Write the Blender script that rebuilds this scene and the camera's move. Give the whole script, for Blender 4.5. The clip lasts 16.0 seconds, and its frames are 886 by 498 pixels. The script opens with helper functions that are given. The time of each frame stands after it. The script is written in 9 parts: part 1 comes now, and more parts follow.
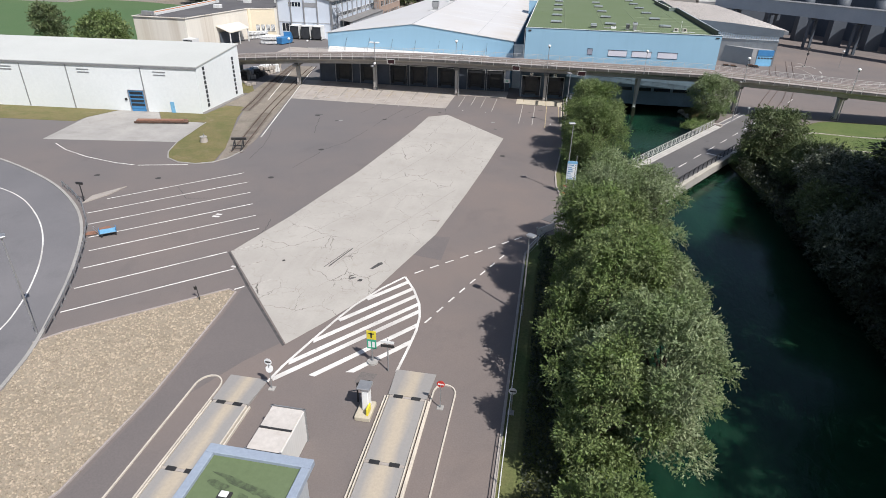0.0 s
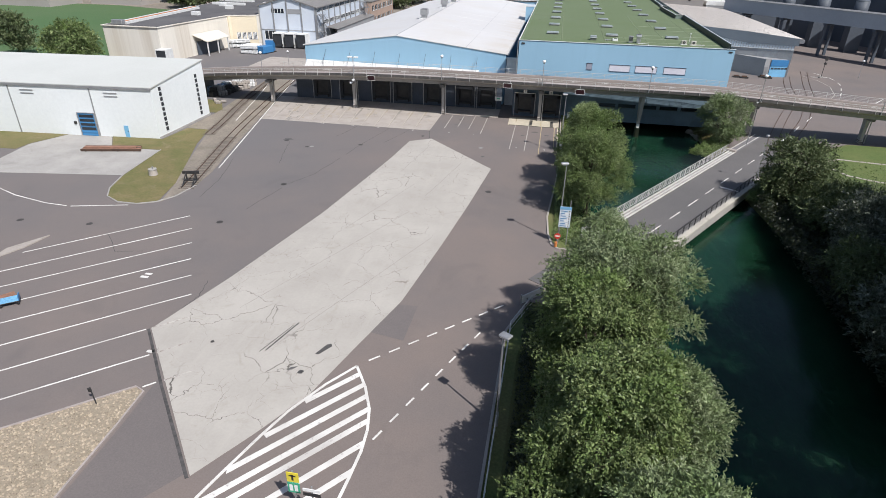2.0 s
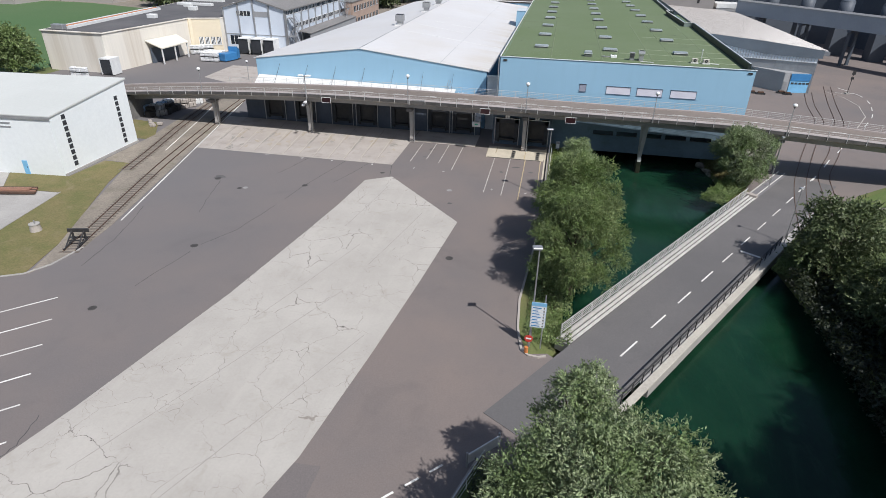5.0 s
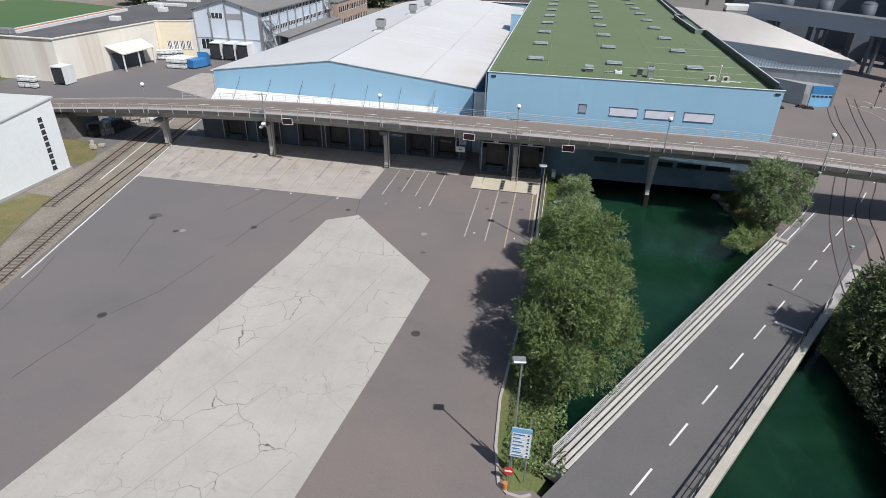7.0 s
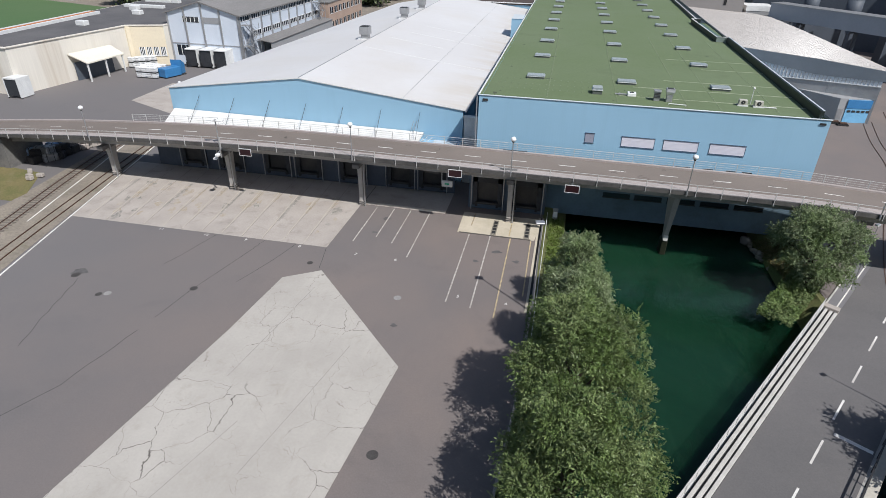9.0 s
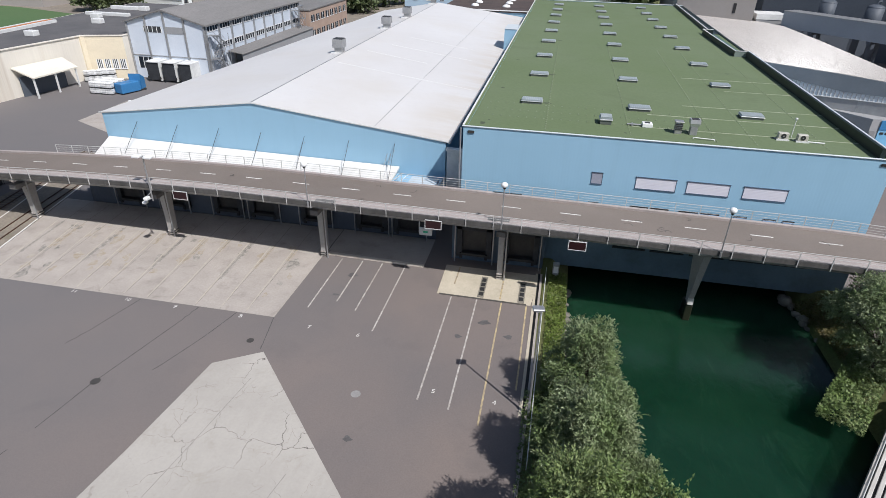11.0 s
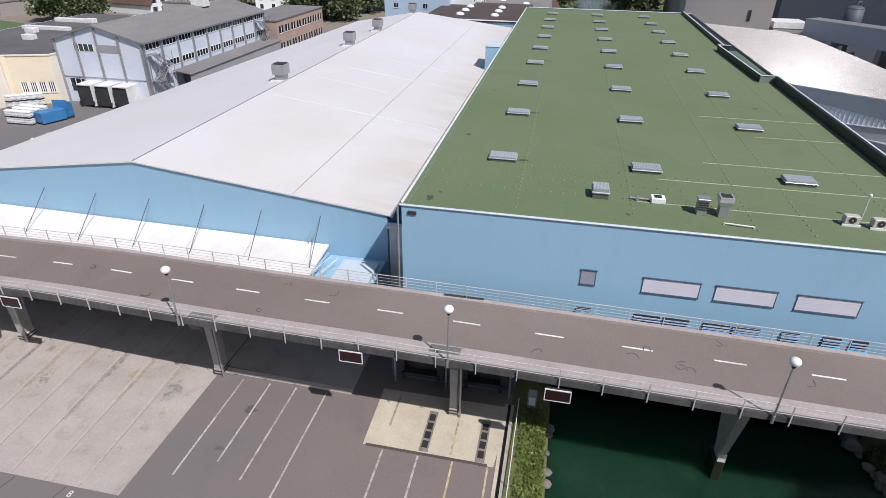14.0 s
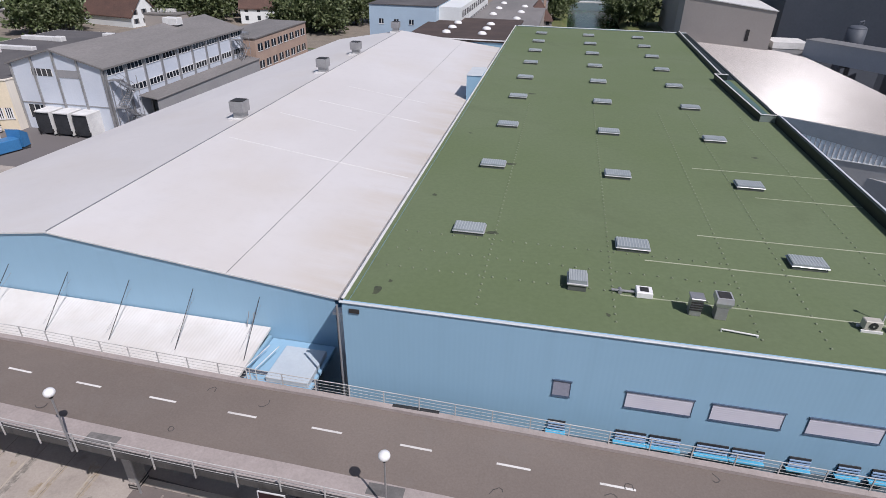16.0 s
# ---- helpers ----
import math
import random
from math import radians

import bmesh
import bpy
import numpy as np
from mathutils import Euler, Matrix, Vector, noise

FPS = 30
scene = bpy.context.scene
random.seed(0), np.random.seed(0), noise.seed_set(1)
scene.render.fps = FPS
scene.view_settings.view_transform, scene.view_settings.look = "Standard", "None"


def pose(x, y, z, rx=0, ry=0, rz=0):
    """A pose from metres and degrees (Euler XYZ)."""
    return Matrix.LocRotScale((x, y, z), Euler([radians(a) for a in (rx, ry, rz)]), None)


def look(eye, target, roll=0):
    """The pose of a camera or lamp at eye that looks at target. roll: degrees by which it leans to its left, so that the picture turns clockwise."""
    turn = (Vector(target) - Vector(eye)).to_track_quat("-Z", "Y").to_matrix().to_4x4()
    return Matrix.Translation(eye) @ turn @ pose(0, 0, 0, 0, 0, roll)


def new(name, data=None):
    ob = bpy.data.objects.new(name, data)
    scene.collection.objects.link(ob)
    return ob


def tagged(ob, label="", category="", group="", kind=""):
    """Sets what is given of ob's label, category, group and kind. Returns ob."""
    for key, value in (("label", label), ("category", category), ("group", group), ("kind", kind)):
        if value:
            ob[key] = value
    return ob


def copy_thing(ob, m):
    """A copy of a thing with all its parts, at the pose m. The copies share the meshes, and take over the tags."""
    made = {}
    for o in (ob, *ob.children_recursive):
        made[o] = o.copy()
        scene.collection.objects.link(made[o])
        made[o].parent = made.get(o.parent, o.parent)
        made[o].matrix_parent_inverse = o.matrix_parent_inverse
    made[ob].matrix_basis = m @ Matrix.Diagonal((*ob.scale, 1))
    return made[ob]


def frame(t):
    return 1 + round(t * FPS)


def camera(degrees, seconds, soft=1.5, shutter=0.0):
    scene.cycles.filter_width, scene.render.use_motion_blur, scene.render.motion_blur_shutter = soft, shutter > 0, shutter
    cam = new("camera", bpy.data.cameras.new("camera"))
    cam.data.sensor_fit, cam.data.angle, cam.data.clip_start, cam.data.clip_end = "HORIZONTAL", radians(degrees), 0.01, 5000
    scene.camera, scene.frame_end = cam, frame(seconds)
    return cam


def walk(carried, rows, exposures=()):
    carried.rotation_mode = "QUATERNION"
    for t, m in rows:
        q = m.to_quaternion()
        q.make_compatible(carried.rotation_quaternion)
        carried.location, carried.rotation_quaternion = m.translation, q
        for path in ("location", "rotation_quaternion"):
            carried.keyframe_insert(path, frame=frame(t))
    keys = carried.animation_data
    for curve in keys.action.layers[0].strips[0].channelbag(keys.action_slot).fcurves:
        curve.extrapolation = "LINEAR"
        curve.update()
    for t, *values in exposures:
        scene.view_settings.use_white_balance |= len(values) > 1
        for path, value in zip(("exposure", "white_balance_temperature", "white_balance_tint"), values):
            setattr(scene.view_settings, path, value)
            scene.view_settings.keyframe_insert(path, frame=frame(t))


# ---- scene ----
cam = camera(74.64, 16.0, 0.5)
PATH = [
    (0, (-2.314, 0.156, 28.094), (-2.615, 1.898, 27.157), 1.25),
    (0.5, (-2.070, 3.187, 28.400), (-2.372, 4.926, 27.460), 1.18),
    (1, (-1.759, 6.242, 28.701), (-2.065, 7.979, 27.759), 1.11),
    (1.5, (-1.466, 9.358, 28.969), (-1.775, 11.095, 28.028), 1.03),
    (2, (-1.208, 12.545, 29.151), (-1.520, 14.282, 28.210), 1.03),
    (2.5, (-0.929, 15.770, 29.257), (-1.244, 17.507, 28.318), 1.08),
    (3, (-0.623, 18.937, 29.408), (-0.942, 20.672, 28.465), 1.09),
    (3.5, (-0.255, 21.964, 29.588), (-0.575, 23.696, 28.642), 1.10),
    (4, (0.215, 24.872, 29.811), (-0.105, 26.603, 28.860), 1.21),
    (6.5, (1.202, 41.598, 29.924), (0.886, 43.321, 28.958), 1.37),
    (7, (1.173, 44.965, 29.968), (0.857, 46.686, 29.000), 1.48),
    (7.5, (1.156, 48.268, 30.036), (0.839, 49.987, 29.065), 1.48),
    (8, (1.251, 51.559, 30.202), (0.929, 53.275, 29.226), 1.47),
    (8.5, (1.339, 54.776, 30.396), (1.011, 56.488, 29.415), 1.40),
    (9, (1.304, 58.215, 30.531), (0.969, 59.923, 29.545), 1.29),
    (11.5, (0.397, 74.512, 29.496), (0.075, 76.231, 28.526), 1.39),
    (12, (0.644, 77.798, 29.390), (0.318, 79.517, 28.421), 1.24),
    (12.5, (0.910, 80.916, 29.320), (0.582, 82.636, 28.353), 1.17),
    (13, (1.183, 83.957, 29.386), (0.852, 85.676, 28.419), 1.08),
    (13.5, (1.479, 86.943, 29.522), (1.147, 88.661, 28.552), 0.96),
    (14, (1.809, 89.711, 29.738), (1.476, 91.427, 28.767), 0.94),
    (14.5, (2.117, 92.240, 29.988), (1.787, 93.958, 29.020), 0.94),
    (15, (2.376, 94.521, 30.455), (2.050, 96.241, 29.487), 0.97),
    (15.5, (2.638, 96.468, 31.190), (2.314, 98.188, 30.223), 1.05),
    (16, (2.990, 98.193, 32.035), (2.664, 99.915, 31.072), 1.12),
]
EXPOSURES = [(0.0, 0.25, 6400, 10), (3.5, 0.19, 6250, 10), (7.0, 0.11, 6220, 9), (9.0, 0.09, 6230, 9), (12.5, 0.1, 6260, 12), (14.5, 0.0, 6280, 15), (16.0, -0.17, 6290, 17)]
walk(cam, [(t, look(eye, target, roll)) for t, eye, target, roll in PATH], EXPOSURES)

# ---- world and light ----
world = bpy.data.worlds.new("sky_world")
scene.world = world
world.use_nodes = True
_wn = world.node_tree.nodes
_sky = _wn.new("ShaderNodeTexSky")
_sky.sky_type, _sky.sun_disc = "NISHITA", False
_sky.sun_elevation, _sky.sun_rotation = radians(51.9), radians(130.8)
_sky.dust_density = 1.5
world.node_tree.links.new(_sky.outputs[0], _wn["Background"].inputs[0])
_wn["Background"].inputs[1].default_value = 0.082
SUN_FROM = Vector((0.8, -0.69, 1.35)).normalized()
_sun = bpy.data.lights.new("sun", "SUN")
_sun.energy, _sun.angle, _sun.color = 4.6, radians(0.5), (1.0, 0.965, 0.93)
new("sun", _sun).matrix_world = look(SUN_FROM * 200, (0, 0, 0))


# ---- mesh helpers ----
class Mesh:
    """Collects faces of one mesh."""

    def __init__(self):
        self.v, self.f = [], []

    def add(self, vs, fs):
        n = len(self.v)
        self.v += [tuple(p) for p in vs]
        self.f += [tuple(n + i for i in f) for f in fs]
        return self

    def box(self, x0, y0, z0, x1, y1, z1, m=None, c=0.0):
        """A box; c: chamfer of all edges."""
        if c <= 0:
            vs = [Vector((x, y, z)) for z in (z0, z1) for y in (y0, y1) for x in (x0, x1)]
            fs = [(0, 2, 3, 1), (4, 5, 7, 6), (0, 1, 5, 4), (2, 6, 7, 3), (0, 4, 6, 2), (1, 3, 7, 5)]
        else:
            ctr, h = Vector(((x0 + x1) / 2, (y0 + y1) / 2, (z0 + z1) / 2)), Vector(((x1 - x0) / 2, (y1 - y0) / 2, (z1 - z0) / 2))
            c = min(c, 0.45 * 2 * min(h))
            vs, idx = [], {}
            for sx in (-1, 1):
                for sy in (-1, 1):
                    for sz in (-1, 1):
                        for a in range(3):
                            p = Vector((sx * h.x, sy * h.y, sz * h.z))
                            for k in range(3):
                                if k != a:
                                    p[k] -= c * (sx, sy, sz)[k]
                            idx[(sx, sy, sz, a)] = len(vs)
                            vs.append(ctr + p)
            fs = []
            for a in range(3):
                b, d = [k for k in range(3) if k != a]
                for s in (-1, 1):
                    ring = []
                    for sb, sd in ((-1, -1), (1, -1), (1, 1), (-1, 1)):
                        key = [0, 0, 0]
                        key[a], key[b], key[d] = s, sb, sd
                        ring.append(idx[(*key, a)])
                    if (s > 0) == (a == 1):
                        ring.reverse()
                    fs.append(ring)
                for sb in (-1, 1):
                    for sd in (-1, 1):
                        q = []
                        for s, w in ((-1, b), (1, b), (1, d), (-1, d)):
                            key = [0, 0, 0]
                            key[a], key[b], key[d] = s, sb, sd
                            q.append(idx[(*key, w)])
                        fs.append(q)
            for sx in (-1, 1):
                for sy in (-1, 1):
                    for sz in (-1, 1):
                        fs.append([idx[(sx, sy, sz, a)] for a in range(3)])
        if m is not None:
            vs = [m @ p for p in vs]
        return self.add(vs, fs)

    def rod(self, p, q, r, r2=None, n=8):
        """A round bar from p to q."""
        p, q = Vector(p), Vector(q)
        r2 = r if r2 is None else r2
        w = (q - p).normalized()
        u = w.orthogonal().normalized()
        s = w.cross(u)
        vs = []
        for c, rr in ((p, r), (q, r2)):
            vs += [c + rr * (math.cos(2 * math.pi * i / n) * u + math.sin(2 * math.pi * i / n) * s) for i in range(n)]
        fs = [(i, (i + 1) % n, n + (i + 1) % n, n + i) for i in range(n)]
        fs += [tuple(reversed(range(n))), tuple(range(n, 2 * n))]
        return self.add(vs, fs)

    def prism(self, pts, z0, z1):
        """An upright prism over a ground polygon (counter-clockwise); z0, z1 may be lists."""
        n = len(pts)
        a = z0 if isinstance(z0, (list, tuple)) else [z0] * n
        b = z1 if isinstance(z1, (list, tuple)) else [z1] * n
        vs = [(x, y, z) for (x, y), z in zip(pts, a)] + [(x, y, z) for (x, y), z in zip(pts, b)]
        fs = [tuple(reversed(range(n))), tuple(range(n, 2 * n))] + [(i, (i + 1) % n, n + (i + 1) % n, n + i) for i in range(n)]
        return self.add(vs, fs)

    def strip(self, pts, w, z0, z1):
        """A band of width w along a ground line."""
        P = [Vector((x, y, 0)) for x, y in pts]
        left, right = [], []
        for i, p in enumerate(P):
            t = (P[min(i + 1, len(P) - 1)] - P[max(i - 1, 0)]).normalized()
            nrm = Vector((-t.y, t.x, 0)) * (w / 2)
            left.append(p + nrm)
            right.append(p - nrm)
        n, k = len(self.v), len(P)
        for side, z in ((right, z0), (left, z0), (right, z1), (left, z1)):
            self.v += [(q.x, q.y, z) for q in side]
        for i in range(k - 1):
            a, b, c, d = n + i, n + k + i, n + 2 * k + i, n + 3 * k + i
            self.f += [(b, b + 1, a + 1, a), (c, c + 1, d + 1, d), (a, a + 1, c + 1, c), (d, d + 1, b + 1, b)]
        for i, flip in ((0, True), (k - 1, False)):
            q = (n + i, n + k + i, n + 3 * k + i, n + 2 * k + i)
            self.f.append(q[::-1] if flip else q)
        return self

    def ball(self, c, r, n=12, m=8, sq=(1, 1, 1)):
        c = Vector(c)
        vs = [c + Vector((0, 0, r * sq[2]))]
        for j in range(1, m):
            a = math.pi * j / m
            vs += [c + Vector((r * sq[0] * math.sin(a) * math.cos(2 * math.pi * i / n), r * sq[1] * math.sin(a) * math.sin(2 * math.pi * i / n), r * sq[2] * math.cos(a))) for i in range(n)]
        vs.append(c - Vector((0, 0, r * sq[2])))
        fs = [(0, 1 + i, 1 + (i + 1) % n) for i in range(n)]
        for j in range(m - 2):
            a = 1 + j * n
            fs += [(a + i, a + n + i, a + n + (i + 1) % n, a + (i + 1) % n) for i in range(n)]
        a = 1 + (m - 2) * n
        fs += [(a + i, len(vs) - 1, a + (i + 1) % n) for i in range(n)]
        return self.add(vs, fs)

    def sweep(self, profile, xs, rise):
        """A closed (y, z) profile drawn out along x, lifted by rise(x)."""
        n = len(profile)
        vs = [(x, y, z + rise(x)) for x in xs for y, z in profile]
        fs = [(i * n + j, i * n + (j + 1) % n, (i + 1) * n + (j + 1) % n, (i + 1) * n + j) for i in range(len(xs) - 1) for j in range(n)]
        fs += [tuple(reversed(range(n))), tuple(range((len(xs) - 1) * n, len(xs) * n))]
        return self.add(vs, fs)

    def data(self, name):
        me = bpy.data.meshes.new(name)
        me.from_pydata([tuple(p) for p in self.v], [], self.f)
        bm = bmesh.new()
        bm.from_mesh(me)
        bmesh.ops.recalc_face_normals(bm, faces=bm.faces)
        bm.to_mesh(me)
        bm.free()
        return me


def part(name, m, material, parent=None, label="", smooth=False):
    """Links a mesh as one object, under a thing or a part."""
    me = m if isinstance(m, bpy.types.Mesh) else m.data(name)
    if not me.materials:
        me.materials.append(material)
    if smooth:
        me.shade_smooth()
    ob = new(name, me)
    if parent is not None:
        ob.parent = parent
    return tagged(ob, label)


def thing(name, loc, label, category, group="", kind=""):
    """An Empty at a thing's base, which carries its parts."""
    ob = new(name)
    ob.empty_display_size = 0.3
    ob.location = loc
    return tagged(ob, label, category, group, kind)


def solid(name, m, material, label, category, group="", kind="", smooth=False):
    """A thing of one mesh."""
    return tagged(part(name, m, material, None, "", smooth), label, category, group, kind)


def rotz(x, y, z, a):
    return pose(x, y, z, 0, 0, a)


# ---- materials ----
def nodes_of(name):
    m = bpy.data.materials.new(name)
    m.use_nodes = True
    t = m.node_tree
    return m, t, t.nodes["Principled BSDF"]


def noise_node(t, vec, scale, detail=4.0, rough=0.6, warp=0.0):
    n = t.nodes.new("ShaderNodeTexNoise")
    n.inputs["Scale"].default_value, n.inputs["Detail"].default_value = scale, detail
    n.inputs["Roughness"].default_value, n.inputs["Distortion"].default_value = rough, warp
    t.links.new(vec, n.inputs["Vector"])
    return n.outputs["Fac"]


def ramp_node(t, fac, lo, hi, a=0.0, b=1.0):
    r = t.nodes.new("ShaderNodeMapRange")
    r.inputs["From Min"].default_value, r.inputs["From Max"].default_value = lo, hi
    r.inputs["To Min"].default_value, r.inputs["To Max"].default_value = a, b
    t.links.new(fac, r.inputs["Value"])
    return r.outputs["Result"]


def mix_node(t, fac, a, b, mode="MIX"):
    x = t.nodes.new("ShaderNodeMix")
    x.data_type, x.blend_type = "RGBA", mode
    for sock, val in ((x.inputs[0], fac), (x.inputs[6], a), (x.inputs[7], b)):
        if isinstance(val, (int, float)):
            sock.default_value = val
        elif isinstance(val, tuple):
            sock.default_value = (*val, 1)
        else:
            t.links.new(val, sock)
    return x.outputs[2]


def math_node(t, op, a, b=0.0):
    x = t.nodes.new("ShaderNodeMath")
    x.operation = op
    for sock, val in zip(x.inputs, (a, b)):
        if isinstance(val, (int, float)):
            sock.default_value = val
        else:
            t.links.new(val, sock)
    return x.outputs[0]


def where(t, scale=(1, 1, 1)):
    g = t.nodes.new("ShaderNodeNewGeometry")
    if scale == (1, 1, 1):
        return g.outputs["Position"]
    mp = t.nodes.new("ShaderNodeMapping")
    mp.inputs["Scale"].default_value = scale
    t.links.new(g.outputs["Position"], mp.inputs["Vector"])
    return mp.outputs["Vector"]


def bump_node(t, p, height, strength, dist=0.02):
    b = t.nodes.new("ShaderNodeBump")
    b.inputs["Strength"].default_value, b.inputs["Distance"].default_value = strength, dist
    t.links.new(height, b.inputs["Height"])
    t.links.new(b.outputs["Normal"], p.inputs["Normal"])


def surface(name, a, b, rough=0.8, big=0.12, small=4.0, grain=0.12, bump=0.25, metal=0.0, stretch=(1, 1, 1), spec=0.4, stain=0.0, stain_col=(0.03, 0.03, 0.03), stain_scale=0.35):
    """Two colours in large patches, fine grain, stains and relief."""
    m, t, p = nodes_of(name)
    v = where(t, stretch)
    col = mix_node(t, ramp_node(t, noise_node(t, v, big, 5.0), 0.35, 0.65), a, b)
    fine = noise_node(t, v, small, 6.0, 0.7)
    g = ramp_node(t, fine, 0.25, 0.75, 1 - grain, 1 + grain)
    gc = t.nodes.new("ShaderNodeCombineColor")
    for i in range(3):
        t.links.new(g, gc.inputs[i])
    col = mix_node(t, 1.0, col, gc.outputs[0], "MULTIPLY")
    if stain > 0:
        s = ramp_node(t, noise_node(t, v, stain_scale, 6.0, 0.65, 0.6), 0.56, 0.74, 0, stain)
        col = mix_node(t, s, col, stain_col)
    t.links.new(col, p.inputs["Base Color"])
    p.inputs["Roughness"].default_value, p.inputs["Metallic"].default_value = rough, metal
    p.inputs["Specular IOR Level"].default_value = spec
    if bump > 0:
        bump_node(t, p, fine, bump, 0.03)
    return m


def worn_paint(name, paint, under, lo=0.27, hi=0.43):
    """Road paint with the ground showing through where it is worn."""
    m, t, p = nodes_of(name)
    v = where(t)
    k = ramp_node(t, noise_node(t, v, 2.2, 8.0, 0.75, 0.4), lo, hi)
    k2 = ramp_node(t, noise_node(t, v, 0.25, 2.0), 0.3, 0.6, 0.55, 1.0)
    t.links.new(mix_node(t, math_node(t, "MULTIPLY", k, k2), under, paint), p.inputs["Base Color"])
    p.inputs["Roughness"].default_value = 0.7
    return m


def add_islands(m, amount=0.25):
    """Lets each loose piece of a mesh vary a little in brightness."""
    t = m.node_tree
    p = t.nodes["Principled BSDF"]
    src = p.inputs["Base Color"].links[0].from_socket if p.inputs["Base Color"].links else tuple(p.inputs["Base Color"].default_value[:3])
    g = t.nodes.new("ShaderNodeNewGeometry")
    k = ramp_node(t, g.outputs["Random Per Island"], 0, 1, 1 - amount, 1 + amount)
    gc = t.nodes.new("ShaderNodeCombineColor")
    for i in range(3):
        t.links.new(k, gc.inputs[i])
    t.links.new(mix_node(t, 1.0, src, gc.outputs[0], "MULTIPLY"), p.inputs["Base Color"])
    return m


def cracked_concrete(name, a, b, crack, scale, width, panels=0.0):
    m, t, p = nodes_of(name)
    v = where(t)
    col = mix_node(t, ramp_node(t, noise_node(t, v, 0.16, 5.0), 0.35, 0.65), a, b)
    fine = noise_node(t, v, 5.0, 6.0, 0.7)
    col = mix_node(t, ramp_node(t, fine, 0.3, 0.75, 0.0, 0.22), col, (a[0] * 0.62, a[1] * 0.62, a[2] * 0.62))
    streak = ramp_node(t, noise_node(t, where(t, (0.9, 0.12, 1)), 1.0, 5.0), 0.5, 0.75, 0, 0.28)
    col = mix_node(t, streak, col, (a[0] * 1.25, a[1] * 1.25, a[2] * 1.25))
    w = t.nodes.new("ShaderNodeTexNoise")
    w.inputs["Scale"].default_value, w.inputs["Detail"].default_value = 0.8, 6.0
    t.links.new(v, w.inputs["Vector"])
    off = t.nodes.new("ShaderNodeVectorMath")
    off.operation = "MULTIPLY_ADD"
    t.links.new(w.outputs["Color"], off.inputs[0])
    off.inputs[1].default_value = (1.5, 1.5, 0)
    t.links.new(v, off.inputs[2])
    vo = t.nodes.new("ShaderNodeTexVoronoi")
    vo.feature = "DISTANCE_TO_EDGE"
    vo.inputs["Scale"].default_value = scale
    t.links.new(off.outputs[0], vo.inputs["Vector"])
    line = ramp_node(t, vo.outputs["Distance"], width * 0.3, width, 1, 0)
    keep = ramp_node(t, noise_node(t, v, 0.16, 3.0), 0.44, 0.6)
    k = math_node(t, "MULTIPLY", line, keep)
    col = mix_node(t, k, col, crack)
    hair = t.nodes.new("ShaderNodeTexVoronoi")
    hair.feature = "DISTANCE_TO_EDGE"
    hair.inputs["Scale"].default_value = scale * 2.1
    t.links.new(off.outputs[0], hair.inputs["Vector"])
    thin = ramp_node(t, hair.outputs["Distance"], width * 0.3, width * 1.25, 1, 0)
    k2 = math_node(t, "MULTIPLY", thin, ramp_node(t, noise_node(t, v, 0.3, 4.0), 0.5, 0.62, 0, 0.7))
    col = mix_node(t, k2, col, (crack[0] * 1.7, crack[1] * 1.6, crack[2] * 1.5))
    blot = ramp_node(t, noise_node(t, v, 0.45, 6.0, 0.7, 0.8), 0.56, 0.7, 0, 0.4)
    col = mix_node(t, blot, col, (a[0] * 0.78, a[1] * 0.76, a[2] * 0.7))
    t.links.new(col, p.inputs["Base Color"])
    p.inputs["Roughness"].default_value = 0.85
    bump_node(t, p, math_node(t, "SUBTRACT", fine, k), 0.25, 0.03)
    return m


ASPHALT_C = (0.196, 0.158, 0.139)
ASPHALT = surface("asphalt", ASPHALT_C, (0.15, 0.132, 0.126), 0.85, 0.045, 9.0, 0.13, 0.3, stain=0.35, stain_col=(0.098, 0.088, 0.085), stain_scale=0.16)
_t = ASPHALT.node_tree
_p = _t.nodes["Principled BSDF"]
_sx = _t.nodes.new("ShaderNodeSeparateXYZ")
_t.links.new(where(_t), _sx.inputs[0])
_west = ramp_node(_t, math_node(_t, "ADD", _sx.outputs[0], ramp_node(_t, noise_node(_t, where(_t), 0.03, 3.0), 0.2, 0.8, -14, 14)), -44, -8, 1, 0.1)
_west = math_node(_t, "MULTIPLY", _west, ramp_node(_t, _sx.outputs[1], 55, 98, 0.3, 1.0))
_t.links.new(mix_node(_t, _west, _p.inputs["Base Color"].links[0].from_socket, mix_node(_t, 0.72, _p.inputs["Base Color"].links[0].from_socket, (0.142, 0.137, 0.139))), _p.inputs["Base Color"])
ASPHALT_NEW = surface("asphalt_patch", (0.142, 0.125, 0.12), (0.155, 0.135, 0.128), 0.85, 0.2, 9.0, 0.15, 0.3)
ASPHALT_ROAD = surface("asphalt_road", (0.15, 0.145, 0.15), (0.182, 0.174, 0.178), 0.8, 0.09, 9.0, 0.13, 0.25, stain=0.3, stain_col=(0.1, 0.1, 0.1))
ASPHALT_BROWN = surface("asphalt_brown", (0.192, 0.16, 0.138), (0.165, 0.138, 0.119), 0.88, 0.12, 8.0, 0.14, 0.3, stain=0.3, stain_col=(0.2, 0.18, 0.165), stain_scale=0.3)
CONCRETE_SLAB = cracked_concrete("cracked_concrete", (0.38, 0.352, 0.315), (0.44, 0.41, 0.368), (0.1, 0.088, 0.078), 0.27, 0.0062)
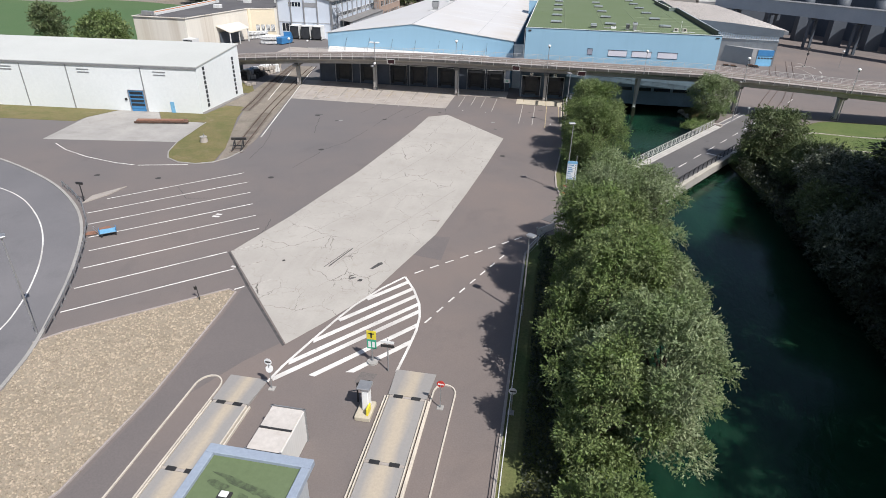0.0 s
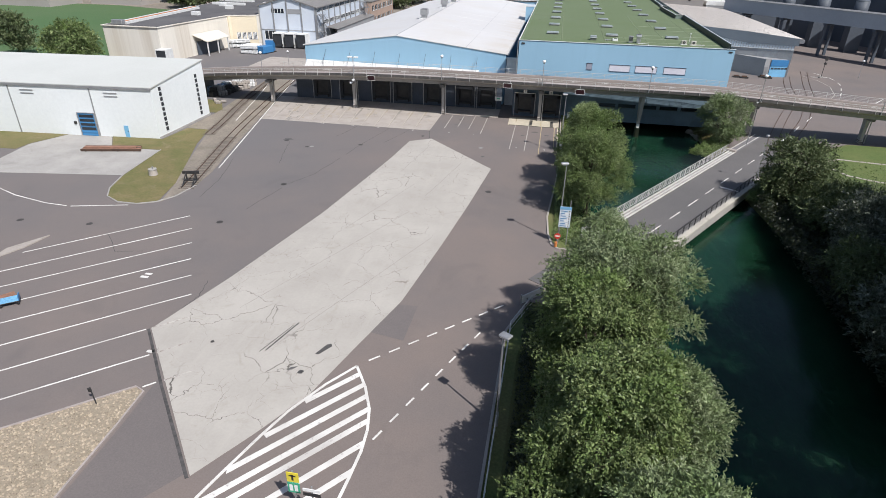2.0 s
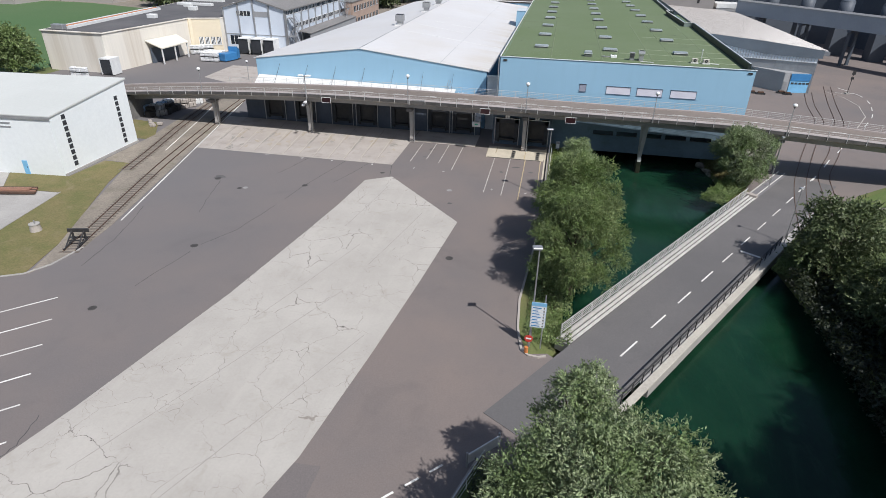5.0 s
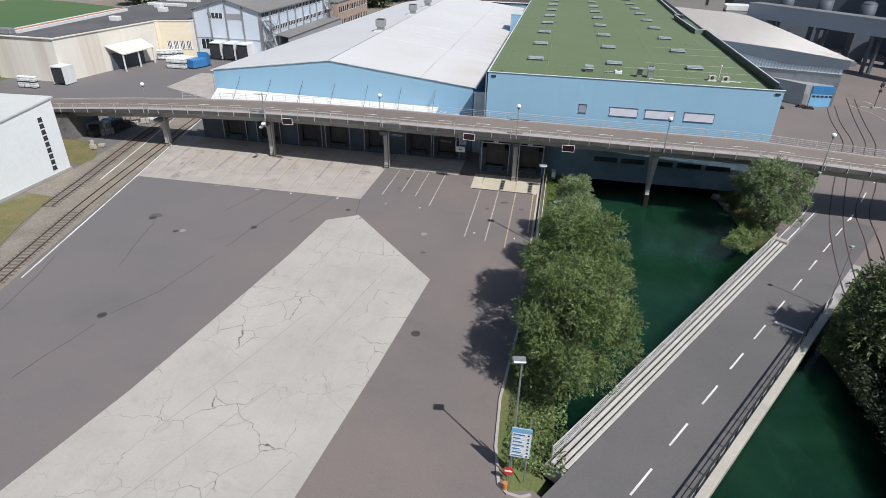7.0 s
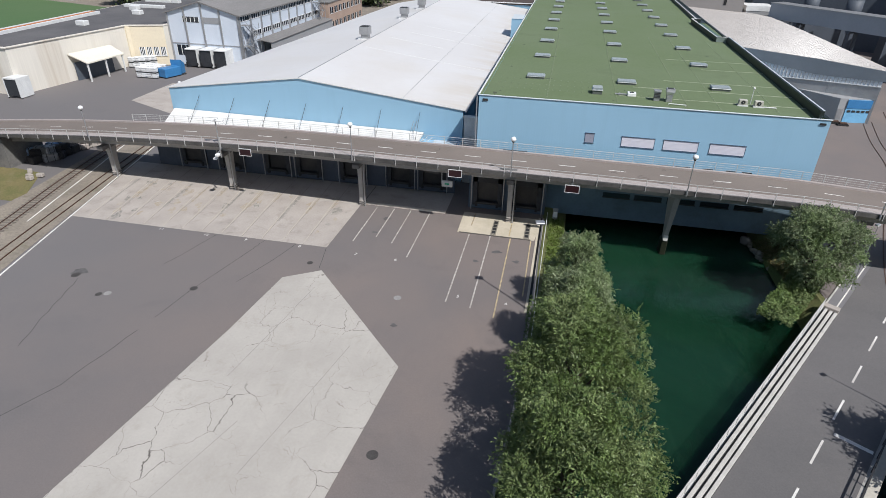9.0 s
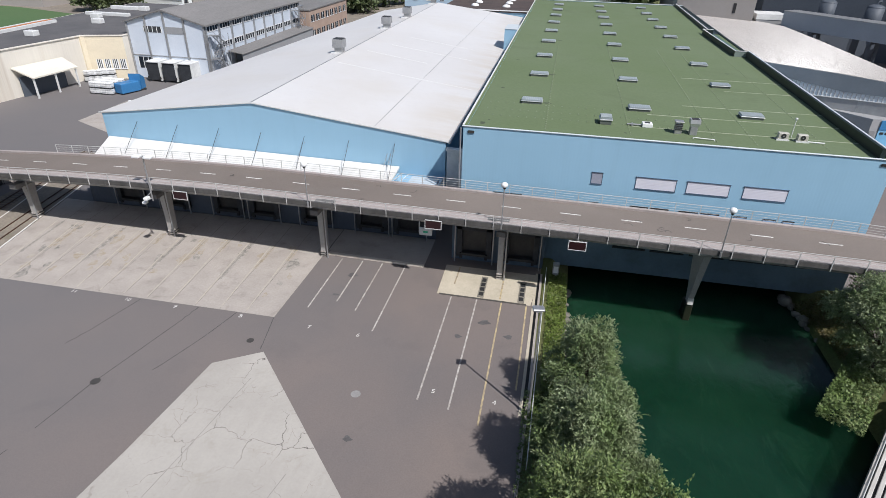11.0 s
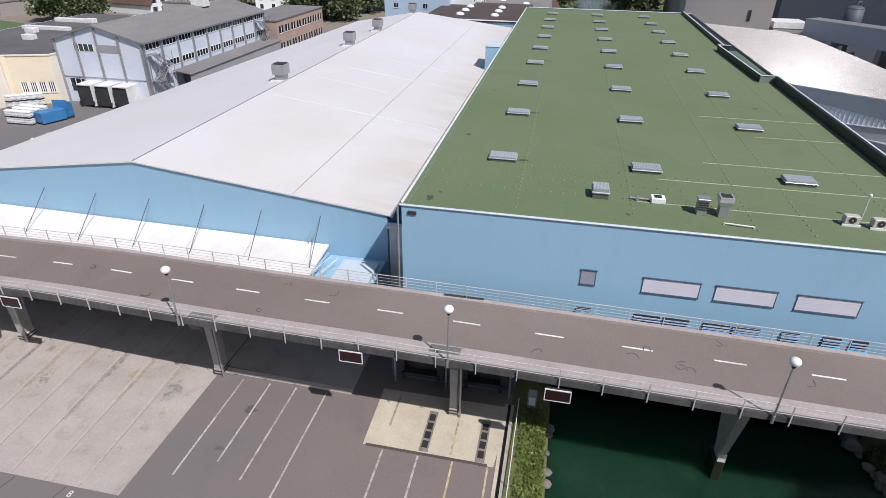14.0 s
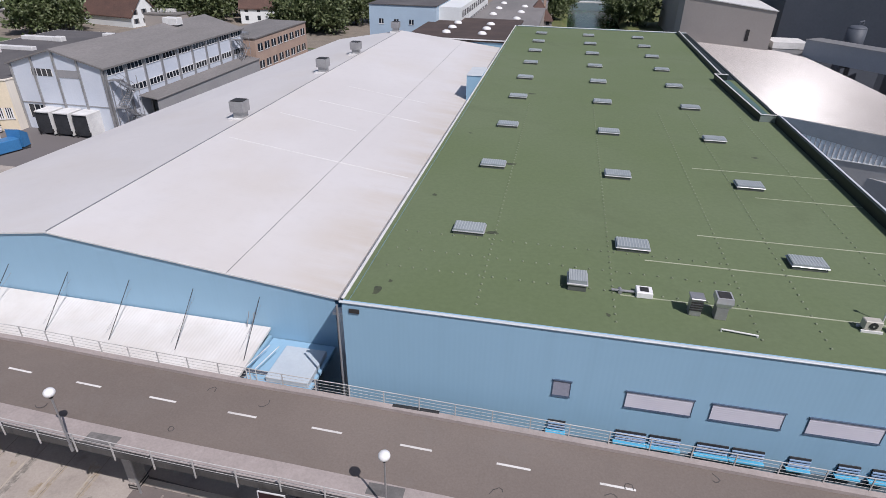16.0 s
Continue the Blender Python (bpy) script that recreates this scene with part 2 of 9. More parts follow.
CONCRETE = surface("concrete", (0.38, 0.36, 0.335), (0.31, 0.295, 0.275), 0.85, 0.3, 6.0, 0.14, 0.25, stain=0.35, stain_col=(0.2, 0.185, 0.17), stain_scale=0.5)
CONCRETE_PALE = surface("concrete_pale", (0.4, 0.358, 0.32), (0.34, 0.303, 0.27), 0.85, 0.3, 6.0, 0.12, 0.2, stain=0.55, stain_col=(0.2, 0.175, 0.15), stain_scale=0.6)
CONCRETE_YELLOW = surface("concrete_yellowed", (0.52, 0.46, 0.36), (0.44, 0.39, 0.3), 0.8, 0.5, 6.0, 0.12, 0.2, stain=0.3, stain_col=(0.25, 0.21, 0.15), stain_scale=0.9)
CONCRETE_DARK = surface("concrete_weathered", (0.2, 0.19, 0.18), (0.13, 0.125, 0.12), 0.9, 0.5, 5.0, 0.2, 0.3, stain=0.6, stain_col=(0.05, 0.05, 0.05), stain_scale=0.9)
CONCRETE_PINK = surface("concrete_pinkish", (0.37, 0.32, 0.3), (0.32, 0.28, 0.26), 0.88, 0.6, 6.0, 0.15, 0.2, stain=0.3, stain_col=(0.18, 0.16, 0.15), stain_scale=0.9)
GRASS = surface("grass", (0.085, 0.115, 0.034), (0.14, 0.135, 0.055), 0.95, 0.16, 5.0, 0.35, 0.6, stain=0.35, stain_col=(0.2, 0.17, 0.09), stain_scale=0.25)
GRASS_DRY = surface("grass_dry", (0.175, 0.145, 0.065), (0.125, 0.125, 0.045), 0.95, 0.3, 5.0, 0.3, 0.6, stain=0.6, stain_col=(0.24, 0.19, 0.12), stain_scale=0.4)
LAWN = surface("lawn", (0.075, 0.115, 0.03), (0.11, 0.135, 0.042), 0.95, 0.16, 5.0, 0.35, 0.6, stain=0.25, stain_col=(0.16, 0.15, 0.06), stain_scale=0.25)
FIELD = surface("field", (0.065, 0.125, 0.045), (0.085, 0.135, 0.055), 0.95, 0.02, 2.0, 0.2, 0.3)
EARTH = surface("earth", (0.25, 0.215, 0.175), (0.19, 0.165, 0.135), 0.95, 0.3, 4.0, 0.3, 0.5, stain=0.5, stain_col=(0.12, 0.12, 0.06), stain_scale=0.4)
PAINT_WHITE = worn_paint("road_paint_white", (0.72, 0.7, 0.66), ASPHALT_C)
PAINT_FADED = worn_paint("road_paint_faded", (0.5, 0.47, 0.43), ASPHALT_C, 0.34, 0.56)
PAINT_YELLOW = worn_paint("road_paint_yellow", (0.58, 0.46, 0.24), ASPHALT_C, 0.34, 0.6)
WHITE_WALL = surface("white_cladding", (0.74, 0.76, 0.75), (0.68, 0.71, 0.71), 0.55, 0.06, 2.0, 0.05, 0.05)
CREAM_WALL = surface("cream_render", (0.72, 0.675, 0.595), (0.66, 0.615, 0.54), 0.85, 0.09, 3.0, 0.06, 0.1, stretch=(1, 1, 0.04), stain=0.75, stain_col=(0.44, 0.36, 0.27), stain_scale=0.2)
YELLOW_WALL = surface("yellow_render", (0.72, 0.63, 0.47), (0.67, 0.585, 0.44), 0.85, 0.2, 3.0, 0.06, 0.1)
GREY_WALL = surface("grey_panel", (0.34, 0.34, 0.34), (0.29, 0.29, 0.295), 0.6, 0.15, 3.0, 0.06, 0.05)
DARK_WALL = surface("dark_cladding", (0.088, 0.102, 0.125), (0.074, 0.087, 0.107), 0.6, 0.08, 2.0, 0.1, 0.1)
BEIGE_WALL = surface("beige_panel", (0.36, 0.33, 0.31), (0.33, 0.305, 0.285), 0.7, 0.1, 3.0, 0.05, 0.05)
BRICK_WALL = surface("brown_brick", (0.42, 0.31, 0.245), (0.37, 0.27, 0.215), 0.9, 0.3, 6.0, 0.15, 0.2)
ROOF_DARK = surface("roof_felt_dark", (0.085, 0.082, 0.085), (0.12, 0.115, 0.115), 0.9, 0.12, 4.0, 0.18, 0.3, stain=0.3, stain_col=(0.16, 0.15, 0.15))
ROOF_GREY = surface("roof_fibre_cement", (0.21, 0.2, 0.195), (0.165, 0.16, 0.155), 0.9, 0.15, 4.0, 0.18, 0.3, stretch=(1, 0.3, 1), stain=0.3, stain_col=(0.27, 0.26, 0.25))
ROOF_BROWN = surface("roof_gravel_brown", (0.085, 0.062, 0.055), (0.06, 0.046, 0.042), 0.9, 0.2, 5.0, 0.2, 0.3)
ROOF_TILE = surface("roof_tiles", (0.12, 0.07, 0.055), (0.09, 0.055, 0.045), 0.85, 0.3, 3.0, 0.25, 0.4)
METAL_GREY = surface("galvanised_steel", (0.42, 0.42, 0.42), (0.34, 0.34, 0.35), 0.45, 0.8, 6.0, 0.12, 0.1, metal=0.6)
METAL_PAINT = surface("painted_steel_white", (0.7, 0.7, 0.68), (0.6, 0.6, 0.59), 0.5, 0.8, 6.0, 0.1, 0.05)
METAL_DARK = surface("dark_steel", (0.035, 0.035, 0.037), (0.055, 0.052, 0.05), 0.55, 0.8, 6.0, 0.2, 0.1, metal=0.3)
RUST = surface("rusty_steel", (0.11, 0.065, 0.045), (0.07, 0.045, 0.035), 0.8, 1.2, 7.0, 0.25, 0.3, metal=0.2)
TIMBER = surface("timber", (0.3, 0.16, 0.11), (0.24, 0.13, 0.09), 0.8, 1.5, 9.0, 0.25, 0.2)
SLEEPER = surface("sleeper_wood", (0.15, 0.127, 0.11), (0.115, 0.098, 0.086), 0.9, 1.0, 8.0, 0.3, 0.3)
BLACK = surface("black_rubber", (0.018, 0.018, 0.02), (0.03, 0.03, 0.03), 0.7, 1.0, 5.0, 0.1, 0.1)
BLUE_PAINT = surface("blue_paint", (0.05, 0.2, 0.42), (0.04, 0.165, 0.36), 0.45, 0.6, 5.0, 0.1, 0.05)
BLUE_LIGHT = surface("light_blue_steel", (0.2, 0.45, 0.68), (0.18, 0.4, 0.6), 0.45, 0.6, 5.0, 0.08, 0.05)
ORANGE = surface("orange_paint", (0.55, 0.2, 0.06), (0.45, 0.16, 0.05), 0.6, 0.6, 5.0, 0.1, 0.05)
RED = surface("red_paint", (0.55, 0.05, 0.035), (0.45, 0.04, 0.03), 0.45, 0.6, 5.0, 0.1, 0.05)
YELLOW = surface("yellow_paint", (0.75, 0.62, 0.05), (0.66, 0.55, 0.05), 0.5, 0.6, 5.0, 0.1, 0.05)
GREEN_SIGN = surface("green_paint", (0.05, 0.38, 0.22), (0.05, 0.33, 0.2), 0.5, 0.6, 5.0, 0.1, 0.05)
SIGN_BLUE = surface("sign_blue_grey", (0.28, 0.4, 0.58), (0.25, 0.37, 0.54), 0.45, 0.6, 5.0, 0.08, 0.03)
WHITE_PLASTIC = surface("white_plastic", (0.78, 0.78, 0.77), (0.72, 0.72, 0.71), 0.4, 0.8, 5.0, 0.05, 0.03)
STEEL_BRIGHT = surface("aluminium", (0.6, 0.6, 0.6), (0.52, 0.52, 0.53), 0.35, 0.9, 5.0, 0.08, 0.03, metal=0.5)
BARK = surface("bark", (0.09, 0.07, 0.05), (0.06, 0.048, 0.036), 0.95, 2.0, 8.0, 0.35, 0.6, stretch=(1, 1, 0.3))
ROCK = surface("rock", (0.2, 0.185, 0.155), (0.125, 0.118, 0.1), 0.95, 0.7, 3.0, 0.3, 0.6, stain=0.4, stain_col=(0.1, 0.13, 0.05), stain_scale=0.8)
SHELTER = surface("dock_shelter_curtain", (0.028, 0.03, 0.035), (0.04, 0.042, 0.047), 0.7, 1.0, 4.0, 0.15, 0.1)
EDGE_CREAM = surface("cream_painted_edge", (0.6, 0.54, 0.46), (0.5, 0.45, 0.38), 0.7, 0.8, 6.0, 0.12, 0.1)
DISPLAY = surface("display_dark_red", (0.03, 0.01, 0.012), (0.022, 0.008, 0.01), 0.35, 1.0, 6.0, 0.1, 0.02)
add_islands(ROCK, 0.25)
add_islands(SLEEPER, 0.25)


def ribbed(name, a, b, rough, axis, pitch, metal=0.0, strength=0.35, patch=0.08, stain=0.0, stain_col=(0.3, 0.27, 0.2)):
    """Profiled sheet: ribs across the given axis at a real pitch."""
    m, t, p = nodes_of(name)
    v = where(t)
    col = mix_node(t, ramp_node(t, noise_node(t, v, patch, 4.0), 0.35, 0.65), a, b)
    sep = t.nodes.new("ShaderNodeSeparateXYZ")
    t.links.new(v, sep.inputs[0])
    s = math_node(t, "SINE", math_node(t, "MULTIPLY", sep.outputs[axis], 2 * math.pi / pitch))
    dirt = noise_node(t, where(t, (1.5, 1.5, 0.15) if axis < 2 else (1, 1, 1)), 0.8, 5.0)
    col = mix_node(t, ramp_node(t, dirt, 0.5, 0.8, 0, 0.15), col, (a[0] * 0.7, a[1] * 0.7, a[2] * 0.7))
    if stain > 0:
        col = mix_node(t, ramp_node(t, noise_node(t, v, 0.05, 4.0), 0.5, 0.7, 0, stain), col, stain_col)
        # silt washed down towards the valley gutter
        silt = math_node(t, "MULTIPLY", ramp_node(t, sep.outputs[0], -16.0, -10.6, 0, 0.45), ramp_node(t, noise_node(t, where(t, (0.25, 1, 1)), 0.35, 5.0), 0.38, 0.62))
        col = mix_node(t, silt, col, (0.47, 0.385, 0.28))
    t.links.new(col, p.inputs["Base Color"])
    p.inputs["Roughness"].default_value, p.inputs["Metallic"].default_value = rough, metal
    bump_node(t, p, s, strength, 0.04)
    return m


BLUE_WALL = ribbed("blue_sheet_wall", (0.28, 0.46, 0.6), (0.265, 0.44, 0.575), 0.5, 0, 0.3, 0.0, 0.022)
BLUE_WALL_Y = ribbed("blue_sheet_wall_side", (0.28, 0.46, 0.6), (0.265, 0.44, 0.575), 0.5, 1, 0.3, 0.0, 0.05)
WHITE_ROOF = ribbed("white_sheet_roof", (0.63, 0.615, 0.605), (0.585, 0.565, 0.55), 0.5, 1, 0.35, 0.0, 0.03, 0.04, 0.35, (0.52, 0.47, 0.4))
WHITE_SHEET = ribbed("white_sheet_canopy", (0.7, 0.68, 0.65), (0.62, 0.59, 0.55), 0.55, 0, 0.25, 0.0, 0.14, 0.3)
WARM_ROOF = ribbed("pale_sheet_roof", (0.335, 0.31, 0.292), (0.36, 0.332, 0.31), 0.22, 1, 0.4, 0.0, 0.0, 0.05)
WARM_ROOF.node_tree.nodes["Principled BSDF"].inputs["Specular IOR Level"].default_value = 0.16
GREEN_ROOF = surface("green_roof_membrane", (0.116, 0.155, 0.074), (0.13, 0.167, 0.09), 0.85, 0.06, 3.0, 0.1, 0.12, stain=0.4, stain_col=(0.088, 0.11, 0.055), stain_scale=0.12)
ROLLER = ribbed("roller_door_blue", (0.06, 0.22, 0.45), (0.05, 0.2, 0.4), 0.5, 2, 0.5, 0.0, 0.6, 0.5)
BLIND = ribbed("white_blind", (0.64, 0.63, 0.69), (0.6, 0.59, 0.66), 0.5, 2, 0.14, 0.0, 0.07, 0.5)
CONTAINER = ribbed("container_white_sheet", (0.66, 0.65, 0.63), (0.6, 0.59, 0.57), 0.6, 1, 0.25, 0.0, 0.05, 0.4)

GLASS, _t, _p = nodes_of("window_glass")
_p.inputs["Base Color"].default_value = (0.02, 0.026, 0.034, 1)
_p.inputs["Roughness"].default_value = 0.08
_p.inputs["Specular IOR Level"].default_value = 0.6

WATER, _t, _p = nodes_of("river_water")
_v = where(_t)
_c = mix_node(_t, ramp_node(_t, noise_node(_t, _v, 0.07, 5.0, 0.6, 0.8), 0.35, 0.7), (0.0045, 0.021, 0.0115), (0.01, 0.037, 0.019))
_c = mix_node(_t, ramp_node(_t, noise_node(_t, where(_t, (1, 0.35, 1)), 0.35, 7.0, 0.7, 1.0), 0.55, 0.75, 0, 0.6), _c, (0.016, 0.048, 0.026))
_t.links.new(_c, _p.inputs["Base Color"])
_p.inputs["Roughness"].default_value, _p.inputs["IOR"].default_value = 0.1, 1.33
_p.inputs["Specular IOR Level"].default_value = 0.3
_p.subsurface_method = "BURLEY"
_p.inputs["Subsurface Weight"].default_value = 1.0
_p.inputs["Subsurface Radius"].default_value = (0.5, 1.0, 0.8)
_p.inputs["Subsurface Scale"].default_value = 1.6
bump_node(_t, _p, noise_node(_t, where(_t, (1, 0.6, 1)), 1.6, 5.0, 0.55, 0.6), 0.28, 0.12)


def leaf_material(name, a, b, c):
    m, t, p = nodes_of(name)
    g = t.nodes.new("ShaderNodeNewGeometry")
    col = mix_node(t, g.outputs["Random Per Island"], a, b)
    col = mix_node(t, ramp_node(t, noise_node(t, g.outputs["Position"], 0.45, 3.0), 0.4, 0.65), col, c)
    tuft = ramp_node(t, noise_node(t, g.outputs["Position"], 0.75, 4.0, 0.6), 0.32, 0.68, 0.55, 1.4)
    tc = t.nodes.new("ShaderNodeCombineColor")
    for i in range(3):
        t.links.new(tuft, tc.inputs[i])
    col = mix_node(t, 1.0, col, tc.outputs[0], "MULTIPLY")
    t.links.new(col, p.inputs["Base Color"])
    p.inputs["Roughness"].default_value = 0.5
    p.inputs["Specular IOR Level"].default_value = 0.35
    tr = t.nodes.new("ShaderNodeBsdfTranslucent")
    t.links.new(mix_node(t, 0.5, col, (0.12, 0.17, 0.03)), tr.inputs["Color"])
    mx = t.nodes.new("ShaderNodeMixShader")
    mx.inputs[0].default_value = 0.14
    t.links.new(p.outputs[0], mx.inputs[1])
    t.links.new(tr.outputs[0], mx.inputs[2])
    t.links.new(mx.outputs[0], t.nodes["Material Output"].inputs["Surface"])
    return m


LEAF_WILLOW = leaf_material("leaf_willow", (0.108, 0.155, 0.07), (0.36, 0.405, 0.235), (0.155, 0.215, 0.082))
LEAF_GREEN = leaf_material("leaf_green", (0.078, 0.122, 0.04), (0.26, 0.31, 0.13), (0.115, 0.17, 0.048))
LEAF_TOWN = leaf_material("leaf_town", (0.055, 0.085, 0.035), (0.2, 0.225, 0.115), (0.09, 0.12, 0.047))
# Near-black because shade among the trees is put into the leaf colour.
LEAF_SHADED = leaf_material("leaf_shaded", (0.014, 0.02, 0.01), (0.055, 0.062, 0.038), (0.019, 0.028, 0.013))
LEAF_DRY = leaf_material("leaf_dry", (0.1, 0.09, 0.03), (0.22, 0.18, 0.075), (0.075, 0.085, 0.025))
LEAF_BUSH = leaf_material("leaf_bush", (0.1, 0.15, 0.025), (0.16, 0.2, 0.05), (0.12, 0.17, 0.03))


# ---- ground, river, paved areas ----
def structure(name, m, material, label=""):
    return tagged(part(name, m, material), label, "", "", "structure")


BANKS = [(-400, -2, 3, 29, 33), (20, -2, 3.5, 28.5, 32.5), (50, -1.8, 4, 28.5, 32.5), (62, 0.5, 5, 28, 32), (75, 1.7, 5, 27, 31), (85, 1.7, 5, 26, 29.5),
         (95, 1.7, 5, 25, 28.5), (110, 1.8, 4.6, 24.5, 27.5), (125, 1.9, 4.6, 24, 27.5), (250, 2, 5, 24, 27), (330, 2, 5, 24, 27), (1400, 2, 5, 24, 27)]
g = Mesh()
_xs = []
for y, a, b, c, d in BANKS:
    _xs.append([(-1500, y, 0), (a, y, 0), ((a + b) / 2, y, -1.1), (b, y, -3), (c, y, -3), ((c + d) / 2, y, -1.1), (d, y, 0), (1500, y, 0)])
for r0, r1 in zip(_xs, _xs[1:]):
    for i in range(7):
        g.add([r0[i], r0[i + 1], r1[i + 1], r1[i]], [(0, 1, 2, 3)])
structure("ground", g, GRASS, "grassy level ground cut by a river channel")
structure("water", Mesh().add([(-1, -400, -1.75), (34, -400, -1.75), (31, 1400, -1.75), (0, 1400, -1.75)], [(0, 1, 2, 3)]), WATER, "dark green slow river water")

YARD = [(-150, -80), (-3.0, -80), (-3.0, 24), (-2.9, 53), (-1.2, 58), (3.4, 57), (8.5, 65), (2.6, 69.6), (1.0, 69.2), (0.0, 72.5), (-0.2, 77), (0.7, 90), (0.9, 104), (0.9, 131), (-8, 131),
        (-8, 268), (-112, 268), (-112, 140), (-150, 140)]
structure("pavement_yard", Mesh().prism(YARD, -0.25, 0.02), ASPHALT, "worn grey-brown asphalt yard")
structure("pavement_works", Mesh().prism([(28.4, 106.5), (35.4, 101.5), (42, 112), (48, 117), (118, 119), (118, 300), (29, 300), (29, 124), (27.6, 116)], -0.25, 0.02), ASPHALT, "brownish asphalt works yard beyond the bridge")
structure("field", Mesh().prism([(-700, 146), (-116.5, 146), (-122, 232), (-135, 250), (-200, 268), (-700, 268)], -0.2, 0.03), FIELD, "smooth bright green field")
structure("town_ground", Mesh().prism([(-700, 250), (-135, 250), (-112, 270), (-8, 270), (0, 420), (0, 700), (-700, 700)], -0.2, 0.025), EARTH, "dusty town ground and streets")

SLAB = [(-20.5, 34.1), (-18.3, 38.0), (-16.2, 42.2), (-14.6, 48.4), (-12.7, 55.5), (-11.2, 67), (-9.9, 78.7), (-8.65, 91.9), (-19.9, 104.0), (-23.1, 101.9), (-23.9, 93), (-25.0, 84.4), (-26.7, 72), (-28.4, 63.5), (-29.8, 56.4), (-32.1, 47.2)]
structure("concrete_slab", Mesh().prism(SLAB, -0.1, 0.035), CONCRETE_SLAB, "pale cracked concrete slab")
structure("loading_apron", Mesh().prism([(-52.2, 108.5), (-21.15, 108.5), (-21, 125.4), (-56.0, 125.4)], -0.1, 0.033), CONCRETE_PALE, "stained pale concrete loading apron")
structure("dock_floor", Mesh().prism([(-20.9, 120.45), (-10.55, 119.8), (-10.6, 125.5), (-20.9, 125.5)], -0.1, 0.031), CONCRETE_PALE, "grey concrete floor in the shade of the docks")
structure("dock_pad", Mesh().prism([(-8.3, 115.3), (0.3, 115.2), (0.9, 120.6), (-8.4, 120.6)], -0.1, 0.036), CONCRETE_YELLOW, "yellowed concrete pad before two loading docks")
structure("shed_apron", Mesh().prism([(-78, 74.6), (-57.7, 78), (-59.1, 88.6), (-67, 88.2), (-71, 93.5), (-77.5, 93.5), (-80.2, 86.6)], -0.1, 0.032), CONCRETE, "pale concrete apron with tyre marks")
structure("asphalt_patch", Mesh().prism([(-14.5, 50.55), (-11.1, 49.9), (-11.05, 55.1), (-13.4, 55.0), (-14.2, 52.8)], -0.1, 0.028), ASPHALT_NEW, "darker square asphalt repair")

# curved access road with its edge
ROAD_EDGE = [(-150, 86), (-110, 76), (-90, 69.8), (-75.9, 65.1), (-67.4, 61.5), (-61, 58), (-54.7, 53.3), (-50.4, 48.9), (-47.1, 44.4), (-44, 39.4), (-41.5, 34.8), (-39.5, 30.8), (-38.2, 27.4), (-37, 22), (-36, 10), (-36, -80)]
ROAD_LINE = [(-150, 77), (-110, 68), (-90, 61.8), (-75, 58.4), (-67.3, 56.2), (-62.4, 54), (-57.2, 50.3), (-52.9, 46.3), (-49, 41.6), (-46, 37), (-44.3, 33.7), (-43.4, 31.2), (-42, 25), (-41, 10), (-41, -80)]


def smooth_line(pts, n=5):
    """Extra points along a gently rounded line."""
    out = []
    for i in range(len(pts) - 1):
        a, b, c, d = pts[max(0, i - 1)], pts[i], pts[i + 1], pts[min(len(pts) - 1, i + 2)]
        for k in range(n):
            t = k / n
            out.append(tuple(b[j] + 0.5 * t * (c[j] - a[j] + t * (2 * a[j] - 5 * b[j] + 4 * c[j] - d[j] + t * (3 * (b[j] - c[j]) + d[j] - a[j]))) for j in (0, 1)))
    return out + [pts[-1]]


ROAD_EDGE, ROAD_LINE = smooth_line(ROAD_EDGE), smooth_line(ROAD_LINE)
structure("road_ring", Mesh().prism([(-150, -80), *reversed(ROAD_EDGE)], -0.1, 0.03), ASPHALT_ROAD, "curved grey asphalt access road")
structure("road_edge_line", Mesh().strip(ROAD_LINE, 0.14, 0.0, 0.04), PAINT_WHITE)
structure("road_kerb", Mesh().strip(ROAD_EDGE, 0.3, -0.1, 0.14), CONCRETE)

# gravel bed with its kerb
GRAVEL_BED = [(-39.5, 30.2), (-37.4, 25.4), (-36.2, 10), (-36, -60), (-30, -60), (-29.8, 8), (-28.6, 15), (-27.3, 18.6), (-27.0, 27), (-27.6, 37), (-27.9, 40.2), (-28.75, 40.55), (-38.2, 32.0)]
GRAVEL = surface("gravel", (0.4, 0.34, 0.26), (0.32, 0.27, 0.2), 0.95, 0.35, 6.0, 0.4, 0.8)
_t = GRAVEL.node_tree
_vo = _t.nodes.new("ShaderNodeTexVoronoi")
_vo.inputs["Scale"].default_value = 5.0
_t.links.new(where(_t), _vo.inputs["Vector"])
_p = _t.nodes["Principled BSDF"]
_t.links.new(mix_node(_t, 0.5, _p.inputs["Base Color"].links[0].from_socket, mix_node(_t, ramp_node(_t, _vo.outputs["Distance"], 0.0, 0.14), (0.54, 0.47, 0.38), (0.2, 0.165, 0.12))), _p.inputs["Base Color"])
structure("gravel_bed", Mesh().prism(GRAVEL_BED, -0.1, 0.05), GRAVEL, "tan gravel bed")
structure("gravel_kerb", Mesh().strip([GRAVEL_BED[i] for i in (4, 5, 6, 7, 8, 9, 10, 11, 12, 0)], 0.14, -0.1, 0.13), CONCRETE_PINK)
structure("gravel_service_lane", Mesh().prism([(-27.2, -60), (-24.9, -60), (-24.9, 27), (-22.7, 31.5), (-20.9, 34.2), (-27.8, 42), (-27.3, 37), (-26.8, 27)], -0.1, 0.026), ASPHALT_NEW)

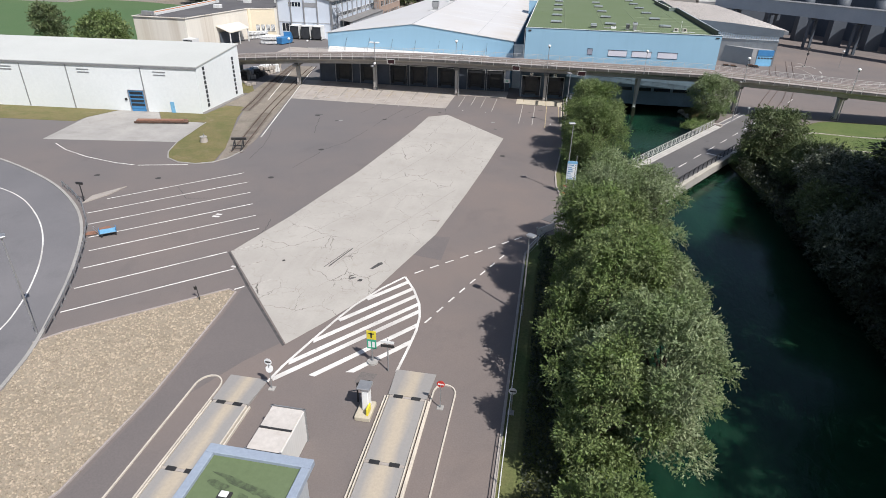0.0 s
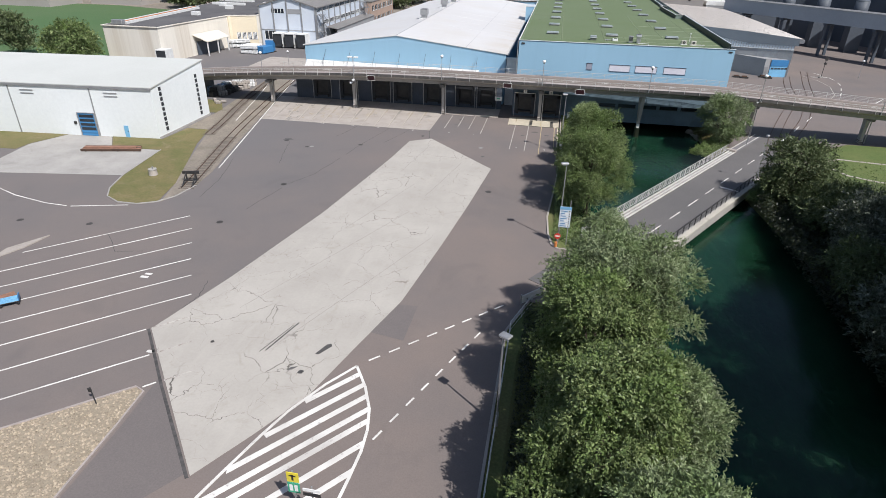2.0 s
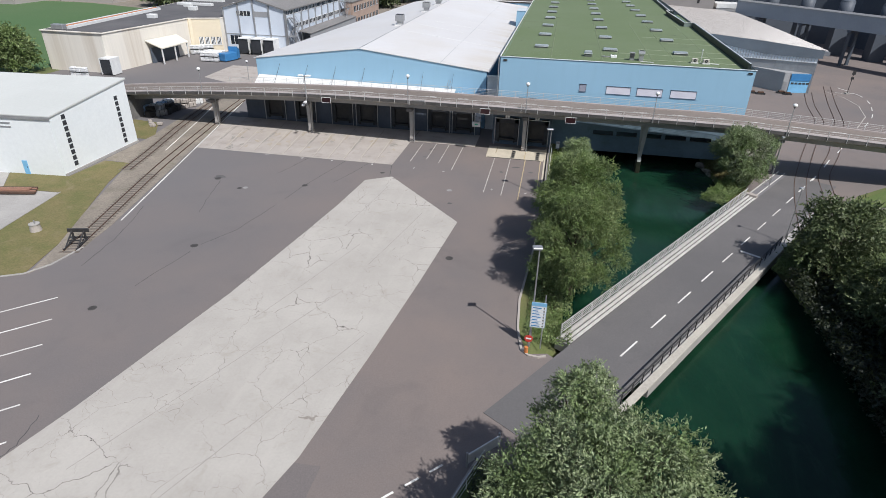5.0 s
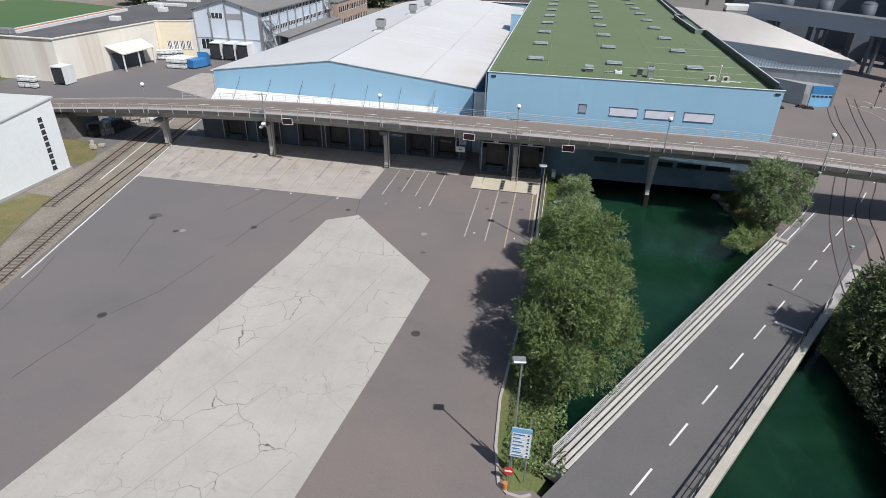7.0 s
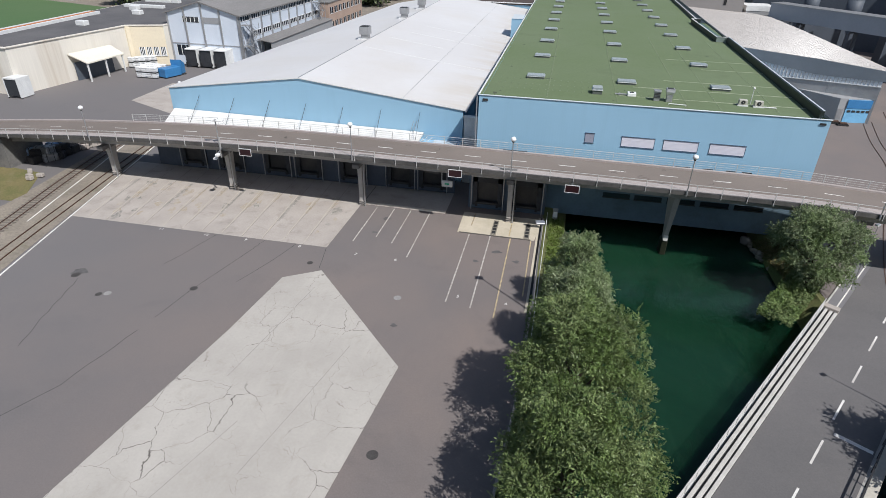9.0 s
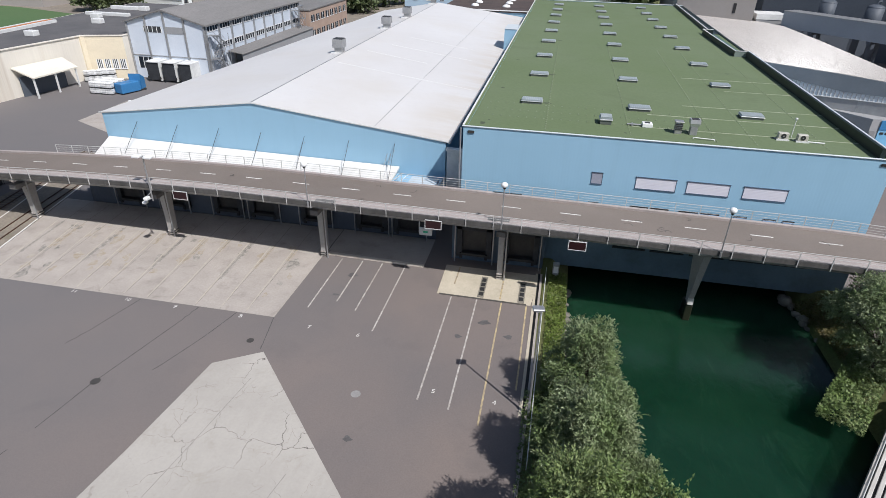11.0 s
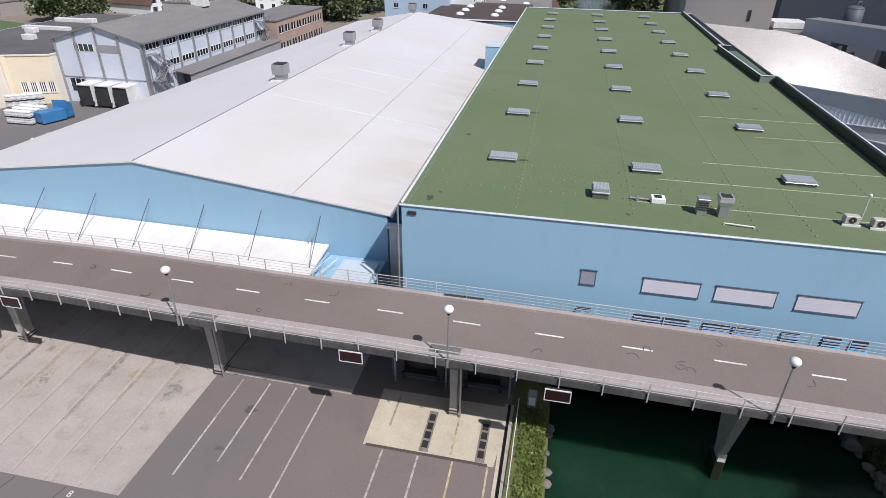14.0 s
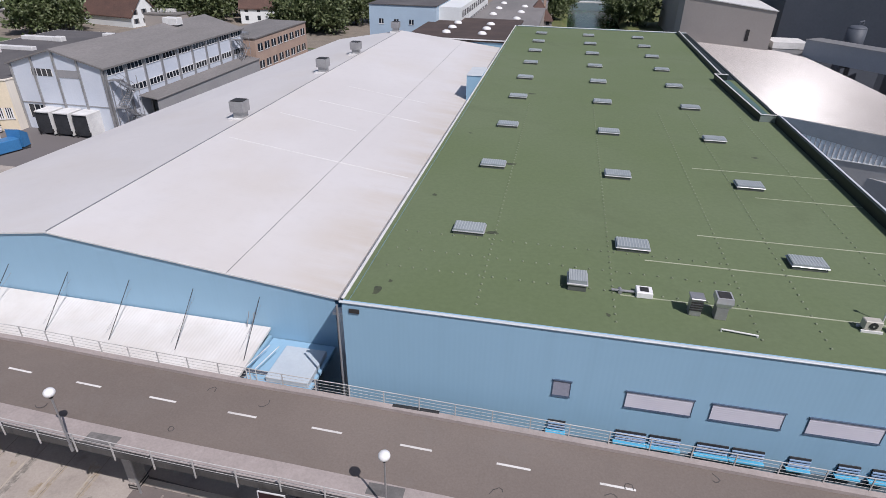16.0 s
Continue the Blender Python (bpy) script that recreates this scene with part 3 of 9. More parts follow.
# grass island, strip of lawn and sidings
structure("grass_island", Mesh().prism([(-57.4, 78), (-56.1, 73.6), (-54.6, 71.2), (-52.2, 69.9), (-49.6, 69.9), (-47.6, 71), (-49.0, 77), (-52, 84.5), (-55.5, 93), (-57.5, 100), (-61.5, 100), (-61.9, 93.6), (-70.9, 93.6), (-67, 88.3), (-59, 88.7)], -0.1, 0.06), GRASS_DRY, "short dry grass island")
structure("island_kerb", Mesh().strip([(-59, 88.7), (-57.5, 78), (-56.1, 73.5), (-54.6, 71.1), (-52.2, 69.8), (-49.6, 69.8), (-47.6, 70.9), (-46.4, 73), (-45.9, 76.8)], 0.16, -0.1, 0.12), CONCRETE)
structure("lawn", Mesh().prism([(-130, 80), (-93.4, 83), (-80.3, 84.2), (-80.3, 87), (-77.6, 93.6), (-130, 93.6)], -0.1, 0.05), GRASS_DRY)
structure("siding_bed", Mesh().prism([(-47.2, 71), (-45.9, 76.8), (-46.6, 82), (-52.6, 108.5), (-55, 121), (-59.5, 140), (-66, 140), (-62, 110), (-61.9, 100.5), (-57.5, 100), (-52, 84.5), (-49, 77)], -0.1, 0.045), EARTH, "bare earth along railway sidings")
structure("shed_verge", Mesh().prism([(-80, 110.2), (-62.1, 110.2), (-62.0, 112.5), (-65.5, 118.5), (-80, 120.5)], -0.1, 0.05), GRASS_DRY, "weedy grass beside the shed")
structure("verge_strip", Mesh().prism([(0.9, 104), (2.6, 104), (2.9, 121.5), (1.3, 121.5)], -0.5, 0.1), GRASS)


# ---- road markings ----
def marking(name, m, material=PAINT_WHITE):
    return structure(name, m, material)


BAYS = [((-53.0, 56.3), (-41.4, 68.1)), ((-52.4, 52.15), (-39.35, 65.1)), ((-50.2, 49.65), (-37.45, 61.95)), ((-48.0, 46.9), (-35.55, 58.75)), ((-45.9, 44.3), (-33.7, 55.8)),
        ((-44.0, 41.15), (-31.8, 52.7)), ((-42.2, 37.8), (-32.45, 47.0)), ((-40.6, 34.3), (-30.1, 44.05))]
for a, b in BAYS:
    marking("parking_line", Mesh().strip([a, b], 0.135, 0.0, 0.036))
for a, b in (((-32.1, 47.3), (-29.87, 49.42)), ((-29.7, 44.4), (-27.87, 46.3)), ((-27.2, 41.58), (-25.74, 43.03))):
    marking("parking_line", Mesh().strip([a, b], 0.15, 0.0, 0.045), PAINT_FADED)
marking("parking_line", Mesh().strip([(-28.3, 40.64), (-27.65, 41.3)], 0.15, 0.0, 0.036))
marking("parking_mark", Mesh().box(-38.3, 54.4, 0, -37.5, 54.75, 0.03).box(-38.2, 55.0, 0, -37.5, 55.3, 0.03).box(-30.6, 44.3, 0, -30.0, 44.6, 0.03))
# hatched traffic island
_n = Vector((-0.78, 0.62, 0))
_dir = Vector((0.62, 0.78, 0))
ZEBRA_R = [(-11.19, 32.65), (-11.0, 35.6), (-10.9, 38.0), (-11.05, 39.9), (-11.5, 41.8), (-12.45, 43.9), (-13.8, 46.05)]
ZEBRA_L = [(-19.95, 29.7), (-19.6, 31.56), (-18.7, 34.84), (-17.75, 38.1), (-16.95, 40.45), (-15.4, 43.6), (-13.8, 46.05)]
marking("hatch_outline", Mesh().strip(ZEBRA_R, 0.2, 0, 0.047).strip(ZEBRA_L, 0.2, 0, 0.047))


def inside(poly, x, y):
    hit = False
    for (x0, y0), (x1, y1) in zip(poly, poly[1:] + poly[:1]):
        if (y0 > y) != (y1 > y) and x < x0 + (x1 - x0) * (y - y0) / (y1 - y0):
            hit = not hit
    return hit


_poly = ZEBRA_R + list(reversed(ZEBRA_L))[1:] + [(-14.6, 31.8), (-11.15, 32.9)]
for (ax, ay) in ((-14.68, 31.7), (-17.2, 30.85), (-19.8, 29.95), (-19.4, 31.9), (-18.6, 34.8), (-17.5, 38.0), (-16.2, 41.55)):
    o = Vector((ax, ay, 0))
    ends = []
    for w in (-0.21, 0.21):
        q = o + w * Vector((0.78, -0.62, 0))
        d = [0.05 * i for i in range(0, 330) if inside(_poly, (q + _dir * 0.05 * i).x, (q + _dir * 0.05 * i).y)]
        ends.append((q + _dir * (d[0] if d else 0), q + _dir * (d[-1] if d else 0.1)))
    (a0, a1), (b0, b1) = ends
    marking("hatch_bar", Mesh().prism([(b0.x, b0.y), (b1.x, b1.y), (a1.x, a1.y), (a0.x, a0.y)], 0, 0.044))

for i in range(8):
    t0 = i * 1.83
    a = Vector((-13.1, 46.88)) + Vector((0.693, 0.721)) * t0
    b = a + Vector((0.693, 0.721)) * 1.0
    marking("lane_dash", Mesh().strip([a, b], 0.14, 0, 0.04), PAINT_WHITE)
for i in range(8):
    t0 = i * 1.89
    a = Vector((-10.45, 39.12)) + Vector((0.36 + 0.003 * i, 0.93)) * t0
    marking("lane_dash", Mesh().strip([a, a + Vector((0.38, 0.925)) * 0.95], 0.14, 0, 0.04), PAINT_WHITE)
marking("shed_lane_line", Mesh().strip([(-74.5, 73.2), (-71, 71), (-66, 69), (-60.5, 67.7), (-57.4, 67.5)], 0.16, 0, 0.04).strip([(-56.8, 67.5), (-50.4, 69.3)], 0.16, 0, 0.04))
marking("siding_line", Mesh().strip([(-46.4, 83.4), (-52.3, 108.5), (-54.9, 119.6), (-59.6, 140)], 0.16, 0, 0.055))
marking("siding_line", Mesh().strip([(-55.9, 106.1), (-59.5, 120.5), (-63.4, 135)], 0.15, 0, 0.055))
# bays before the docks
for x, y1 in ((-6.9, 101.5), (-4.55, 101), (-2.3, 100), (-0.05, 104)):
    marking("bay_line", Mesh().strip([(x, 115.1), (x + 0.05, y1)], 0.13, 0, 0.036), PAINT_YELLOW if x > -2.4 else PAINT_FADED)
for x, y1 in ((-18.9, 110.5), (-16.75, 112), (-14.7, 111), (-12.35, 108.5)):
    marking("bay_line", Mesh().strip([(x, 119.3), (x - 0.03, y1)], 0.12, 0, 0.036), PAINT_FADED)
APRON_JOINT = surface("apron_joint_dirt", (0.2, 0.18, 0.16), (0.29, 0.26, 0.23), 0.9, 1.2, 7.0, 0.25, 0.0)
APRON_STAIN = worn_paint("apron_rust_stain", (0.27, 0.205, 0.125), (0.4, 0.365, 0.325), 0.36, 0.66)
APRON_STAIN_DARK = worn_paint("apron_oil_stain", (0.13, 0.12, 0.105), (0.4, 0.365, 0.325), 0.38, 0.62)
APRON_PAINT = worn_paint("apron_paint_cream", (0.47, 0.415, 0.33), (0.37, 0.33, 0.29), 0.4, 0.62)
for i in range(12):
    x = -50.4 + 2.4 * i
    marking("bay_line", Mesh().strip([(x - 2.2 * (1 - i / 14), 120.2), (x + 0.1, 108.8)], 0.11, 0, 0.042), APRON_PAINT)
    pts = [(x + 0.16 + (-2.2 * (1 - i / 14)) * f + 0.04 * math.sin(7 * f + i), 108.6 + 16.4 * f) for f in (0, 0.14, 0.27, 0.42, 0.55, 0.7, 0.85, 1.0)]
    structure("apron_joint", Mesh().strip(pts, 0.05, 0.0, 0.0375), APRON_JOINT)
    structure("joint_stain", Mesh().strip(pts[2 + i % 3:6], 0.5 if i % 2 else 0.32, 0.0, 0.0345), APRON_STAIN if i % 3 else APRON_STAIN_DARK)
ra = random.Random(12)
for i in range(46):
    x, y, r = ra.uniform(-50, -22), 120.2 - 10.5 * ra.random() ** 1.7, ra.uniform(0.12, 0.5)
    blob = [(x + r * (1 + 0.4 * math.sin(3 * a + x)) * math.cos(a) - 0.4 * r * math.sin(a), y + 1.9 * r * (1 + 0.35 * math.cos(2 * a + y)) * math.sin(a)) for a in [2 * math.pi * k / 14 for k in range(14)]]
    structure("apron_stain", Mesh().prism(blob, 0, 0.0342 + 0.00012 * (i % 20)), APRON_STAIN if i % 3 else APRON_STAIN_DARK)
marking("pad_edge_bar", Mesh().strip([(-8.1, 115.32), (-0.1, 115.25)], 0.2, 0, 0.05), surface("bar_dark", (0.06, 0.055, 0.05), (0.09, 0.08, 0.07)))
structure("dock_kerb", Mesh().prism([(-20.7, 119.75), (-10.55, 119.5), (-10.55, 119.85), (-20.7, 120.15)], 0, 0.2), EDGE_CREAM, "white-painted concrete beam")
marking("pad_line", Mesh().strip([(-7.0, 117.2), (-7.0, 120.4)], 0.14, 0, 0.043).strip([(-2.5, 115.6), (-2.5, 119.6)], 0.14, 0, 0.043), PAINT_YELLOW)
JOINT = surface("asphalt_joint", (0.05, 0.047, 0.046), (0.09, 0.084, 0.082), 0.85, 1.5, 8.0, 0.2, 0.0)
for pts in ([(-36, 71.3), (-34.7, 78.6)], [(-34.5, 80.2), (-32.5, 84.4), (-31.2, 91.5)], [(-31, 93.4), (-30.4, 97.7), (-28.6, 106), (-28.2, 108.4)], [(-41.8, 97.2), (-40.2, 91), (-39.1, 87.5)], [(-46.4, 87.5), (-44.2, 80), (-43.4, 73.5)],
            [(-21.15, 108.4), (-20.7, 106.3), (-20.3, 104.3)], [(-24.6, 108.4), (-25.6, 104.5), (-27, 100.2)], [(-33.8, 108.3), (-34.8, 104), (-35.6, 101.5)], [(-47.5, 62), (-44.0, 58.5), (-41.3, 59.2)], [(-31.6, 55.2), (-31.0, 52.6), (-31.3, 50.5)]):
    fine_pts = []
    for (x0, y0), (x1, y1) in zip(pts, pts[1:]):
        for i in range(6):
            f = i / 6
            fine_pts.append((x0 + (x1 - x0) * f + 0.07 * math.sin(9.1 * (y0 + f * (y1 - y0))), y0 + (y1 - y0) * f))
    fine_pts.append(pts[-1])
    structure("asphalt_crack", Mesh().strip(fine_pts, 0.055, 0.0, 0.0262), JOINT)
structure("slab_joint_line", Mesh().strip([(-32.3, 47.1), (-27.2, 41.2), (-20.6, 33.9)], 0.22, 0.0, 0.03), JOINT)
structure("drain_channel", Mesh().prism([(0.62, 101.5), (0.9, 101.5), (0.98, 120.9), (0.7, 120.9)], 0, 0.05), surface("channel_black", (0.015, 0.015, 0.016), (0.025, 0.025, 0.025)))
structure("channel_curb", Mesh().prism([(0.38, 101.5), (0.6, 101.5), (0.68, 120.9), (0.46, 120.9)], 0, 0.06), CONCRETE_YELLOW)


def glyph(text, size):
    """The built-in font's form of a short text as a flat mesh, lying on the ground."""
    c = bpy.data.curves.new("glyph_form", "FONT")
    c.body, c.size, c.align_x = text, size, "CENTER"
    ob = new("glyph_form", c)
    me = bpy.data.meshes.new_from_object(ob.evaluated_get(bpy.context.evaluated_depsgraph_get()))
    bpy.data.objects.remove(ob)
    me.materials.clear()
    return me


BAY_NUMBERS = (("11", -40.4, 108.2), ("10", -34.9, 108.15), ("9", -30.2, 108.1), ("8", -24.0, 108.1), ("7", -17.7, 107.95),
               ("6", -13.35, 107.8), ("5", -5.9, 102.7), ("4", -1.4, 102.5))
for text, x, y in BAY_NUMBERS:
    me = glyph(text, 0.62)
    me.transform(pose(x, y - 0.3, 0.032))
    structure("bay_number", me, PAINT_WHITE)
STAIN = surface("tyre_stain", (0.085, 0.08, 0.078), (0.11, 0.104, 0.102), 0.8, 1.5, 6.0, 0.25, 0.0)
for x, y, r in ((-3.4, 111.8, 0.5), (-1.2, 110.2, 0.35), (-5.3, 109.4, 0.3), (-16.9, 116.6, 0.45), (-17.3, 113, 0.3), (-42.6, 98.3, 0.75), (-10.5, 97, 0.3)):
    blob = [(x + r * (1 + 0.35 * math.sin(3 * a + x)) * math.cos(a), y + 0.7 * r * (1 + 0.3 * math.cos(2 * a + y)) * math.sin(a)) for a in [2 * math.pi * i / 14 for i in range(14)]]
    structure("tyre_stain", Mesh().prism(blob, 0, 0.0255), STAIN)
# manhole covers and drains
IRON = surface("cast_iron", (0.045, 0.04, 0.038), (0.065, 0.06, 0.056), 0.7, 2.0, 12.0, 0.2, 0.3)
COVER = surface("concrete_cover", (0.28, 0.27, 0.26), (0.23, 0.22, 0.21), 0.85, 1.0, 8.0, 0.2, 0.2)
for (x, y, r, mt) in ((-37.2, 67.3, 0.38, IRON), (-35, 79.8, 0.4, IRON), (-42.5, 97.7, 0.42, IRON), (-37.4, 95.65, 0.34, COVER), (-38.1, 95.35, 0.3, IRON), (-30.25, 98.2, 0.36, IRON), (-8.0, 83.25, 0.4, IRON), (-51.2, 63.7, 0.36, IRON), (-59.5, 62.9, 0.36, IRON), (-26.2, 46.6, 0.16, IRON), (-11.3, 101.1, 0.36, COVER), (-21.6, 105.1, 0.3, IRON), (-29.4, 117.9, 0.26, IRON), (-44.6, 118.2, 0.26, IRON)):
    z = 0.042 if inside(SLAB, x, y) else 0.028
    mm = Mesh().rod((x, y, 0), (x, y, z), r, n=20)
    for a in range(6):
        mm.rod((x + 0.55 * r * math.cos(a), y + 0.55 * r * math.sin(a), 0), (x + 0.55 * r * math.cos(a), y + 0.55 * r * math.sin(a), z + 0.008), 0.07 * r, n=6)
    solid("manhole_cover", mm, mt, "round cast iron manhole cover set in the yard" if mt is IRON else "round concrete manhole cover set in asphalt", "manhole cover", "yard covers")
SEAM = surface("slab_seam", (0.26, 0.24, 0.22), (0.31, 0.29, 0.265), 0.85, 1.5, 6.0, 0.2, 0.0)
OIL = surface("oil_stain", (0.05, 0.048, 0.047), (0.09, 0.085, 0.08), 0.7, 1.2, 6.0, 0.2, 0.05)
structure("oil_stain", Mesh().prism([(-17.5, 46.8), (-17.2, 46.8), (-16.5, 48.0), (-16.7, 48.3), (-17.0, 48.1)], 0.03, 0.041), OIL)
structure("oil_stain", Mesh().prism([(-18.0, 44.3), (-17.6, 44.35), (-17.5, 44.7), (-17.9, 44.75)], 0.03, 0.041), OIL)
structure("oil_stain", Mesh().prism([(-18.9, 44.5), (-18.5, 44.65), (-18.2, 45.1), (-18.7, 44.9)], 0.03, 0.041), STAIN)
for a, b in (((-26.4, 51.6), (-16.7, 74.8)), ((-21.1, 47.1), (-12.6, 68.7)), ((-22.6, 69.0), (-18.0, 84.0)), ((-21.0, 88.0), (-19.4, 101.0)), ((-15.8, 80.0), (-13.2, 93.5))):
    structure("slab_seam", Mesh().strip([a, ((a[0] + b[0]) / 2 + 0.05, (a[1] + b[1]) / 2), b], 0.05, 0.0, 0.0385), SEAM)
structure("tyre_streak", Mesh().strip([(-21.5, 46.4), (-21.0, 48.3), (-20.4, 50.5)], 0.13, 0.03, 0.041).strip([(-21.9, 46.2), (-20.7, 50.1)], 0.07, 0.03, 0.041), OIL)


# ---- weighbridges ----
COVER_MARK = surface("cover_asphalt", (0.13, 0.118, 0.11), (0.16, 0.14, 0.13), 0.85, 1.0, 8.0, 0.2, 0.2)
WEIGH, _t, _p = nodes_of("weighbridge_plate")
_tc = _t.nodes.new("ShaderNodeTexCoord")
_sx = _t.nodes.new("ShaderNodeSeparateXYZ")
_t.links.new(_tc.outputs["Object"], _sx.inputs[0])
_wob = ramp_node(_t, noise_node(_t, where(_t, (1, 0.25, 1)), 0.8, 4.0), 0.3, 0.7, -0.22, 0.22)
_dist = math_node(_t, "ABSOLUTE", math_node(_t, "SUBTRACT", math_node(_t, "ADD", _sx.outputs[0], _wob), 1.25))
_c = mix_node(_t, ramp_node(_t, _dist, 0.15, 0.75, 1, 0), (0.3, 0.285, 0.27), (0.46, 0.39, 0.3))
_c = mix_node(_t, ramp_node(_t, noise_node(_t, where(_t), 5.0, 6.0, 0.7), 0.35, 0.75, 0.0, 0.3), _c, (0.2, 0.185, 0.165))
_t.links.new(_c, _p.inputs["Base Color"])
_p.inputs["Roughness"].default_value = 0.7


def weighbridge(x0, x1, y0, y1, ramp):
    w = thing("weighbridge", (x0, y0, 0), "concrete truck weighbridge with steel edge beams and rubber joints", "weighbridge", "weighbridges")
    m = Matrix.Translation((-x0, -y0, 0))
    n = 4
    L = (y1 - y0) / n
    for i in range(n):
        part("deck_panel", Mesh().box(x0, y0 + i * L + 0.12, 0, x1, y0 + (i + 1) * L - 0.12, 0.22, m, 0.02), WEIGH, w)
    for i in range(n + 1):
        y = y0 + i * L
        part("joint_beam", Mesh().box(x0, y - 0.1, 0, x1, y + 0.1, 0.2, m), CONCRETE_PALE, w)
        for a in (0.12, 0.62):
            part("rubber_pad", Mesh().box(x0 + a * (x1 - x0), y - 0.16, 0.2, x0 + (a + 0.26) * (x1 - x0), y + 0.16, 0.235, m), BLACK, w)
    for x, o in ((x0 - 0.13, -0.2), (x1 + 0.04, 0.2)):
        part("edge_beam", Mesh().box(x, y0, 0, x + 0.09, y1, 0.28, m, 0.02), EDGE_CREAM, w)
        part("guide_rail", Mesh().box(x + o, y0, 0, x + o + 0.09, y1, 0.2, m), EDGE_CREAM, w)
    ramp_m = Mesh().prism([(x0 - 0.1, y1 + 0.12), (x1 + 0.1, y1 + 0.12), (x1 + 0.25, y1 + ramp), (x0 - 0.25, y1 + ramp)], -0.1, [0.22, 0.22, 0.04, 0.04])
    ramp_m.v = [(a - x0, b - y0, c) for a, b, c in ramp_m.v]
    part("ramp", ramp_m, WEIGH, w, "pale concrete ramp")
    return w


weighbridge(-11.0, -8.5, 6.6, 29.9, 3.0)
weighbridge(-22.6, -20.2, 4.0, 27.0, 2.9)


def loop_end(xa, xb, y, n=10):
    """A round nose joining two parallel kerb lines."""
    r = (xb - xa) / 2
    return [(xa + r - r * math.cos(math.pi * k / n), y + 1.15 * r * math.sin(math.pi * k / n)) for k in range(n + 1)]


structure("lane_island_kerb", Mesh().strip([(-8.12, 6.6), (-8.12, 29.9)] + loop_end(-8.1, -6.55, 31.0) + [(-6.6, 22.8), (-6.7, -20)], 0.1, -0.1, 0.12), EDGE_CREAM)
structure("lane_island_kerb_b", Mesh().strip([(-24.7, -20), (-24.6, 19.2)] + loop_end(-24.75, -22.95, 28.5) + [(-22.95, 27.0), (-22.95, 4.0)], 0.1, -0.1, 0.12), EDGE_CREAM)
structure("access_cover", Mesh().prism([(-13.9, 30.9), (-12.7, 30.9), (-12.5, 32.1), (-13.7, 32.1)], 0, 0.028), COVER_MARK, "square asphalt-filled cover")


# ---- railway sidings ----
def track(name, pts, sleepers=True, gauge=1.1, until=999.0):
    t = thing(name, (pts[0][0], pts[0][1], 0.0), "rusty railway siding set in bare ground", "railway track", "sidings")
    o = Vector((pts[0][0], pts[0][1]))
    raw = [Vector(p) - o for p in pts]
    P = []
    for i in range(len(raw) - 1):
        a, b, c, e = raw[max(i - 1, 0)], raw[i], raw[i + 1], raw[min(i + 2, len(raw) - 1)]
        for k in range(4):
            u = k / 4
            P.append(0.5 * (2 * b + (c - a) * u + (2 * a - 5 * b + 4 * c - e) * u * u + (3 * b - a - 3 * c + e) * u ** 3))
    P.append(raw[-1])
    for s in (-1, 1):
        q = []
        for i, p in enumerate(P):
            d = (P[min(i + 1, len(P) - 1)] - P[max(i - 1, 0)]).normalized()
            q.append((p.x - s * d.y * gauge / 2, p.y + s * d.x * gauge / 2))
        part("rail", Mesh().strip(q, 0.075, 0.02, 0.16 if sleepers else 0.09), RUST, t)
    if sleepers:
        done = 0.0
        for a, b in zip(P, P[1:]):
            d = (b - a).normalized()
            while done < (b - a).length:
                c = a + d * done
                if c.y + o.y > until:
                    break
                ang = math.degrees(math.atan2(d.y, d.x))
                part("sleeper", Mesh().box(-0.12, -1.0, 0.0, 0.12, 1.0, 0.1, rotz(c.x, c.y, 0, ang)), SLEEPER, t)
                done += 0.66
            done = max(0.0, done - (b - a).length)
    return t


track("railway_track", [(-46.6, 75.6), (-48.8, 84.5), (-50.8, 92.5), (-52.8, 101), (-55.5, 115), (-57.9, 128), (-59.8, 140)], True, 1.2, 97.0)
track("railway_track", [(-56.2, 97.5), (-58.0, 106), (-61.2, 119.5), (-65.0, 140)], True)
track("railway_track", [(30.7, 93.3), (31.5, 98.8), (33.8, 108), (36.6, 117), (42, 130.5), (47.8, 144), (50.5, 151), (53, 163), (56.5, 175.5)], False, 1.45)
track("railway_track", [(34.0, 95), (35.0, 100), (38.2, 111), (40.6, 119.8), (46, 131), (51.5, 145), (54, 151), (58, 166), (63, 183)], False, 1.45)


# ---- road viaduct ----
def deck_rise(x):
    return -0.00085 * max(0.0, -17 - max(x, -72)) ** 2 - 0.1 * max(0.0, -72 - x) - 0.05 * max(0.0, x - 26)


def deck_bow(x):
    u = min(0.0, x + 5)
    return 0.0014 * max(u, -25.0) ** 2 + 0.035 * max(0.0, -25.0 - u) - 0.03 * max(0.0, x + 8) - 0.08


DX = [-96 + 3 * i for i in range(70)]
via = thing("road_viaduct", (-3, 119.85, 0.45), "weathered concrete road viaduct on piers with steel railings", "viaduct")
_off = Matrix.Translation((3, -120.5, 0))


def shifted(m, dx=3, dy=-120.5, dz=0):
    m.v = [(a + dx, b + dy, c + dz) for a, b, c in m.v]
    return m


def deck(name, profile, mat, label=""):
    """A strip of the deck drawn along its gentle bow."""
    m = Mesh().sweep(profile, DX, deck_rise)
    m.v = [(a, b + deck_bow(a), c) for a, b, c in m.v]
    return part(name, shifted(m), mat, via, label)


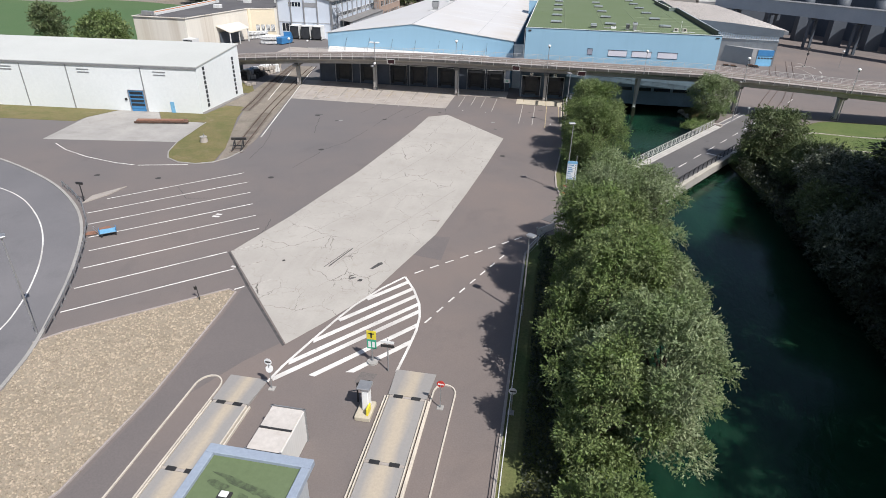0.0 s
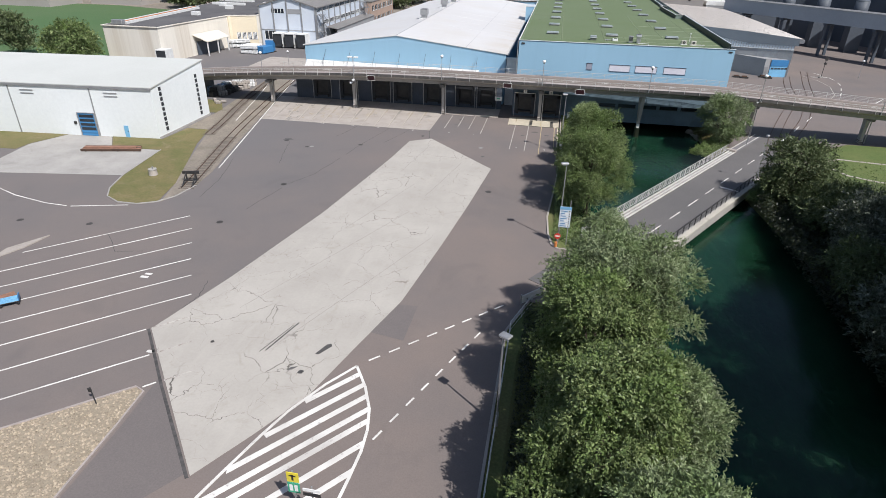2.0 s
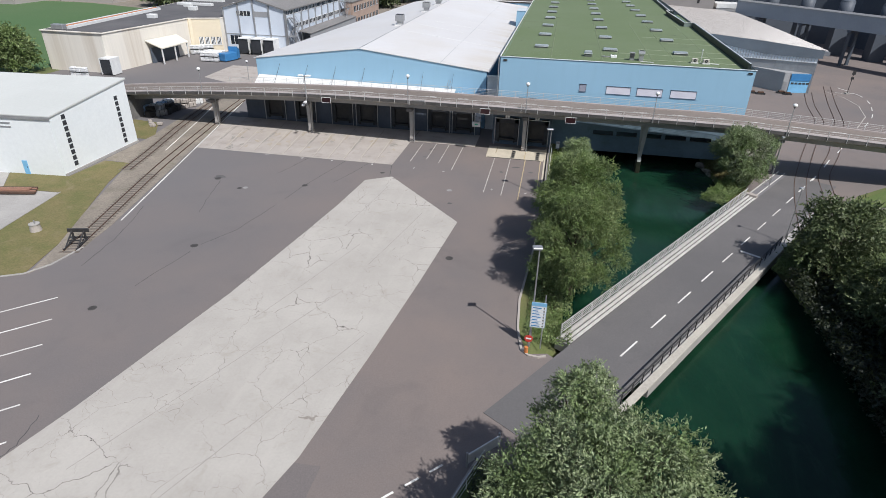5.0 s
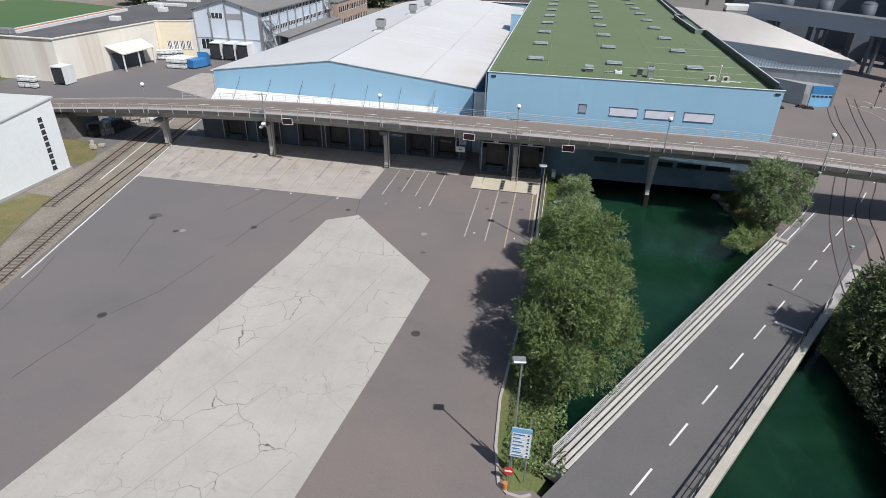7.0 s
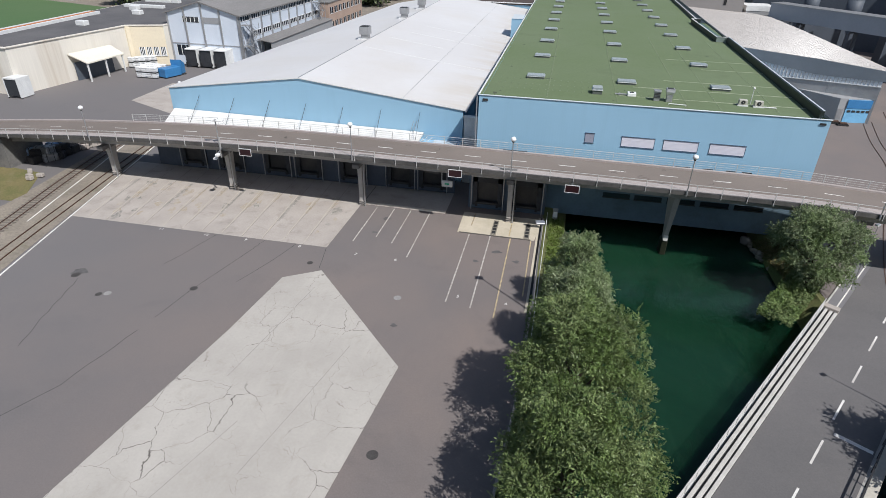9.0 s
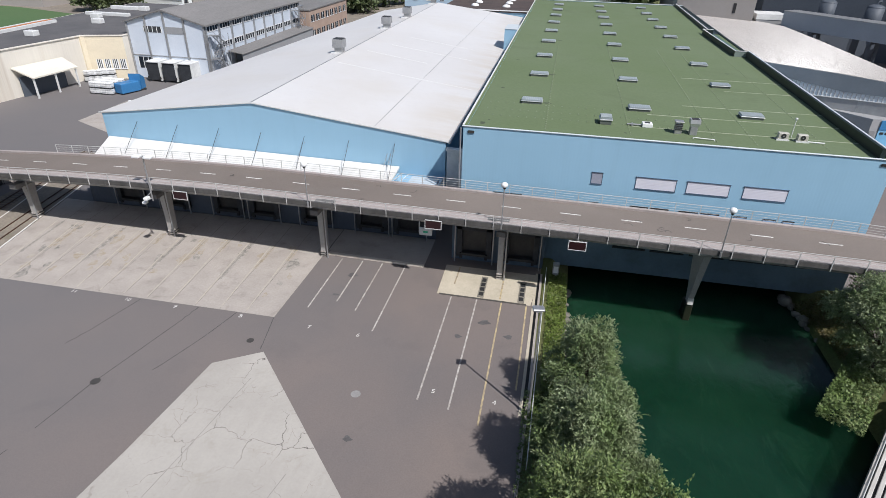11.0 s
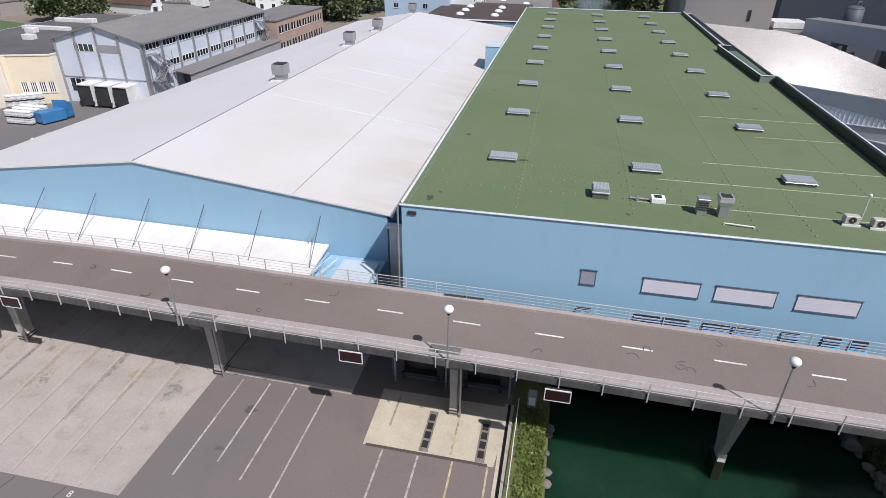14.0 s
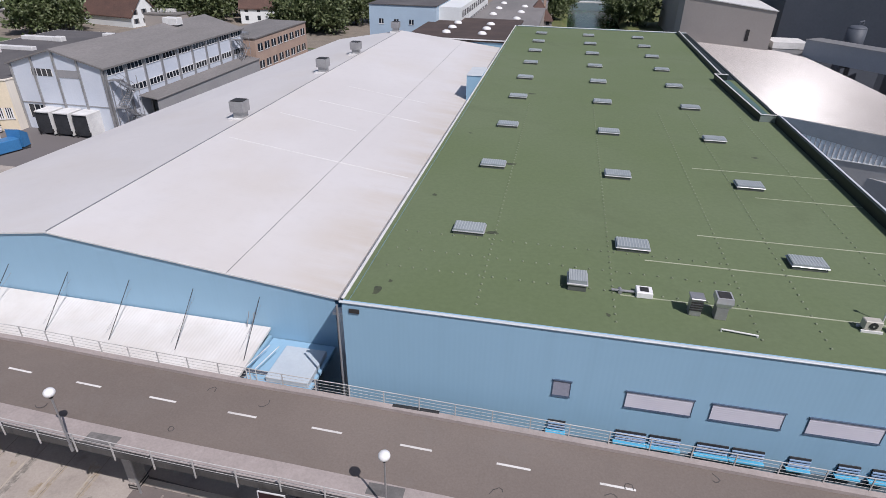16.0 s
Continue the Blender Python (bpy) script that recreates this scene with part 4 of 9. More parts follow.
WET_STONE = surface("wet_mossy_stone", (0.014, 0.018, 0.01), (0.022, 0.024, 0.013), 0.5, 1.0, 5.0, 0.2, 0.3)
FASCIA = surface("stained_fascia", (0.1, 0.094, 0.088), (0.058, 0.055, 0.052), 0.9, 0.5, 5.0, 0.2, 0.3, stretch=(1, 1, 0.12), stain=0.75, stain_col=(0.035, 0.034, 0.034), stain_scale=1.3)
deck("deck_slab", [(117.02, 6.6), (117.5, 6.34), (118.6, 6.0), (122.4, 6.0), (123.7, 6.5), (123.7, 6.72), (117.02, 6.72)], CONCRETE)
deck("girder", [(118.8, 5.35), (119.5, 5.35), (119.5, 6.0), (118.8, 6.0)], CONCRETE)
deck("girder", [(121.3, 5.35), (122.0, 5.35), (122.0, 6.0), (121.3, 6.0)], CONCRETE)
deck("edge_beam", [(116.78, 6.56), (117.0, 6.56), (117.0, 6.97), (116.78, 6.97)], FASCIA, "stained grey concrete edge beam")
deck("walkway", [(117.001, 6.721), (118.28, 6.721), (118.28, 6.95), (117.001, 6.95)], CONCRETE_PINK, "pinkish concrete walkway")
deck("roadway", [(118.29, 6.7), (123.3, 6.7), (123.3, 6.78), (118.29, 6.78)], ASPHALT_BROWN, "brown-grey worn asphalt roadway")
deck("rear_kerb", [(123.31, 6.7), (123.7, 6.7), (123.7, 6.98), (123.31, 6.98)], CONCRETE_PINK)
for k in range(-18, 20):
    x = -2.45 + (5.2 if k < 0 else 5.34) * k
    if -92 < x < 105:
        y = 120.95 + deck_bow(x)
        part("lane_dash", shifted(Mesh().add([(x - 0.9, y + deck_bow(x - 0.9) - deck_bow(x), 6.786 + deck_rise(x - 0.9)), (x + 0.9, y + deck_bow(x + 0.9) - deck_bow(x), 6.786 + deck_rise(x + 0.9)), (x + 0.9, y + 0.14 + deck_bow(x + 0.9) - deck_bow(x), 6.786 + deck_rise(x + 0.9)), (x - 0.9, y + 0.14 + deck_bow(x - 0.9) - deck_bow(x), 6.786 + deck_rise(x - 0.9))], [(0, 1, 2, 3)])), PAINT_WHITE, via)
SKID = surface("tyre_rubber_mark", (0.05, 0.045, 0.042), (0.1, 0.09, 0.085), 0.8, 2.0, 8.0, 0.2, 0.0)
rk0 = random.Random(3)
for x, y in ((8.2, 119.5), (9.0, 120.4), (10.4, 119.4), (11.4, 118.9), (10.9, 119.7), (-12.3, 121.9), (-16.2, 119.4), (-30.9, 121.6), (-15.4, 122.4), (2.5, 118.9), (13.1, 121.9), (24, 119.6), (-25, 119.2), (17.4, 119.1)):
    pts, a = [], rk0.uniform(0, 6.28)
    px, py = x, y
    for k in range(7):
        pts.append((px, py))
        px, py = px + 0.17 * math.cos(a), py + 0.17 * math.sin(a)
        a += rk0.uniform(-0.2, 1.2)
    part("skid_mark", shifted(Mesh().strip(pts, 0.05, 6.775, 6.788)), SKID, via)
for x in (-20.2, -4.2):
    part("walkway_grate", shifted(Mesh().box(x, 117.25, 6.95, x + 1.9, 117.95, 6.962)), CONCRETE_DARK, via)
part("drain_slot", shifted(Mesh().box(-4.5, 123.32, 6.9, -1.7, 123.56, 6.99)), METAL_DARK, via, "dark drain slot in the rear kerb")
for x in (-55.4, -38.3, -20.9, -3, 14.5, 32.7, 50.5, 68, 86):
    dz, by = deck_rise(x), 120.3 + 0.5 * deck_bow(x)
    river = 2 < x < 26
    sh = Mesh()
    rows = ((-0.45, 0.42, 0.2), (0.5, 0.6, 0.22), (5.0, 1.75, 0.3), (5.36, 1.95, 0.3)) if river else ((-0.9, 0.46, 0.24), (2.0, 0.5, 0.25), (4.7 + dz, 0.62, 0.28), (4.85 + dz, 0.7, 0.3))
    for z, h, w in rows:
        sh.v += [(x - w, by - h, z), (x + w, by - h, z), (x + w, by + h, z), (x - w, by + h, z)]
    for i in range(3):
        a = 4 * i
        sh.f += [(a + j, a + (j + 1) % 4, a + 4 + (j + 1) % 4, a + 4 + j) for j in range(4)]
    sh.f += [(3, 2, 1, 0), (12, 13, 14, 15)]
    part("pier", shifted(sh), CONCRETE, via, "tapered concrete pier")
    if not river:
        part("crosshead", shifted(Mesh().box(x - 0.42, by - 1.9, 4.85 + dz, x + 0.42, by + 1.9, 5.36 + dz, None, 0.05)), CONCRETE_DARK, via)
        part("impact_band", shifted(Mesh().box(x - 0.3, by - 0.54, 0.03, x + 0.3, by + 0.54, 0.7, None, 0.04), dz=-0.45), PAINT_FADED, via, "white painted pier foot")
        for k in range(2):
            part("band_stripe", shifted(Mesh().box(x - 0.32, by - 0.56, 0.2 + 0.25 * k, x + 0.32, by + 0.56, 0.3 + 0.25 * k), dz=-0.45), METAL_DARK, via)
        part("drain_pipe", shifted(Mesh().rod((x + 0.5, by - 0.6, -0.45), (x + 0.5, by - 0.6, 5.6 + dz), 0.08)), METAL_GREY, via)
    else:
        part("water_mark", shifted(Mesh().box(x - 0.24, by - 0.62, -0.4, x + 0.24, by - 0.4, 0.25)), PAINT_WHITE, via, "white painted tip of the river pier")
        part("wet_footing", shifted(Mesh().box(x - 0.35, by - 0.5, -3.4, x + 0.35, by + 0.9, -0.45, None, 0.1)), WET_STONE, via, "dark mossy footing in the water")


# solid abutment where the ramp comes down
_ab = Mesh()
for x in (-94.0, -70.5):
    _ab.v += [(x, y + deck_bow(x), z) for y, z in ((117.3, -0.5), (123.3, -0.5), (123.3, 6.15 + deck_rise(x)), (117.3, 6.15 + deck_rise(x)))]
_ab.f += [(0, 1, 2, 3), (7, 6, 5, 4)] + [(i, (i + 1) % 4, 4 + (i + 1) % 4, 4 + i) for i in range(4)]
# Dark concrete chosen so the abutment reads as shade below the ramp.
part("abutment", shifted(_ab), CONCRETE_DARK, via, "weathered concrete abutment, dark material standing in for ramp shade")


def railing(name, xs, y, base, h, bars, post_r, material, label, drop=0.1):
    r = thing(name, (xs[0], y + deck_bow(xs[0]), base + deck_rise(xs[0])), label, "railing", "viaduct railings")
    for x in xs:
        z = deck_rise(x) - deck_rise(xs[0])
        b = deck_bow(x) - deck_bow(xs[0])
        part("post", Mesh().box(x - xs[0] - post_r, b - post_r, z - drop, x - xs[0] + post_r, b + post_r, z + h), material, r)
    for k in range(bars):
        f = (k + 1) / bars
        m, w = Mesh(), 0.028 if k == bars - 1 else 0.014
        for a in xs:
            p = (a - xs[0], deck_bow(a) - deck_bow(xs[0]), deck_rise(a) - deck_rise(xs[0]) + h * f)
            m.v += [(p[0], p[1] + w * math.cos(j * 1.2566), p[2] + w * math.sin(j * 1.2566)) for j in range(5)]
        m.f += [(5 * i + j, 5 * i + (j + 1) % 5, 5 * i + 5 + (j + 1) % 5, 5 * i + 5 + j) for i in range(len(xs) - 1) for j in range(5)]
        m.f += [(4, 3, 2, 1, 0), tuple(5 * len(xs) - 5 + j for j in range(5))]
        part("bar", m, material, r)
    return r


RAIL_PAINT = surface("weathered_rail_paint", (0.52, 0.51, 0.49), (0.4, 0.39, 0.375), 0.55, 0.8, 6.0, 0.15, 0.05)
railing("railing", [-70.8 + 2.4 * i for i in range(60)], 116.06, 7.38, 0.85, 3, 0.03, RAIL_PAINT, "white-painted steel railing with slim bars on the viaduct edge", 0.5)
railing("railing", [-54.5 + 2.15 * i for i in range(58)], 123.02, 7.36, 0.95, 4, 0.028, RAIL_PAINT, "pale steel railing with four thin bars behind the roadway")


def globe_lamp(x, y, z):
    l = thing("globe_lamp", (x, y, z), "slim steel lamp post with a white globe on the viaduct walkway", "street lamp", "globe lamps")
    part("pole", Mesh().rod((0, 0, 0), (0, 0, 3.85), 0.06, 0.045), METAL_GREY, l)
    part("base_collar", Mesh().rod((0, 0, 0), (0, 0, 0.5), 0.09), METAL_GREY, l)
    part("globe_collar", Mesh().rod((0, 0, 3.8), (0, 0, 3.97), 0.1, 0.15), METAL_DARK, l)
    part("globe", Mesh().ball((0, 0, 4.15), 0.29, 16, 10, (1, 1, 0.85)), WHITE_PLASTIC, l, "white opal globe", True)
    return l


_gl = globe_lamp(-2.9, 115.95, 6.95)
for x in (-55.6, -20.65, 14.75, 32.1, 50, 68):
    copy_thing(_gl, pose(x, 116.02 + deck_bow(x), 6.95 + deck_rise(x)))
copy_thing(_gl, pose(-66.0, 152.0, 0.02))


# ---- road bridge over the river ----
BR = pose(8.3, 71.6, 0, 0, 0, -33.1)
bridge = thing("road_bridge", (8.3, 71.6, 0), "concrete road bridge with white railing and dark railing over the river", "bridge")
bridge.matrix_world = BR
BRIDGE_ASPHALT = surface("asphalt_bridge", (0.112, 0.106, 0.105), (0.135, 0.126, 0.123), 0.8, 0.09, 9.0, 0.13, 0.25, stain=0.3, stain_col=(0.085, 0.083, 0.083))
part("bridge_slab", Mesh().box(-4.35, -2.6, -1.0, 4.1, 42, 0.03), CONCRETE, bridge)
part("roadway", Mesh().box(-3.0, -13.5, 0.025, 3.3, 54, 0.06), BRIDGE_ASPHALT, bridge, "smooth dark grey asphalt roadway")
WHITE_KERB = surface("whitewashed_kerb", (0.5, 0.48, 0.45), (0.41, 0.39, 0.36), 0.8, 0.6, 6.0, 0.12, 0.15, stain=0.45, stain_col=(0.22, 0.2, 0.18), stain_scale=0.7)
part("gutter", Mesh().box(-4.2, -2.4, 0.03, -3.02, 41.4, 0.05), METAL_DARK, bridge)
for x0, x1, top in ((-3.3, -3.03, 0.2), (-3.68, -3.42, 0.24)):
    part("kerb", Mesh().box(x0, -2.4, 0.05, x1, 41.4, top, None, 0.03), WHITE_KERB, bridge)
part("outer_beam", Mesh().box(-4.08, -2.4, 0.05, -3.84, 41.4, 0.3, None, 0.03), WHITE_KERB, bridge)
part("kerb", Mesh().box(3.58, -10, 0.03, 4.18, 30, 0.25, None, 0.03), surface("cream_parapet", (0.46, 0.43, 0.37), (0.4, 0.37, 0.32), 0.85, 0.4, 5.0, 0.14, 0.2, stain=0.4, stain_col=(0.25, 0.23, 0.2), stain_scale=0.6), bridge)
part("end_block", Mesh().box(-4.4, 41.0, 0, -3.0, 41.7, 0.5, None, 0.04), CONCRETE_PALE, bridge)
for i in range(11):
    x, y = 0.72 - 0.06 * i, 0.55 + 5.43 * i
    part("lane_dash", Mesh().box(x - 0.07, y - 1.4, 0.06, x + 0.07, y + 1.4, 0.066), PAINT_WHITE, bridge)
part("stop_line", Mesh().box(0.85, 24.7, 0.06, 3.2, 25.05, 0.066), PAINT_WHITE, bridge)
part("edge_line", Mesh().box(-3.46, 41.8, 0.062, -3.34, 54, 0.07), PAINT_WHITE, bridge)
for i in range(27):
    y = -2 + 1.6 * i
    part("post", Mesh().box(-4.3, y - 0.04, 0.0, -4.22, y + 0.04, 1.25), RAIL_PAINT, bridge)
for k in range(5):
    part("bar", Mesh().rod((-4.26, -2, 0.38 + 0.21 * k), (-4.26, 41.0, 0.38 + 0.21 * k), 0.042 if k in (0, 4) else 0.026, n=6), RAIL_PAINT, bridge)
for i in range(25):
    y = -9 + 1.6 * i
    part("post", Mesh().box(3.44, y - 0.04, 0.03, 3.52, y + 0.04, 1.15), METAL_DARK, bridge)
part("bar", Mesh().box(3.44, -9, 1.06, 3.53, 29.5, 1.16), METAL_DARK, bridge)
part("bar", Mesh().box(3.46, -9, 0.66, 3.5, 29.5, 0.7), METAL_DARK, bridge)
part("shoulder", Mesh().box(-4.2, 41.75, 0.0, -3.01, 54, 0.058), ASPHALT_ROAD, bridge)
part("shoulder_kerb", Mesh().box(-4.36, 41.75, 0.0, -4.21, 54, 0.16, None, 0.02), WHITE_KERB, bridge)
for y in (12, 28):
    part("bridge_pier", Mesh().box(-2.5, y - 0.5, -3.2, 2.5, y + 0.5, -0.9, None, 0.1), CONCRETE, bridge)


# ---- factory hall with the green roof ----
COPING = surface("coping_sheet", (0.56, 0.6, 0.62), (0.5, 0.54, 0.56), 0.5, 0.6, 5.0, 0.1, 0.05)
FRAME_BLUE = surface("frame_dark_blue", (0.07, 0.1, 0.15), (0.055, 0.08, 0.125), 0.5, 0.8, 5.0, 0.1, 0.03)

def window_unit(parent, x0, x1, z0, z1, y, fill, sill=True, depth=0.05):
    """A window on a south wall at plane y: frame, panel and sill."""
    w = part("window", Mesh().box(x0, y - 0.03, z0, x1, y - 0.01, z1), fill, parent)
    t = 0.04
    part("window_frame", Mesh().box(x0 - t, y - depth, z1, x1 + t, y - 0.0, z1 + t).box(x0 - t, y - depth, z0 - t, x1 + t, y, z0).box(x0 - t, y - depth, z0, x0, y, z1).box(x1, y - depth, z0, x1 + t, y, z1), FRAME_BLUE, w)
    if sill:
        part("window_hood", Mesh().box(x0 - 0.08, y - depth - 0.05, z1 + t, x1 + 0.08, y, z1 + t + 0.04), FRAME_BLUE, w)
        part("window_sill", Mesh().box(x0 - 0.06, y - depth - 0.04, z0 - t - 0.03, x1 + 0.06, y, z0 - t), FRAME_BLUE, w)
    return w


hall = thing("factory_hall", (-7.85, 124.4, 0), "light blue metal-clad factory hall with a green flat roof", "factory")
HO = (7.85, -124.4)


def hp(name, m, mat, parent=None, label=""):
    """A part of the hall, given in world places."""
    return part(name, shifted(m, HO[0], HO[1]), mat, hall if parent is None else parent, label)


hp("wall_south", Mesh().box(-7.85, 124.4, -0.6, 29.2, 124.7, 13.15), BLUE_WALL)
hp("wall_west", Mesh().box(-7.85, 124.71, 0.0, -7.55, 239.5, 13.15), BLUE_WALL_Y)
hp("wall_east", Mesh().box(28.9, 124.71, 0.0, 29.2, 239.5, 13.15), BLUE_WALL_Y)
hp("wall_north", Mesh().box(-7.54, 239.2, 0.0, 28.89, 239.5, 13.15), BLUE_WALL)
hp("floor_slab", Mesh().box(-7.5, 124.8, 0.1, 28.8, 239.1, 0.5), CONCRETE_DARK)
hp("roof", Mesh().box(-7.54, 124.71, 12.8, 28.89, 239.19, 13.07), GREEN_ROOF, None, "matt green membrane roof")
hp("coping_south", Mesh().box(-8.0, 124.3, 13.15, 29.3, 124.5, 13.25, None, 0.03), COPING)
hp("coping_west", Mesh().box(-8.0, 124.76, 13.15, -7.82, 239.6, 13.25, None, 0.02), METAL_PAINT)
hp("roof_upstand", Mesh().box(-7.9, 124.72, 13.15, -7.53, 239.1, 13.17), GREEN_ROOF)
hp("coping_north", Mesh().box(-7.4, 239.1, 13.15, 29.2, 239.6, 13.29, None, 0.03), COPING)
PARAPET = surface("parapet_green_black", (0.012, 0.018, 0.017), (0.018, 0.027, 0.025), 0.5, 0.3, 4.0, 0.1, 0.05)
JOG_FACE = surface("jog_end_sheet", (0.2, 0.24, 0.22), (0.16, 0.2, 0.18), 0.6, 0.5, 4.0, 0.1, 0.05)
hp("coping_wall_east", Mesh().box(28.8, 124.76, 13.15, 29.25, 239.4, 13.2), PARAPET)
hp("parapet_east", Mesh().box(28.05, 124.8, 13.08, 28.45, 170.4, 13.98), PARAPET, None, "dark upstand with pale coping")
hp("coping_east", Mesh().box(28.28, 124.8, 13.98, 28.47, 170.4, 14.02), COPING)
hp("parapet_jog", Mesh().prism([(26.4, 170.6), (28.2, 170.6), (28.2, 170.9), (26.7, 170.9), (26.0, 192.5), (27.5, 192.5), (27.5, 192.8), (25.7, 192.8)], 13.08, 13.9), PARAPET)
hp("jog_face", Mesh().box(26.42, 170.56, 13.08, 28.18, 170.595, 13.88), JOG_FACE, None, "pale sheet end of the raised parapet")
hp("coping_jog", Mesh().prism([(26.37, 170.5), (28.3, 170.5), (28.3, 170.7), (26.55, 170.7), (25.85, 192.6), (27.6, 192.6), (27.6, 192.9), (25.65, 192.9)], 13.9, 13.96), METAL_PAINT)
hp("jog_gutter", Mesh().prism([(26.75, 171), (28.4, 171), (27.9, 192.4), (26.1, 192.4)], 13.075, 13.14), surface("gutter_teal", (0.09, 0.16, 0.15), (0.07, 0.13, 0.12), 0.5, 0.4, 4.0, 0.1, 0.05))
hp("parapet_north_east", Mesh().prism([(26.7, 193.0), (27.0, 193.0), (27.4, 239.0), (27.1, 239.0)], 13.08, 13.6), PARAPET)
hp("gutter_north_east", Mesh().prism([(27.05, 193.0), (28.88, 193.0), (28.88, 239.0), (27.45, 239.0)], 13.08, 13.13), PARAPET)
hp("coping_north_east", Mesh().prism([(26.95, 193.0), (27.15, 193.0), (27.55, 239.0), (27.35, 239.0)], 13.6, 13.65), METAL_PAINT)
window_unit(hall, 4.6 + HO[0], 5.55 + HO[0], 8.65, 9.7, 0, surface("vent_grille", (0.3, 0.31, 0.37), (0.26, 0.27, 0.33)))
for a, b in ((8.65, 12.2), (13.2, 16.85), (18.1, 21.75)):
    window_unit(hall, a + HO[0], b + HO[0], 8.55, 9.62, 0, BLIND)
VENT_CYAN = surface("sill_bright_blue", (0.1, 0.42, 0.62), (0.09, 0.37, 0.56), 0.45, 0.6, 5.0, 0.08, 0.03)
for a, b in ((4.6, 5.6), (8.5, 10.2), (10.4, 12.1), (13.0, 14.7), (14.9, 16.6), (17.9, 19.0), (20.4, 21.5), (22.1, 23.1)):
    lw = hp("low_vent", Mesh().box(a, 124.32, 6.02, b, 124.39, 6.72), METAL_DARK)
    for k in range(3):
        hp("louvre", Mesh().box(a, 124.24, 6.1 + 0.2 * k, b, 124.36, 6.17 + 0.2 * k), SIGN_BLUE, lw)
    hp("vent_sill", Mesh().box(a - 0.1, 124.0, 5.93, b + 0.05, 124.38, 6.01), VENT_CYAN, lw, "bright blue sill")
# Dark sheet over the same wall; viaduct shade is put into its colour.
hp("lower_wall_shade", Mesh().box(-7.86, 124.345, -0.6, 29.2, 124.395, 5.7), surface("lower_wall_blue_shaded", (0.15, 0.215, 0.265), (0.12, 0.17, 0.21), 0.7, 0.4, 4.0, 0.1, 0.1, stain=0.4, stain_col=(0.07, 0.09, 0.1), stain_scale=0.5), None, "stained lower blue wall above the river, darkened for viaduct shade")
for a in (7.6, 11.2, 14.9, 18.6, 22.3):
    hp("lower_window", Mesh().box(a, 124.28, 2.2, a + 3.1, 124.38, 2.75), GLASS, None, "dim window band under the viaduct")
    hp("lower_sill", Mesh().box(a - 0.05, 124.2, 2.1, a + 3.15, 124.38, 2.19), METAL_DARK)
hp("wall_badge", Mesh().box(-7.4, 124.3, 12.55, -6.8, 124.38, 12.8), METAL_DARK)
hp("wall_badge", Mesh().box(28.2, 124.3, 12.6, 28.8, 124.38, 12.82), METAL_DARK)
hp("downpipe", Mesh().rod((-8.05, 124.15, 6), (-8.05, 124.15, 13.1), 0.07), METAL_GREY)
# roof seams and fixings
PALE_SEAM = surface("pale_seam", (0.4, 0.42, 0.31), (0.3, 0.33, 0.22), 0.8, 0.5, 5.0, 0.2)
for y, x0, x1 in ((128.9, 8.0, 28.2), (133.6, 9.9, 28.2), (138.2, 14, 28.2), (146.5, 20, 28.2), (152.5, 16, 28.2)):
    hp("roof_seam", Mesh().box(x0, y - 0.05, 13.07, x1, y + 0.05, 13.095), PALE_SEAM)
studs = Mesh()
for x in (-0.25, 7.6, 15.2, 18.6, 24.6):
    y = 126.0
    while y < 172:
        studs.ball((x, y, 13.08), 0.09, 6, 4, (1, 1, 0.9))
        y += 0.75
for y in (129.2, 131.6, 134.2):
    for i in range(26):
        x = -6.5 + 0.85 * i
        studs.ball((x, y, 13.08), 0.09, 6, 4, (1, 1, 0.9))
tagged(hp("roof_fixing", studs, surface("fixing_green", (0.2, 0.235, 0.15), (0.15, 0.18, 0.11), 0.6)), "", "", "", "stuff")
ROOF_STAIN = surface("roof_water_stain", (0.05, 0.058, 0.038), (0.075, 0.09, 0.05), 0.8, 1.5, 5.0, 0.3, 0.0)
for x, y, a, b in ((-6.3, 126.2, 0.22, 0.6), (-5.8, 127.4, 0.12, 0.2), (-0.45, 135.3, 0.45, 0.3), (-0.4, 149.6, 0.5, 0.35), (-5.9, 141.0, 0.18, 0.3), (-0.3, 176.9, 0.5, 0.4), (7.2, 126.6, 0.12, 0.2), (-5.6, 158.0, 0.2, 0.2), (22.6, 157.0, 0.3, 0.2)):
    ring = [2 * math.pi * i / 16 for i in range(16)]
    hp("water_stain", Mesh().prism([(x + a * (1 + 0.3 * math.sin(3 * c + y)) * math.cos(c), y + b * (1 + 0.3 * math.cos(2 * c + x)) * math.sin(c)) for c in ring], 13.06, 13.0745), ROOF_STAIN)
solid("stair_penthouse", Mesh().box(-10.3, 184.5, 9.5, -8.05, 190.5, 13.3), BLUE_WALL_Y, "light blue rooftop penthouse between the two roofs", "penthouse")
solid("penthouse_cover", Mesh().box(-10.35, 184.4, 13.3, -8.03, 190.6, 13.38, None, 0.03), COPING, "pale sheet cover of the rooftop penthouse", "roof cover")


CURB_LIGHT = surface("pane_rib", (0.44, 0.47, 0.47), (0.38, 0.41, 0.41), 0.5)
CURB = surface("skylight_curb", (0.12, 0.13, 0.12), (0.09, 0.1, 0.09), 0.6)


